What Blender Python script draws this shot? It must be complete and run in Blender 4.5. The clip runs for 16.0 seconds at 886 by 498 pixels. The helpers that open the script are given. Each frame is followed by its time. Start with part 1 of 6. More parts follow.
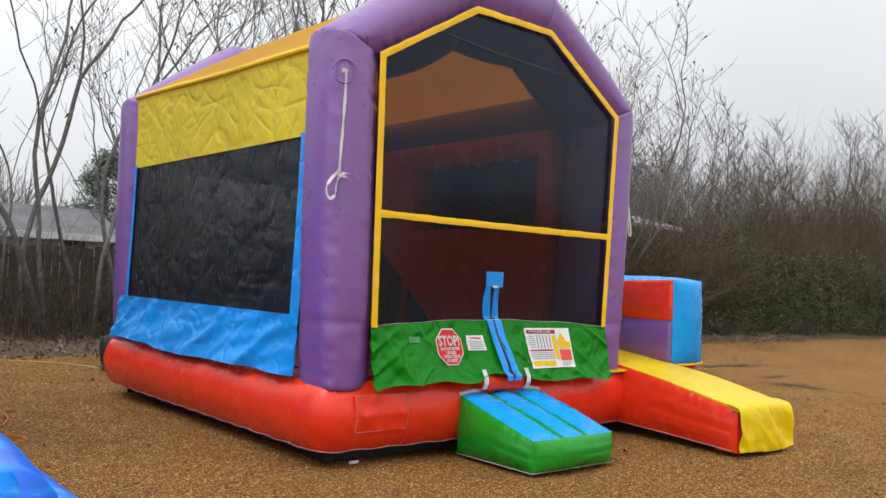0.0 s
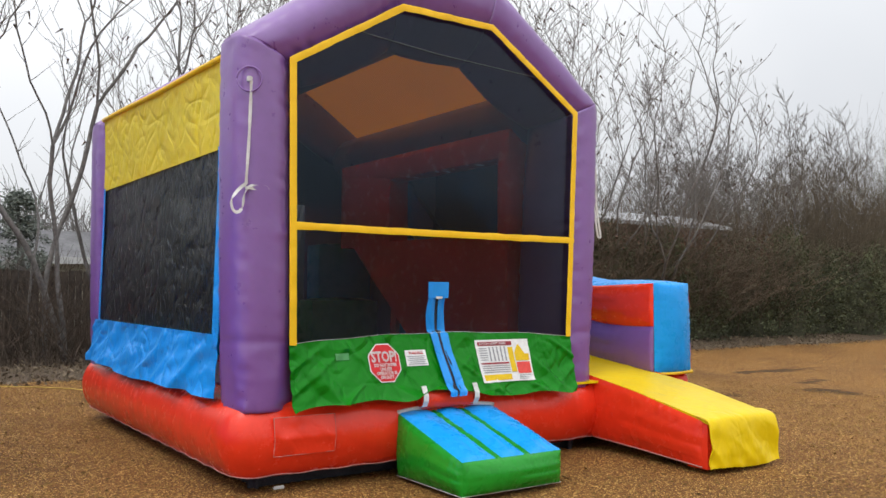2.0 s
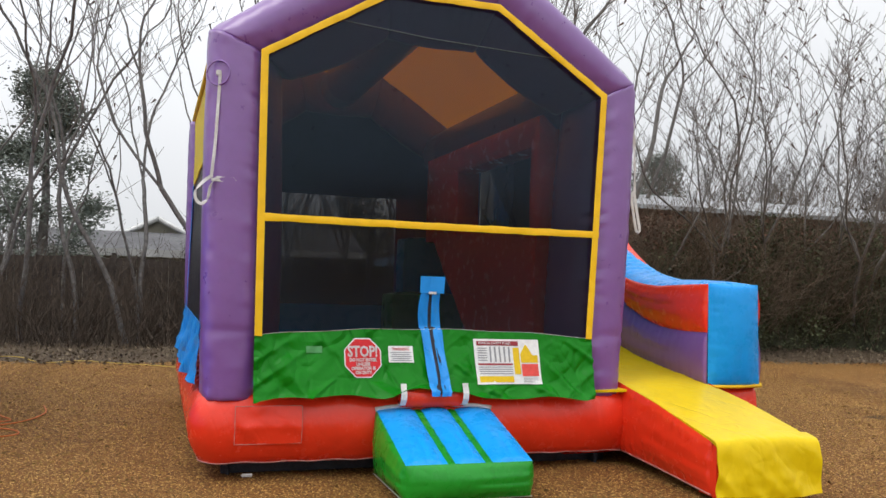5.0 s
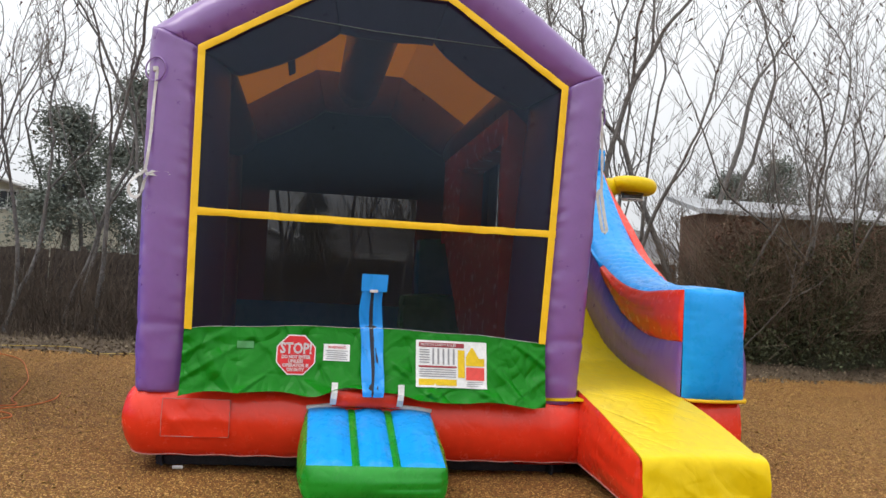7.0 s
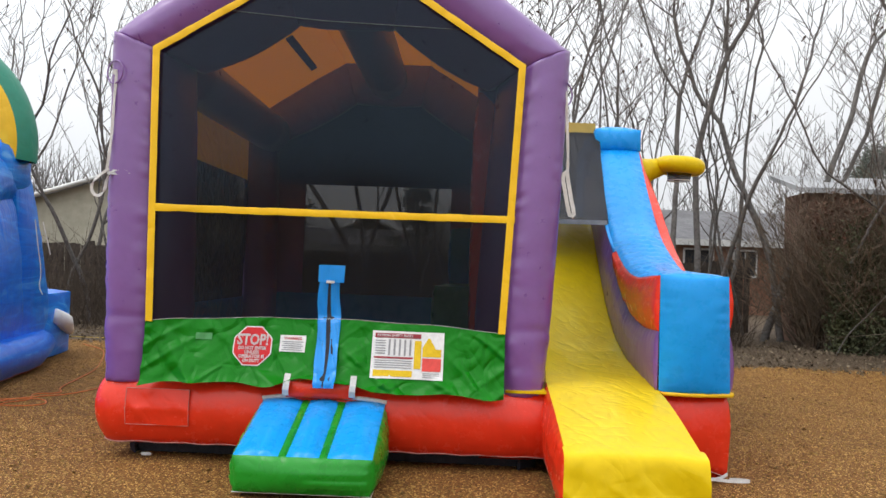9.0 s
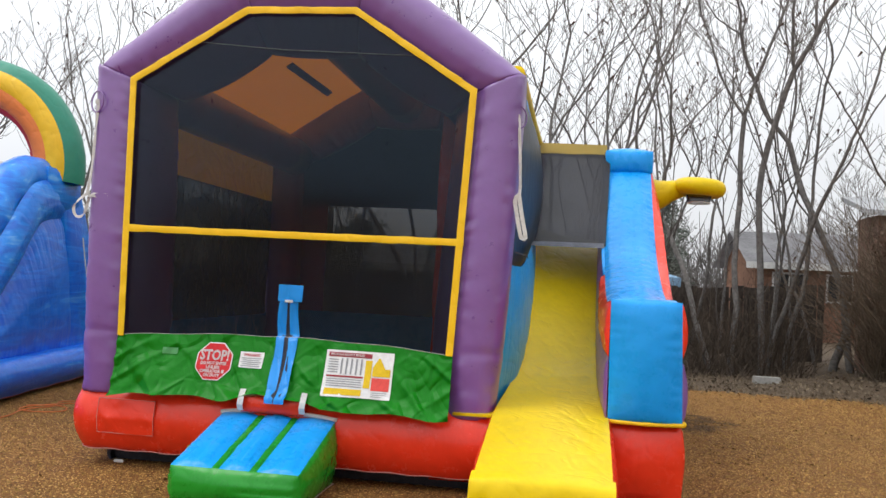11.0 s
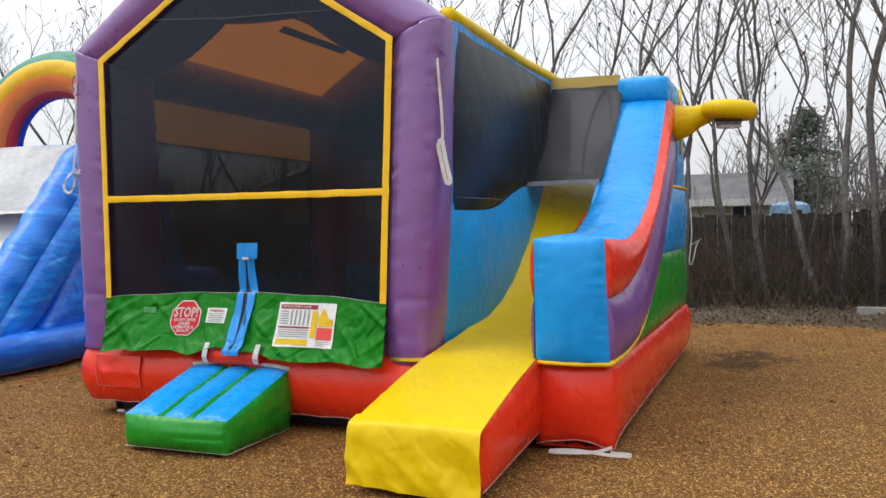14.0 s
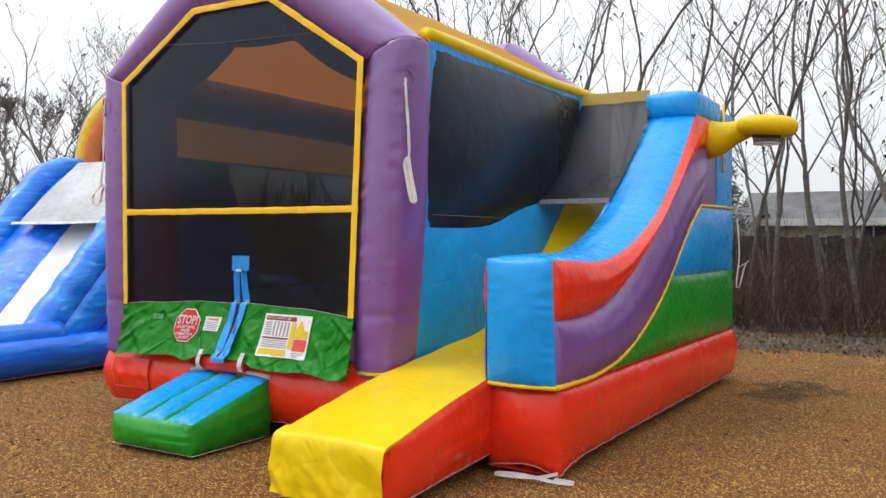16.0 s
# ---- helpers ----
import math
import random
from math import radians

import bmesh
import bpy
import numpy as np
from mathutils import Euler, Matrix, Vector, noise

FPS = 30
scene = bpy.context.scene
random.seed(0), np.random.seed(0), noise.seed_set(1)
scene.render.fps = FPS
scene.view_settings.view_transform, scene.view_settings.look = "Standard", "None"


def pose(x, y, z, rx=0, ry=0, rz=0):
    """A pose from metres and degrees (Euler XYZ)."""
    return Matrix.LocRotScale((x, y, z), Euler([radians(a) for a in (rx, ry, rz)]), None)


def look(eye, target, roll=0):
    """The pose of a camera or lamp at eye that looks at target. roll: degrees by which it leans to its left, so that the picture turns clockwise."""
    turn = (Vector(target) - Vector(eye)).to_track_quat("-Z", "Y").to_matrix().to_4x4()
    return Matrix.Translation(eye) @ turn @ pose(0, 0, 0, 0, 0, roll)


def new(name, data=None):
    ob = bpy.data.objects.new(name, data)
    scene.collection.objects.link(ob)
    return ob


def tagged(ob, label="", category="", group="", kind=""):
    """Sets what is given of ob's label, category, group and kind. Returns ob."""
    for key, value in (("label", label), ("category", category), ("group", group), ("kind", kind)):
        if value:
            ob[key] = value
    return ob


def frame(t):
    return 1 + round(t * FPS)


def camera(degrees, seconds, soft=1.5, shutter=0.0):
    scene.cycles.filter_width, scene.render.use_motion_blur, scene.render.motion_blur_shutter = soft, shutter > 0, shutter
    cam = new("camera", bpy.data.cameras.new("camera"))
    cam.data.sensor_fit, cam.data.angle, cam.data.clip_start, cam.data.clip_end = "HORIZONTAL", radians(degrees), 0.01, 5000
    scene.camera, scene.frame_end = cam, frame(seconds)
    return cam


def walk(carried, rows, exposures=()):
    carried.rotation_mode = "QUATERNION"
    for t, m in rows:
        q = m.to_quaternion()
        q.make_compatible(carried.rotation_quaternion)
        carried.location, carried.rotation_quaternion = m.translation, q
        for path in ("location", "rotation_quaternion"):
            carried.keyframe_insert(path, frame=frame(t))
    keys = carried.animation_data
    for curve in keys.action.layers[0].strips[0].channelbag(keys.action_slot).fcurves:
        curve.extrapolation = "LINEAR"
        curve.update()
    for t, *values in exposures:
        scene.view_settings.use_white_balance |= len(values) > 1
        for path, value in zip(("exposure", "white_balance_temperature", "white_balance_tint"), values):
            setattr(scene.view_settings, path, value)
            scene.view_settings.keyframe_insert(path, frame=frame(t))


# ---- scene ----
cam = camera(54.5, 16.0)
PATH = [
    (0, (-3.612, -5.111, 1.365), (-2.331, -3.577, 1.437), 2.5),
    (0.5, (-3.387, -5.215, 1.356), (-2.088, -3.695, 1.412), 1.2),
    (1, (-3.101, -5.25, 1.39), (-1.851, -3.692, 1.497), -0.8),
    (1.5, (-2.815, -5.429, 1.4), (-1.654, -3.802, 1.467), 1.7),
    (2, (-2.512, -5.502, 1.393), (-1.377, -3.858, 1.487), 0.4),
    (2.5, (-2.161, -5.588, 1.424), (-1.115, -3.886, 1.529), -0.9),
    (3, (-1.836, -5.737, 1.431), (-0.868, -3.988, 1.494), 1.7),
    (3.5, (-1.525, -5.787, 1.421), (-0.643, -3.995, 1.525), 1.9),
    (4, (-1.216, -5.86, 1.437), (-0.441, -4.019, 1.55), 0.8),
    (4.5, (-0.933, -6.057, 1.436), (-0.24, -4.183, 1.515), 2.3),
    (5, (-0.649, -6.108, 1.415), (-0.025, -4.209, 1.491), 1.8),
    (5.2, (-0.515, -6.109, 1.425), (0.074, -4.199, 1.483), 2.4),
    (7.3, (0.995, -6.286, 1.407), (1.264, -4.306, 1.485), 2.0),
    (7.5, (1.115, -6.296, 1.42), (1.382, -4.314, 1.47), 0.6),
    (8, (1.488, -6.264, 1.405), (1.67, -4.275, 1.5), 1.4),
    (8.5, (1.862, -6.235, 1.42), (1.905, -4.238, 1.509), -0.2),
    (8.7, (2.045, -6.222, 1.445), (2.048, -4.223, 1.49), 1.0),
    (10.8, (3.356, -6.215, 1.496), (3.054, -4.239, 1.549), 0.9),
    (11, (3.49, -6.193, 1.525), (3.172, -4.22, 1.604), 2.9),
    (11.5, (3.802, -6.074, 1.514), (3.381, -4.12, 1.572), -1.0),
    (12, (4.137, -6.063, 1.546), (3.668, -4.12, 1.582), -1.1),
    (12.5, (4.42, -5.958, 1.552), (3.893, -4.029, 1.571), 0.3),
    (13, (4.714, -5.912, 1.544), (4.096, -4.01, 1.565), -1.9),
    (13.5, (5.031, -5.859, 1.583), (4.349, -3.979, 1.564), -1.4),
    (14, (5.314, -5.744, 1.562), (4.581, -3.883, 1.51), -0.8),
    (14.5, (5.545, -5.626, 1.595), (4.73, -3.799, 1.59), -2.3),
    (15, (5.918, -5.518, 1.624), (5.059, -3.714, 1.534), -1.2),
    (15.5, (6.221, -5.395, 1.611), (5.296, -3.623, 1.553), 0.4),
    (16, (6.543, -5.186, 1.594), (5.501, -3.479, 1.573), 0.3),
]
walk(cam, [(t, look(eye, target, roll)) for t, eye, target, roll in PATH], [(0, 0.02), (3, 0.04), (4.5, -0.02), (8, 0.08), (11, 0.06), (12.5, -0.02), (14.5, 0.0), (16, 0.08)])

# ---------------------------------------------------------------- world and light
world = bpy.data.worlds.new("overcast_sky")
scene.world = world
world.use_nodes = True
wn, wl = world.node_tree.nodes, world.node_tree.links
wn.clear()
w_out = wn.new("ShaderNodeOutputWorld")
w_bg = wn.new("ShaderNodeBackground")
w_sky = wn.new("ShaderNodeTexSky")
w_sky.sky_type = "NISHITA"
w_sky.sun_disc = False
w_sky.sun_elevation = radians(48)
w_sky.sun_rotation = radians(200)
w_grey = wn.new("ShaderNodeHueSaturation")
w_grey.inputs["Saturation"].default_value = 0.12
w_scale = wn.new("ShaderNodeVectorMath")
w_scale.operation = "SCALE"
w_scale.inputs[3].default_value = 0.10
w_mix = wn.new("ShaderNodeMix")
w_mix.data_type = "RGBA"
w_mix.inputs[0].default_value = 0.86
w_co = wn.new("ShaderNodeTexCoord")
w_cl = wn.new("ShaderNodeTexNoise")
w_cl.inputs["Scale"].default_value = 1.7
w_cl.inputs["Detail"].default_value = 4
w_ramp = wn.new("ShaderNodeValToRGB")
w_ramp.color_ramp.elements[0].position = 0.3
w_ramp.color_ramp.elements[0].color = (0.74, 0.77, 0.82, 1)
w_ramp.color_ramp.elements[1].position = 0.7
w_ramp.color_ramp.elements[1].color = (0.92, 0.93, 0.95, 1)
wl.new(w_co.outputs["Generated"], w_cl.inputs["Vector"])
wl.new(w_cl.outputs["Fac"], w_ramp.inputs["Fac"])
wl.new(w_sky.outputs[0], w_grey.inputs["Color"])
wl.new(w_grey.outputs[0], w_scale.inputs[0])
wl.new(w_scale.outputs[0], w_mix.inputs[6])
wl.new(w_ramp.outputs[0], w_mix.inputs[7])
# an overcast sky is brighter towards the zenith
w_sep = wn.new("ShaderNodeSeparateXYZ")
w_up = wn.new("ShaderNodeMapRange")
w_up.inputs["From Min"].default_value, w_up.inputs["From Max"].default_value = 0.0, 1.0
w_up.inputs["To Min"].default_value, w_up.inputs["To Max"].default_value = 0.82, 2.25
w_dome = wn.new("ShaderNodeVectorMath")
w_dome.operation = "SCALE"
wl.new(w_co.outputs["Generated"], w_sep.inputs[0])
wl.new(w_sep.outputs[2], w_up.inputs["Value"])
wl.new(w_mix.outputs[2], w_dome.inputs[0])
# and a little brighter towards the hidden sun in the west
w_west = wn.new("ShaderNodeMapRange")
w_west.inputs["From Min"].default_value, w_west.inputs["From Max"].default_value = -1.0, 1.0
w_west.inputs["To Min"].default_value, w_west.inputs["To Max"].default_value = 1.30, 0.90
w_both = wn.new("ShaderNodeMath")
w_both.operation = "MULTIPLY"
wl.new(w_sep.outputs[0], w_west.inputs["Value"])
wl.new(w_up.outputs[0], w_both.inputs[0])
wl.new(w_west.outputs[0], w_both.inputs[1])
wl.new(w_both.outputs[0], w_dome.inputs[3])
wl.new(w_dome.outputs[0], w_bg.inputs["Color"])
w_bg.inputs["Strength"].default_value = 0.98
wl.new(w_bg.outputs[0], w_out.inputs["Surface"])

sun_data = bpy.data.lights.new("sun", "SUN")
sun_data.energy, sun_data.angle, sun_data.color = 0.95, radians(30), (1.0, 0.97, 0.93)
sun = new("sun", sun_data)
sun.matrix_world = look((-11, -3.5, 20), (0, 0, 0))


# ---------------------------------------------------------------- materials
def nodes_of(name):
    m = bpy.data.materials.new(name)
    m.use_nodes = True
    nt = m.node_tree
    nt.nodes.clear()
    out = nt.nodes.new("ShaderNodeOutputMaterial")
    bs = nt.nodes.new("ShaderNodeBsdfPrincipled")
    nt.links.new(bs.outputs[0], out.inputs["Surface"])
    return m, nt, bs, out


def noise_node(nt, scale, detail=4, rough=0.55, distort=0.0, coord="Object"):
    tc = nt.nodes.new("ShaderNodeTexCoord")
    n = nt.nodes.new("ShaderNodeTexNoise")
    n.inputs["Scale"].default_value, n.inputs["Detail"].default_value = scale, detail
    n.inputs["Roughness"].default_value, n.inputs["Distortion"].default_value = rough, distort
    nt.links.new(tc.outputs[coord], n.inputs["Vector"])
    return n


def mixed(nt, fac, a, b, lo=0.35, hi=0.65):
    """Two colours mixed by a factor socket between lo and hi."""
    r = nt.nodes.new("ShaderNodeValToRGB")
    r.color_ramp.elements[0].position, r.color_ramp.elements[1].position = lo, hi
    r.color_ramp.elements[0].color, r.color_ramp.elements[1].color = (*a, 1), (*b, 1)
    nt.links.new(fac, r.inputs["Fac"])
    return r.outputs[0]


def multiply(nt, a, b, amount=1.0):
    m = nt.nodes.new("ShaderNodeMix")
    m.data_type, m.blend_type = "RGBA", "MULTIPLY"
    m.inputs[0].default_value = amount
    nt.links.new(a, m.inputs[6])
    nt.links.new(b, m.inputs[7])
    return m.outputs[2]


def bumped(nt, bs, pairs):
    """Chain of bumps: (height socket, strength, distance)."""
    last = None
    for h, s, d in pairs:
        b = nt.nodes.new("ShaderNodeBump")
        b.inputs["Strength"].default_value, b.inputs["Distance"].default_value = s, d
        nt.links.new(h, b.inputs["Height"])
        if last:
            nt.links.new(last, b.inputs["Normal"])
        last = b.outputs[0]
    nt.links.new(last, bs.inputs["Normal"])


def creases(nt, sizes, width=0.10):
    """Crumpled facets with sharp folds: a list of (height socket, depth)."""
    tc = nt.nodes.new("ShaderNodeTexCoord")
    res = []
    for k, (scale, deep) in enumerate(sizes):
        warp = noise_node(nt, scale * 0.6, 1, 0.5, 0.0)
        add = nt.nodes.new("ShaderNodeVectorMath")
        add.operation = "MULTIPLY_ADD"
        add.inputs[1].default_value = (0.40 / scale,) * 3
        nt.links.new(warp.outputs["Color"], add.inputs[0])
        nt.links.new(tc.outputs["Object"], add.inputs[2])
        mp = nt.nodes.new("ShaderNodeMapping")
        mp.inputs["Rotation"].default_value = (0.5 + k, 0.7 - 0.4 * k, 0.6 * k)
        mp.inputs["Scale"].default_value = (1.2, 0.45, 1.15)
        nt.links.new(add.outputs[0], mp.inputs["Vector"])
        v = nt.nodes.new("ShaderNodeTexVoronoi")
        v.inputs["Scale"].default_value = scale
        nt.links.new(mp.outputs[0], v.inputs["Vector"])
        res.append((v.outputs["Distance"], deep * 0.16))
    # long straight creases that cross at several angles
    for k, turn in enumerate((0.7, -0.9, 1.35, 0.25, -0.45)):
        wide = sizes[0][0] * (1.7 + 0.75 * k)
        mp = nt.nodes.new("ShaderNodeMapping")
        mp.vector_type = "TEXTURE"
        mp.inputs["Location"].default_value = (3.1 * k, 1.7 * k, 0.6 * k)
        mp.inputs["Rotation"].default_value = (turn, turn, 0.0)
        mp.inputs["Scale"].default_value = (1 / wide, 1 / wide, 9.0 / wide)
        nt.links.new(tc.outputs["Object"], mp.inputs["Vector"])
        n = nt.nodes.new("ShaderNodeTexNoise")
        n.inputs["Scale"].default_value, n.inputs["Detail"].default_value = 1.0, 0.0
        nt.links.new(mp.outputs[0], n.inputs["Vector"])
        off = nt.nodes.new("ShaderNodeMath")
        off.operation = "SUBTRACT"
        off.inputs[1].default_value = 0.5
        ab = nt.nodes.new("ShaderNodeMath")
        ab.operation = "ABSOLUTE"
        sharp = nt.nodes.new("ShaderNodeMapRange")
        sharp.inputs["From Min"].default_value, sharp.inputs["From Max"].default_value = 0.0, width
        nt.links.new(n.outputs["Fac"], off.inputs[0])
        nt.links.new(off.outputs[0], ab.inputs[0])
        nt.links.new(ab.outputs[0], sharp.inputs["Value"])
        fade = noise_node(nt, wide * 0.8, 1, 0.5, 0.0)
        gate = nt.nodes.new("ShaderNodeMapRange")
        gate.inputs["From Min"].default_value, gate.inputs["From Max"].default_value = 0.40, 0.60
        part_fold = nt.nodes.new("ShaderNodeMath")
        part_fold.operation = "MULTIPLY"
        less = nt.nodes.new("ShaderNodeMath")
        less.operation = "SUBTRACT"
        less.inputs[1].default_value = 1.0
        nt.links.new(sharp.outputs[0], less.inputs[0])
        nt.links.new(fade.outputs["Fac"], gate.inputs["Value"])
        nt.links.new(less.outputs[0], part_fold.inputs[0])
        nt.links.new(gate.outputs[0], part_fold.inputs[1])
        res.append((part_fold.outputs[0], sizes[0][1] * 3.6 * width / (1.0 + 0.3 * k)))
    return res


def vinyl(name, col, rough=0.38, crease=0.35, thin=0.0, shine=0.36, crumple=0.0, through_col=None):
    """Coated vinyl: faded patches, fine dirt, soft creases and a low sheen."""
    m, nt, bs, out = nodes_of(name)
    big = noise_node(nt, 1.3, 3)
    dirt = noise_node(nt, 9, 6, 0.65)
    faded = [min(1.0, c * 1.06 + 0.004) for c in col]
    worn = [c * 0.92 for c in col]
    c1 = mixed(nt, big.outputs["Fac"], worn, faded, 0.3, 0.7)
    c2 = mixed(nt, dirt.outputs["Fac"], (0.92, 0.91, 0.90), (1, 1, 1), 0.3, 0.55)
    colour = multiply(nt, c1, c2)
    nt.links.new(colour, bs.inputs["Base Color"])
    rr = nt.nodes.new("ShaderNodeMapRange")
    rr.inputs["To Min"].default_value, rr.inputs["To Max"].default_value = rough - 0.08, rough + 0.08
    nt.links.new(dirt.outputs["Fac"], rr.inputs["Value"])
    nt.links.new(rr.outputs[0], bs.inputs["Roughness"])
    bs.inputs["Specular IOR Level"].default_value = shine
    fold = noise_node(nt, 2.2, 1, 0.5, 0.8)
    weave = noise_node(nt, 160, 2)
    chain = [(fold.outputs["Fac"], crease, 0.03), (weave.outputs["Fac"], 0.03, 0.001)]
    if crumple:
        for h, k in creases(nt, ((1.9, 0.060), (4.4, 0.024))):
            chain.append((h, crumple, k))
    bumped(nt, bs, chain)
    if thin:
        tr = nt.nodes.new("ShaderNodeBsdfTranslucent")
        mx = nt.nodes.new("ShaderNodeMixShader")
        mx.inputs[0].default_value = thin
        if through_col:
            tr.inputs["Color"].default_value = (*through_col, 1)
        else:
            nt.links.new(colour, tr.inputs["Color"])
        nt.links.new(bs.outputs[0], mx.inputs[1])
        nt.links.new(tr.outputs[0], mx.inputs[2])
        nt.links.new(mx.outputs[0], out.inputs["Surface"])
    return m


def netting(name, col, clear, crease=0.5, shine=0.3, rough=0.42, sheen=(1.0, 1.0, 1.0)):
    """Woven mesh: part thread, part gap."""
    m, nt, bs, out = nodes_of(name)
    n = noise_node(nt, 2.4, 1.4, 0.5, 0.8)
    nt.links.new(mixed(nt, n.outputs["Fac"], [c * 0.7 for c in col], [c * 1.3 for c in col]), bs.inputs["Base Color"])
    bs.inputs["Roughness"].default_value = rough
    bs.inputs["Specular IOR Level"].default_value = shine
    bs.inputs["Specular Tint"].default_value = (*sheen, 1)
    bumped(nt, bs, [(h, crease, k) for h, k in creases(nt, ((2.2, 0.06), (5.5, 0.022)))])
    tr = nt.nodes.new("ShaderNodeBsdfTransparent")
    mx = nt.nodes.new("ShaderNodeMixShader")
    mx.inputs[0].default_value = clear
    nt.links.new(bs.outputs[0], mx.inputs[1])
    nt.links.new(tr.outputs[0], mx.inputs[2])
    nt.links.new(mx.outputs[0], out.inputs["Surface"])
    return m


def rough_stuff(name, a, b, scale=6, rough=0.9, bump=0.4, dist=0.02, detail=6, random_tint=0.0):
    m, nt, bs, out = nodes_of(name)
    n = noise_node(nt, scale, detail, 0.6)
    c = mixed(nt, n.outputs["Fac"], a, b, 0.3, 0.7)
    big = noise_node(nt, scale * 0.13, 3)
    c = multiply(nt, c, mixed(nt, big.outputs["Fac"], (0.75, 0.75, 0.75), (1, 1, 1)))
    if random_tint:
        gi = nt.nodes.new("ShaderNodeNewGeometry")
        c = multiply(nt, c, mixed(nt, gi.outputs["Random Per Island"], [1 - random_tint] * 3, (1, 1, 1), 0, 1))
    nt.links.new(c, bs.inputs["Base Color"])
    bs.inputs["Roughness"].default_value = rough
    bs.inputs["Specular IOR Level"].default_value = 0.2
    bumped(nt, bs, [(n.outputs["Fac"], bump, dist)])
    return m


RED = vinyl("red_vinyl", (0.80, 0.036, 0.010), 0.26, 0.16, 0.0, 0.45, 0.10)
PURPLE = vinyl("purple_vinyl", (0.190, 0.074, 0.305), 0.30, 0.07, 0.0, 1.0, 0.03)
YELLOW = vinyl("yellow_vinyl", (0.76, 0.535, 0.002), 0.34, 0.2, 0.0, 0.20, 0.16)
YELLOW_TRIM = vinyl("yellow_trim_vinyl", (0.90, 0.55, 0.008), 0.4, 0.2, 0.0, 0.36, 0.2)
YELLOW_CLOTH = vinyl("yellow_band_vinyl", (0.93, 0.80, 0.05), 0.40, 0.2, 0.42, 0.40, 0.56, (0.94, 0.63, 0.006))
ROOF = vinyl("yellow_roof_vinyl", (0.92, 0.66, 0.025), 0.45, 0.3, 0.68, 0.36, 0.0, (0.95, 0.54, 0.004))
BLUE = vinyl("blue_vinyl", (0.003, 0.31, 0.82), 0.28, 0.16, 0.0, 0.32, 0.04)
BLUE_CLOTH = vinyl("blue_flap_vinyl", (0.006, 0.28, 0.78), 0.30, 0.2, 0.0, 0.42, 0.42)
BLUE_WALL = vinyl("blue_wall_vinyl", (0.005, 0.31, 0.74), 0.36, 0.2, 0.0, 0.3, 0.26)
GREEN = vinyl("green_vinyl", (0.008, 0.26, 0.015), 0.28, 0.2, 0.0, 0.38, 0.12)
GREEN_CLOTH = vinyl("green_flap_vinyl", (0.003, 0.190, 0.004), 0.36, 0.2, 0.0, 0.18, 0.60)
BLACKNET = netting("black_netting", (0.003, 0.005, 0.010), 0.225, 0.03, 0.42, 0.20, (0.62, 0.82, 1.0))
SIDENET = netting("black_side_netting", (0.009, 0.011, 0.013), 0.34, 0.38, 0.50, 0.34)
RIGHTNET = netting("black_right_netting", (0.008, 0.013, 0.018), 0.15, 0.07, 0.55, 0.36, (0.7, 0.88, 1.0))
BACKNET = netting("black_back_netting", (0.006, 0.007, 0.009), 0.52, 0.05, 0.30)
GREYNET = netting("grey_slide_netting", (0.014, 0.015, 0.022), 0.20, 0.10, 0.26)
WEB = rough_stuff("white_webbing", (0.62, 0.61, 0.58), (0.78, 0.77, 0.75), 60, 0.8, 0.3, 0.002)
WHITE = vinyl("white_vinyl", (0.72, 0.73, 0.74), 0.45)
THREAD = rough_stuff("pale_thread", (0.50, 0.16, 0.13), (0.66, 0.36, 0.32), 80, 0.8, 0.2, 0.001)
DARKSEAM = rough_stuff("dark_zip", (0.02, 0.02, 0.03), (0.05, 0.05, 0.06), 120, 0.6, 0.3, 0.001)


# ---------------------------------------------------------------- mesh helpers
def link(name, verts, faces, material, parent=None, label="", smooth=True):
    me = bpy.data.meshes.new(name)
    me.from_pydata([tuple(map(float, v)) for v in verts], [], faces)
    me.materials.append(material)
    me.update()
    if smooth:
        me.polygons.foreach_set("use_smooth", [True] * len(me.polygons))
    ob = new(name, me)
    if parent:
        ob.parent = parent
    if label:
        ob["label"] = label
    return ob


def part(name, bm, material, parent, label="", smooth=False):
    me = bpy.data.meshes.new(name)
    bm.to_mesh(me)
    bm.free()
    me.materials.append(material)
    if smooth:
        me.polygons.foreach_set("use_smooth", [True] * len(me.polygons))
    ob = new(name, me)
    if parent:
        ob.parent = parent
    if label:
        ob["label"] = label
    return ob


def thing(name, label, category, at=(0, 0, 0), turn=0.0, kind="", group=""):
    ob = new(name)
    ob.empty_display_size = 0.2
    ob.matrix_world = pose(*at, 0, 0, turn)
    return tagged(ob, label, category, group, kind)


def grid_faces(nu, nv, wrap=False, base=0):
    """Faces of a grid of nu by nv points, v running fastest; wrap closes v."""
    f = []
    for i in range(nu - 1):
        for j in range(nv if wrap else nv - 1):
            k = (j + 1) % nv
            f.append((base + i * nv + j, base + i * nv + k, base + (i + 1) * nv + k, base + (i + 1) * nv + j))
    return f


def along(points, n):
    """n points spread evenly along a polyline."""
    p = np.array(points, float)
    d = np.r_[0, np.cumsum(np.linalg.norm(np.diff(p, axis=0), axis=1))]
    s = np.linspace(0, d[-1], n)
    return np.stack([np.interp(s, d, p[:, k]) for k in range(p.shape[1])], 1)


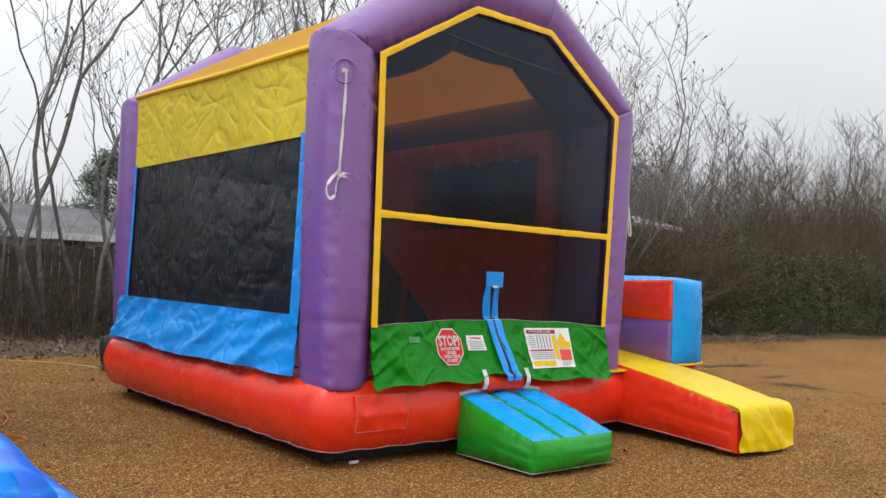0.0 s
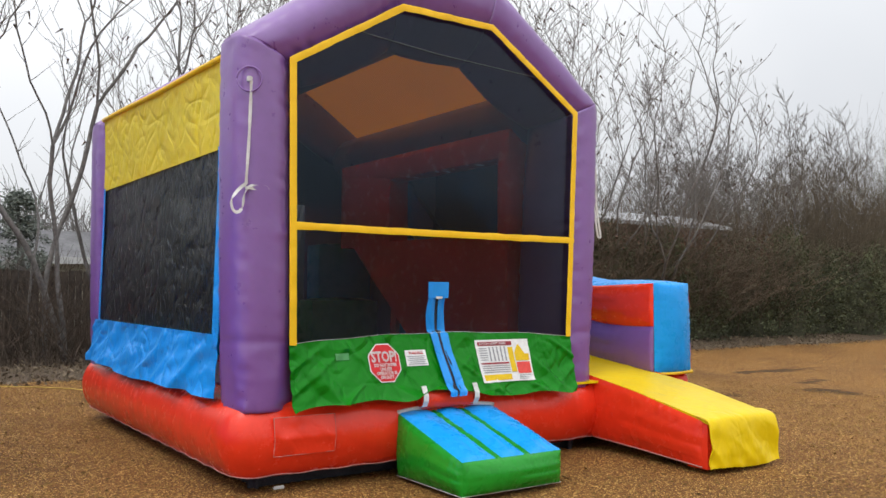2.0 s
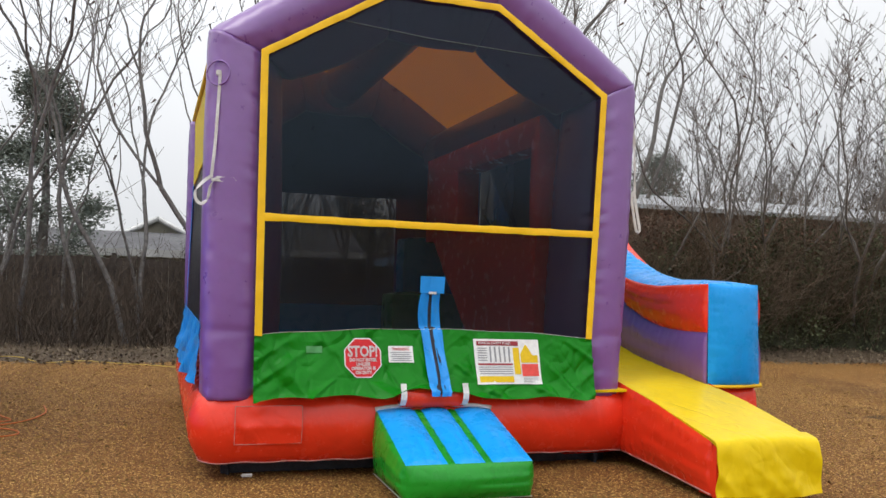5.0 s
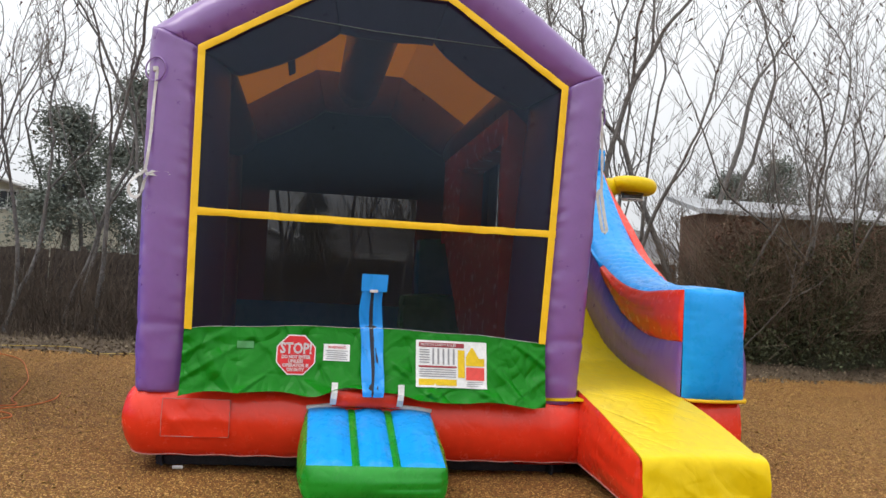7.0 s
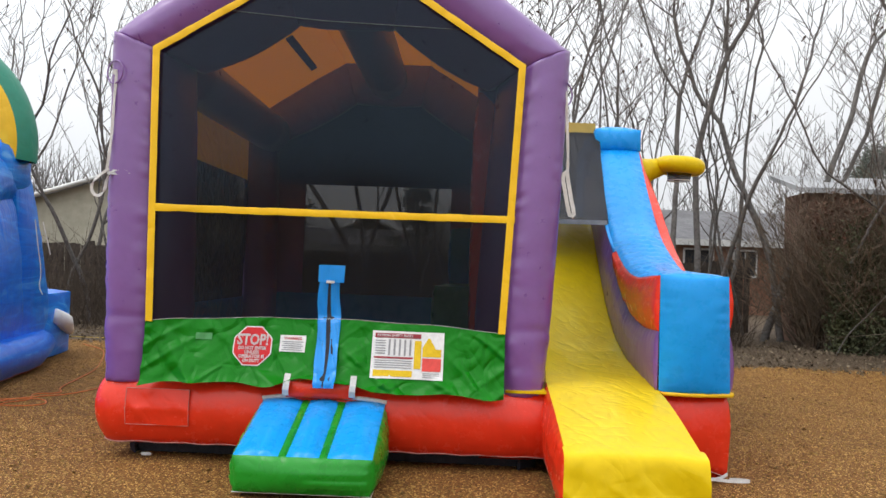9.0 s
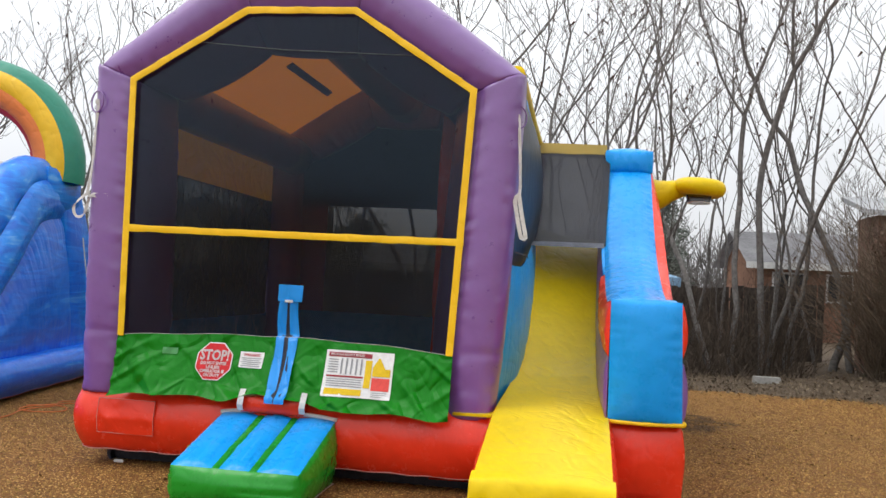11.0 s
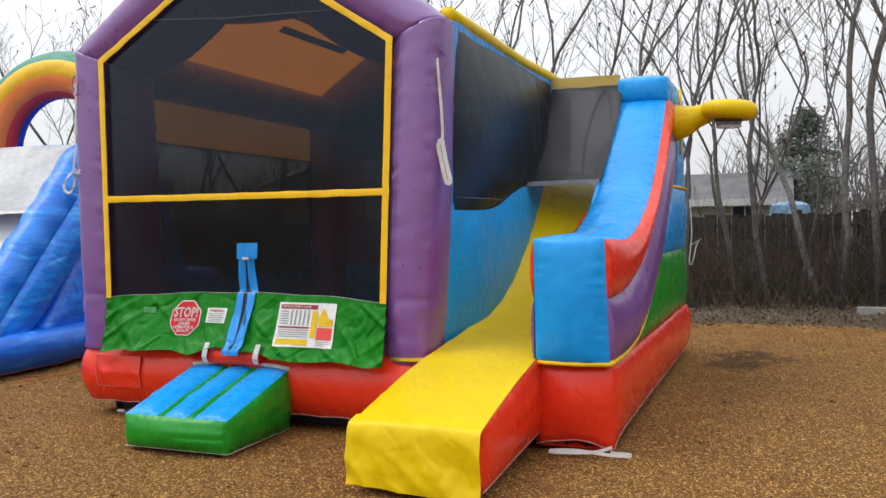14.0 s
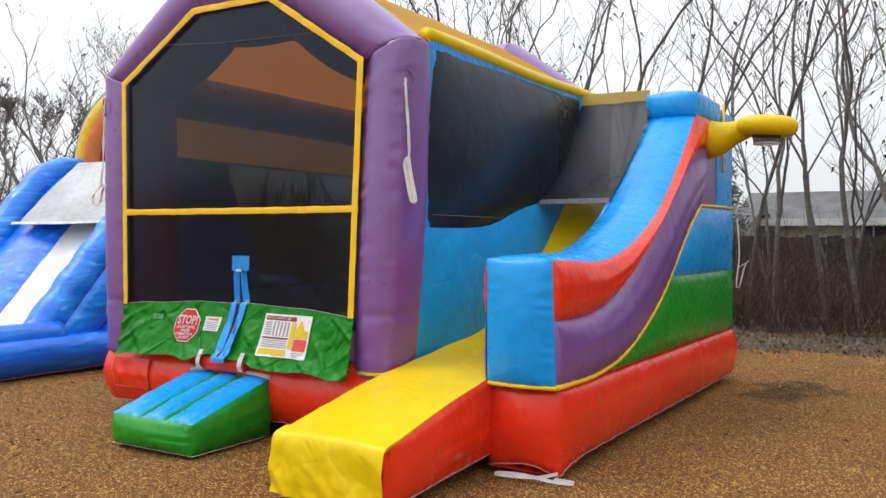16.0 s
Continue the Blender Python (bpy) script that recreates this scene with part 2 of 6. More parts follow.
def smooth_line(points, n, rounds=3):
    """A polyline with its corners cut, spread over n points."""
    p = np.array(points, float)
    for _ in range(rounds):
        a, b = p[:-1] * 0.75 + p[1:] * 0.25, p[:-1] * 0.25 + p[1:] * 0.75
        p = np.vstack([p[:1], np.stack([a, b], 1).reshape(-1, p.shape[1]), p[-1:]])
    return along(p, n)


def wrinkle(p, amp, freq, seed=0.0):
    """A small signed displacement for a place."""
    q = Vector((p[0] * freq + seed, p[1] * freq - seed, p[2] * freq + 2 * seed))
    return amp * (noise.noise(q) + 0.5 * noise.noise(q * 2.3))


def gathers(s, v, seed, amp=0.020):
    """Short puckers square to a seam, s along it, v from one seam (0) to the next (1)."""
    g = 0.0
    for side, w in ((0, v), (1, 1 - v)):
        reach = 0.10 + 0.10 * noise.noise(Vector((s * 5.0, seed + 7.0 * side, 1.5)))
        g += math.exp(-w / max(0.04, reach)) * noise.noise(Vector((s * 23.0, seed * 3.1 + 5 * side, 0.3)))
    return amp * g


def puff(name, a, b, out, amp, material, parent, label="", nu=24, nv=8, crease=0.004, ends=0.35, seed=1.0, thick=0.0, folds=None):
    """A sewn panel between two edge lines, blown out by amp along out."""
    length = float(np.linalg.norm(np.diff(np.array(a, float), axis=0), axis=1).sum())
    nu, nv = max(nu, min(220, int(length / 0.017))), max(nv, 18)
    A, B = along(a, nu), along(b, nu)
    out = np.array(out, float)
    verts = []
    for i in range(nu):
        u = i / (nu - 1)
        e = max(0.0, math.sin(math.pi * u)) ** ends if ends else 1.0
        for j in range(nv):
            v = j / (nv - 1)
            h = max(0.0, math.sin(math.pi * v)) ** 0.6
            p = A[i] * (1 - v) + B[i] * v
            d = amp * e * h
            inside = min(1.0, 4 * e * h)
            pull = wrinkle(p, crease, 5.0, seed) + wrinkle(p * np.array([1, 1, 1]), crease * 0.7, 13.0, seed + 3)
            edge = 0.35 + 0.65 * (1 - h)
            tuck = gathers(u * length, v, seed) + gathers(v * 0.6, min(1.0, u * length / 0.5), seed + 4) * 0.5
            if folds:
                at, wide, deep, pitch = folds
                s = u * length + 0.05 * math.sin(2.6 * v) + 0.03 * noise.noise(Vector((u * 9, v * 2, seed)))
                d += deep * h * math.exp(-((u * length - at) / wide) ** 2) * (abs(math.sin(s * pitch)) - 0.6)
            verts.append(p + out * (d + inside * pull * edge * 2 + tuck * min(1.0, 8 * e * h)))
    faces = grid_faces(nu, nv)
    if thick:
        n = len(verts)
        verts += [p - out * thick for p in verts]
        faces += [tuple(n + k for k in reversed(f)) for f in grid_faces(nu, nv)]
        rim = [j for j in range(nv)] + [i * nv + nv - 1 for i in range(1, nu)] + [(nu - 1) * nv + j for j in range(nv - 2, -1, -1)] + [i * nv for i in range(nu - 2, 0, -1)]
        for k in range(len(rim)):
            p, q = rim[k], rim[(k + 1) % len(rim)]
            faces.append((q, p, n + p, n + q))
    return link(name, verts, faces, material, parent, label)


def tube_mesh(line, radius, sides=8, squash=1.0):
    """Verts and faces of a tube along a line; radius may be one value or one a point."""
    P = np.array(line, float)
    r = np.full(len(P), radius) if np.isscalar(radius) else np.array(radius, float)
    verts, up = [], np.array([0.0, 0.0, 1.0])
    for i in range(len(P)):
        t = P[min(i + 1, len(P) - 1)] - P[max(i - 1, 0)]
        t = t / (np.linalg.norm(t) + 1e-9)
        if i == 0:
            x = np.cross(t, up if abs(t[2]) < 0.9 else np.array([1.0, 0.0, 0.0]))
        x = x - t * np.dot(x, t)
        x /= np.linalg.norm(x) + 1e-9
        y = np.cross(x, t)
        for k in range(sides):
            a = 2 * math.pi * k / sides
            verts.append(P[i] + r[i] * (math.cos(a) * x + squash * math.sin(a) * y))
    faces = grid_faces(len(P), sides, True)
    faces.append(tuple(range(sides - 1, -1, -1)))
    faces.append(tuple((len(P) - 1) * sides + k for k in range(sides)))
    return verts, faces


def tube(name, line, radius, material, parent, label="", sides=8, squash=1.0):
    v, f = tube_mesh(line, radius, sides, squash)
    return link(name, v, f, material, parent, label)


def ribbon(name, line, width, across, material, parent, label="", thick=0.004):
    """A flat strap along a line, with thickness."""
    P = np.array(line, float)
    w = np.array(across, float)
    if w.ndim == 1:
        w = np.tile(w, (len(P), 1))
    verts, n = [], len(P)
    for i in range(n):
        t = P[min(i + 1, n - 1)] - P[max(i - 1, 0)]
        t /= np.linalg.norm(t) + 1e-9
        x = w[i] - t * (w[i] @ t)
        x /= np.linalg.norm(x) + 1e-9
        y = np.cross(t, x)
        for sx, sy in ((-1, -1), (1, -1), (1, 1), (-1, 1)):
            verts.append(P[i] + x * sx * width / 2 + y * sy * thick / 2)
    faces = grid_faces(n, 4, True) + [(3, 2, 1, 0), tuple(4 * (n - 1) + k for k in range(4))]
    return link(name, verts, faces, material, parent, label, False)


def inflated_box(name, lo, hi, bulge, material, parent, label="", n=12, skip=(), crease=0.003, seed=2.0):
    """A sewn box whose six faces swell by bulge (x, y, z); its edges stay put."""
    lo, hi = np.array(lo, float), np.array(hi, float)
    verts, faces = [], []
    for axis in range(3):
        for side in (0, 1):
            if (axis, side) in skip:
                continue
            u, w = (axis + 1) % 3, (axis + 2) % 3
            base = len(verts)
            for i in range(n):
                for j in range(n):
                    s, t = i / (n - 1), j / (n - 1)
                    p = np.zeros(3)
                    p[u], p[w] = lo[u] + s * (hi[u] - lo[u]), lo[w] + t * (hi[w] - lo[w])
                    p[axis] = (lo, hi)[side][axis]
                    h = (math.sin(math.pi * s) * math.sin(math.pi * t)) ** 0.5 if 0 < s < 1 and 0 < t < 1 else 0
                    p[axis] += (1 if side else -1) * (bulge[axis] * h + min(1, 3 * h) * wrinkle(p, crease, 6, seed))
                    verts.append(p)
            g = grid_faces(n, n, False, base)
            faces += g if side else [tuple(reversed(f)) for f in g]
    ob = link(name, verts, faces, material, parent, label)
    bm = bmesh.new()
    bm.from_mesh(ob.data)
    bmesh.ops.remove_doubles(bm, verts=bm.verts, dist=0.0005)
    bmesh.ops.recalc_face_normals(bm, faces=bm.faces)
    for e in bm.edges:
        if len(e.link_faces) == 2 and e.link_faces[0].normal.angle(e.link_faces[1].normal, 0) > 0.7:
            e.smooth = False
    bm.to_mesh(ob.data)
    bm.free()
    return ob


def box_bm(lo, hi, bevel=0.0):
    bm = bmesh.new()
    m = Matrix.Translation([(a + b) / 2 for a, b in zip(lo, hi)]) @ Matrix.Diagonal((*[b - a for a, b in zip(lo, hi)], 1))
    bmesh.ops.create_cube(bm, size=1, matrix=m)
    if bevel:
        bmesh.ops.bevel(bm, geom=bm.edges[:], offset=bevel, segments=2, affect="EDGES")
    return bm


def box(name, lo, hi, material, parent, label="", bevel=0.0):
    return part(name, box_bm(lo, hi, bevel), material, parent, label)


def sheet(name, lines, material, parent, label="", crease=0.0, out=(0, -1, 0), thick=0.006, freq=6.0, seed=0.0):
    """A cloth panel from rows of points, crumpled along out, with thickness."""
    L = np.array(lines, float)
    nu, nv = L.shape[:2]
    o = np.array(out, float)
    verts = []
    for i in range(nu):
        for j in range(nv):
            verts.append(L[i, j] + o * (wrinkle(L[i, j], crease, freq, seed) if crease else 0))
    n = len(verts)
    faces = grid_faces(nu, nv)
    verts += [p - o * thick for p in verts]
    faces += [tuple(n + k for k in reversed(f)) for f in grid_faces(nu, nv)]
    rim = [j for j in range(nv)] + [i * nv + nv - 1 for i in range(1, nu)] + [(nu - 1) * nv + j for j in range(nv - 2, -1, -1)] + [i * nv for i in range(nu - 2, 0, -1)]
    base, m = len(verts), len(rim)
    verts += [verts[k] for k in rim] + [verts[n + k] for k in rim]
    for k in range(m):
        q = (k + 1) % m
        faces.append((base + q, base + k, base + m + k, base + m + q))
    return link(name, verts, faces, material, parent, label)


def panel(name, corners, nu, nv, material, parent, label="", crease=0.0, out=(0, -1, 0), thick=0.006, freq=6.0, seed=0.0):
    """A four-cornered cloth panel; corners run round it."""
    a, b, c, d = (np.array(p, float) for p in corners)
    rows = [[(a * (1 - v) + d * v) * (1 - u) + (b * (1 - v) + c * v) * u for v in np.linspace(0, 1, nv)] for u in np.linspace(0, 1, nu)]
    return sheet(name, rows, material, parent, label, crease, out, thick, freq, seed)


def words(name, text, at, size, material, parent, width=0.0, turn=(90, 0, 0), bold=0.0, lay=None):
    """A line of lettering, centred at a place, as a flat mesh."""
    cu = bpy.data.curves.new(name, "FONT")
    cu.body, cu.size, cu.align_x, cu.align_y = text, size, "CENTER", "CENTER"
    cu.extrude, cu.offset, cu.resolution_u = 0.0008, bold, 2
    ob = new(name, cu)
    bpy.context.view_layer.update()
    me = bpy.data.meshes.new_from_object(ob.evaluated_get(bpy.context.evaluated_depsgraph_get()))
    bpy.data.objects.remove(ob)
    xs = [v.co.x for v in me.vertices]
    k = width / (max(xs) - min(xs)) if width else 1.0
    me.transform(pose(*at, *turn) @ Matrix.Diagonal((k, 1, 1, 1)))
    if lay:
        for v in me.vertices:
            v.co.y = lay(v.co.x, v.co.z)
    me.materials.clear()
    me.materials.append(material)
    ob = new(name, me)
    ob.parent = parent
    return ob


# ---------------------------------------------------------------- the bounce house
HOUSE = thing("bounce_house", "purple inflatable bounce house with black mesh windows and yellow slide", "bounce house")
DEEP = 0.50  # depth of an arch

INNER = [(0.0, 0.55), (0.0, 1.0), (-0.03, 3.0), (0.89, 3.555), (1.75, 3.55), (2.685, 2.945), (2.6, 1.0), (2.59, 0.55)]
OUTER = [(-0.335, 0.55), (-0.345, 1.0), (-0.385, 3.14), (0.78, 3.97), (1.84, 3.97), (3.02, 3.10), (2.93, 1.0), (2.90, 0.55)]


def arch_piece(name, y0, i0, i1, parent, sag=0.0, label="", n=18, power=4.5, deep=DEEP, material=None, front=False):
    """One tube of an arch, from corner i0 to corner i1 of the outlines."""
    n = n * 4
    a, b = along([INNER[k] for k in range(i0, i1 + 1)], n), along([OUTER[k] for k in range(i0, i1 + 1)], n)
    long = float(np.linalg.norm(np.diff(a, axis=0), axis=1).sum())
    verts, m = [], 36
    for i in range(n):
        s = i / (n - 1)
        swell = 0.018 * math.sin(math.pi * s) ** 0.5 if 0 < s < 1 else 0.0
        c = (b[i] - a[i]) / np.linalg.norm(b[i] - a[i])
        for k in range(m):
            t = 2 * math.pi * (k + 0.5) / m
            x = math.copysign(abs(math.cos(t)) ** (2 / power), math.cos(t))
            y = math.copysign(abs(math.sin(t)) ** (2 / power), math.sin(t))
            p = a[i] + (b[i] - a[i]) * (0.5 + 0.5 * x) + c * x * swell
            if x < 0 and sag:
                p = p + c * x * sag * max(0.0, 0.5 - 0.5 * y if front else 0.5 + 0.5 * y) ** 0.8
            q = np.array([p[0], y0 + deep * (0.5 + 0.5 * y) + y * swell, p[1]])
            near_end = math.exp(-((min(s, 1 - s) * 6) ** 2))
            w = wrinkle(q, 0.006 * near_end + 0.0015, 7.0, y0 + i0)
            corner = min(abs(abs(x) - 0.93), abs(abs(y) - 0.93)) if abs(x) > 0.6 and abs(y) > 0.6 else 1.0
            seam = math.exp(-((x + 0.75) / 0.28) ** 2) if y < -0.5 else 0.0
            w += 0.012 * max(seam, math.exp(-(corner / 0.12) ** 2)) * noise.noise(Vector((s * long * 16.0, x * 1.5 + y, i0 * 3.0 + y0)))
            w += 0.017 * math.exp(-(min(s, 1 - s) * long / 0.16)) * noise.noise(Vector((t * 6.5, i0 + y0, s * 6)))
            if i1 - i0 == 2:
                w -= 0.007 * math.exp(-((q[2] - 1.03) / 0.03) ** 2)
            verts.append(q + np.array([c[0] * x, y, c[1] * x]) * w)
    f = grid_faces(n, m, True) + [tuple(range(m - 1, -1, -1)), tuple((n - 1) * m + k for k in range(m))]
    return link(name, verts, f, material or PURPLE, parent, label)


for y0, back in ((0.0, False), (3.93, True)):
    fat, hang = (0.02, 0.24) if back else (0.28, 0.40)
    arch_piece("column", y0, 0, 2, HOUSE, fat, "purple inflated corner column", 26, 3.0)
    arch_piece("roof_tube", y0, 2, 3, HOUSE, hang, "purple inflated roof arch tube", 18, 2.3, front=back)
    arch_piece("roof_tube", y0, 3, 4, HOUSE, hang, "", 18, 2.3, front=back)
    arch_piece("roof_tube", y0, 4, 5, HOUSE, hang, "", 18, 2.3, front=back)
    arch_piece("column", y0, 5, 7, HOUSE, fat, "", 26, 3.0)

# beams that run front to back under the roof
tube("ridge_beam", [(1.30, y, 3.68) for y in np.linspace(0.4, 4.0, 8)], 0.24, PURPLE, HOUSE, "purple inflated ridge beam", 14)
tube("eave_beam", [(-0.055, y, 2.99) for y in np.linspace(0.45, 3.98, 8)], 0.22, PURPLE, HOUSE, "", 12)
tube("eave_beam", [(2.63, y, 2.98) for y in np.linspace(0.45, 3.98, 8)], 0.27, PURPLE, HOUSE, "", 12)

# roof of three yellow panels
for name, p, q in (("roof_panel", (-0.335, 3.16), (0.80, 3.86)), ("roof_panel", (0.80, 3.86), (1.82, 3.86)), ("roof_panel", (1.82, 3.86), (2.97, 3.14))):
    d = np.array([-(q[1] - p[1]), 0, q[0] - p[0]])
    d = d / np.linalg.norm(d)
    panel(name, [(p[0], 0.42, p[1] - (0.10 if p[0] < 0 else 0.0)), (q[0], 0.42, q[1]), (q[0], 4.02, q[1]), (p[0], 4.02, p[1])], 14, 24, ROOF, HOUSE, "yellow vinyl roof panel", 0.012, d, 0.006, 3.0, 4.0)


# narrow dark strip just below the left roof slope
panel("roof_strip", [(0.50, 1.95, 3.605), (0.565, 1.95, 3.648), (0.565, 3.32, 3.668), (0.50, 3.32, 3.625)], 4, 10, DARKSEAM, HOUSE, "dark strip under the roof", 0.0, (-0.52, 0, 0.85), 0.02)

tube("roof_edge", [(-0.345, y, 3.05 + 0.10 * (y - 0.44) / 3.53 + 0.006 * math.sin(y * 2.3)) for y in np.linspace(0.44, 3.97, 24)], 0.022, YELLOW_TRIM, HOUSE, "yellow roof edge roll", 10)
# left wall: yellow band, netting, blue skirt
def left_x(y, z):
    return -0.335 - 0.012 * math.sin(z * 2.0)


def left_rows(y0, y1, z0, z1, nu, nv, dx=0.0, sag0=0.0, sag1=0.0):
    rows = []
    for u in np.linspace(0, 1, nu):
        y = y0 + (y1 - y0) * u
        rows.append([(left_x(y, z) + dx, y, z) for z in np.linspace(z0 - sag0 * math.sin(math.pi * u), z1 - sag1 * math.sin(math.pi * u), nv)])
    return rows


sheet("yellow_band", [[(x, y, 2.40 + (z - 2.40) * (0.65 + 0.10 * (y - 0.42) / 3.55) / 0.75) for x, y, z in r] for r in left_rows(0.42, 3.97, 2.40, 3.15, 60, 18)], YELLOW_CLOTH, HOUSE, "crumpled yellow vinyl band", 0.006, (-1, 0, 0), 0.006, 3.0, 7)
sheet("netting_left", left_rows(0.46, 3.95, 1.04, 2.42, 50, 24, 0.012), SIDENET, HOUSE, "creased black mesh side window", 0.006, (-1, 0, 0), 0.003, 3.5, 3)
for y0, y1 in ((0.42, 0.545), (3.90, 3.96)):
    sheet("blue_strip", left_rows(y0, y1, 1.0, 2.42, 3, 12, -0.006), BLUE_CLOTH, HOUSE, "blue window edging", 0.0, (-1, 0, 0), 0.005)
def crease(a, b, slope, pitch, seed):
    """Long sharp diagonal creases, -0.5 to 0.5."""
    return 0.5 - min(1.0, 3.0 * abs(noise.noise(Vector(((a + slope * b) * pitch, b * 0.8 + seed, seed)))))


rows = []
for u in np.linspace(0, 1, 130):
    y = 0.42 + (4.12 - 0.42) * u
    low = 0.615 + 0.03 * math.sin(u * 9) * u
    col = []
    for v in np.linspace(0, 1, 20):
        edge = min(1.0, u * 14)
        flare = (0.085 * (1 - v) ** 1.6 + 0.012 * math.sin(u * 31 + 3 * v) * (1 - v)) * (0.25 + 0.75 * edge)
        k = min(1.0, 5 * (1 - v)) * edge
        fold = k * 0.050 * crease(y + 0.25 * noise.noise(Vector((y * 1.1, v, 3.0))), v * 0.45, 1.2, 1.7, 3.0) * (0.5 + 0.8 * abs(noise.noise(Vector((y * 1.4, v * 1.2, 9.0))))) + wrinkle((u * 6 + v * 2.2, v * 1.1, 0), 0.02 * (1 - v) ** 0.6, 1.6, 4)
        col.append((left_x(y, 1) - 0.008 - flare - fold, y, low + (1.06 - low) * v))
    rows.append(col)
sheet("blue_skirt", rows, BLUE_CLOTH, HOUSE, "loose crumpled blue vinyl skirt", 0.0, (-1, 0, 0), 0.005, 9, 2)

# front window: mesh, yellow frame and bar
fy = -0.028
def recess(x, z):
    """How far the loose front sags inwards at a place."""
    u = min(1.0, max(0.0, x / 2.6))
    return 0.125 * math.sin(math.pi * u) ** 0.8 * math.exp(-((z - 1.05) / 0.75) ** 2)


def window_edge(z):
    """The left and right side of the opening at a height."""
    zs, xl = [0.9, 1.0, 3.0, 3.555], [0.0, 0.0, -0.03, 0.89]
    zr, xr = [0.9, 1.0, 2.945, 3.55], [2.6, 2.6, 2.685, 1.75]
    return float(np.interp(z, zs, xl)), float(np.interp(z, zr, xr))


rows = []
for z in np.r_[np.linspace(0.9, 2.94, 24), np.linspace(3.0, 3.552, 8)]:
    a, b = window_edge(z)
    rows.append([(a + (b - a) * u, 0.012 + recess(a + (b - a) * u, z), z) for u in np.linspace(0, 1, 30)])
link("front_netting", [p for r in rows for p in r], grid_faces(32, 30), BLACKNET, HOUSE, "black mesh front window")
# thin tension line in the mesh
tube("mesh_seam", [(0.42, 0.008, 3.30), (1.2, 0.006, 3.235), (2.33, 0.008, 3.195)], 0.004, rough_stuff("grey_cord", (0.10, 0.10, 0.12), (0.18, 0.18, 0.2), 50), HOUSE, "grey seam across the mesh", 5)


def strip(name, p, q, inward, material, label="", sag=0.0):
    """A raised flat trim on the front, from p to q, as wide as the inward steps."""
    p, q = np.array(p, float), np.array(q, float)
    t = (q - p) / np.linalg.norm(q - p)
    w = np.array(inward, float)
    line_a, line_b = along([p, q], 40), along([p + w[0], q + w[1]], 40)
    rows = [[(a[0] * (1 - v) + b[0] * v, fy + sag * 0.04 * math.sin(math.pi * min(1, max(0, a[0] / 2.6))) - 0.003 * math.sin(math.pi * v), a[1] * (1 - v) + b[1] * v + 0.006 * noise.noise(Vector((a[0] * 7, a[1] * 7, 2.0 * v)))) for v in (0, 0.1, 0.5, 0.9, 1)] for a, b in zip(line_a, line_b)]
    return sheet(name, rows, material, HOUSE, label, 0.004, (0, -1, 0), 0.006, 9, 5)


TW = 0.052
inn = [np.array(p) for p in INNER]
def mitre(k, w):
    a, b, c = inn[k - 1], inn[k], inn[k + 1]
    n1 = np.array([(b - a)[1], -(b - a)[0]]) / np.linalg.norm(b - a)
    n2 = np.array([(c - b)[1], -(c - b)[0]]) / np.linalg.norm(c - b)
    m = (n1 + n2) / np.linalg.norm(n1 + n2)
    return m * w / (m @ n1)


for k in range(1, 6):
    wa = mitre(k, TW) if k > 1 else np.array([TW, 0.0])
    wb = mitre(k + 1, TW) if k < 5 else np.array([-TW, 0.0])
    strip("yellow_trim", inn[k] - 0.1 * wa, inn[k + 1] - 0.1 * wb, (wa, wb), YELLOW_TRIM, "yellow vinyl window edging")
strip("yellow_bar", (-0.015, 1.855), (2.645, 1.850), ((0, -0.052), (0, -0.052)), YELLOW_TRIM, "yellow vinyl crossbar", 1.0)

# loose green flap under the window
PRINTS = ((0.777, 0.20), (1.066, 0.14), (1.317, 0.14), (1.906, 0.32))


def calm(x, z):
    """Less folding where the stiff prints are."""
    k = 1.0
    for cx, half in PRINTS:
        k = min(k, 0.18 + 0.82 * max(0.0, min(1.0, (abs(x - cx) - half * 0.8) / 0.16)))
    return max(k, min(1.0, max(0.0, (0.70 - z) / 0.08)))


def ridge(x, z, slope, pitch, seed):
    """Long sharp folds that run down and aside."""
    q = noise.noise(Vector(((x + slope * z) * pitch, z * 0.9 + seed, seed)))
    return 0.5 - min(0.5, abs(q) * 2.8)


rows = []
for u in np.linspace(0, 1, 220):
    x = -0.005 + 2.61 * u
    top = 1.0 + 0.055 * math.sin(math.pi * u) ** 0.7 + 0.004 * math.sin(25 * u)
    low = 0.570 + 0.022 * math.sin(7.0 * u + 0.6) - 0.035 * math.exp(-(u / 0.08) ** 2) - 0.045 * math.exp(-((u - 1) / 0.14) ** 2)
    low += 0.075 * math.exp(-((u - 0.5) / 0.12) ** 4) + 0.008 * math.sin(31 * u)
    col = []
    for v in np.linspace(0, 1, 42):
        z = low + (top - low) * v
        k = calm(x, z) * min(1.0, (1 - v) * 6)
        fold = k * (0.085 * ridge(x, z, 1.1, 2.6, 2.0) * (1 - v) ** 0.4 + 0.050 * ridge(x, z, -1.5, 3.4, 7.0) * (1 - v) ** 0.3 + wrinkle((u * 7 - v * 1.8, v * 1.3, 1), 0.022 * (1 - v) ** 0.4, 1.3, 6))
        flare = 0.030 * math.exp(-v / 0.09) * (0.6 + 0.8 * noise.noise(Vector((x * 5.0, 1.0, 2.0))))
        col.append((x, -0.022 + recess(x, z) * v ** 0.7 - 0.070 * (1 - v) ** 1.3 - fold - flare, z))
    rows.append(col)
flap = sheet("green_flap", rows, GREEN_CLOTH, HOUSE, "loose crumpled green vinyl flap under the window", 0.0, (0, -1, 0), 0.005, 10, 1)
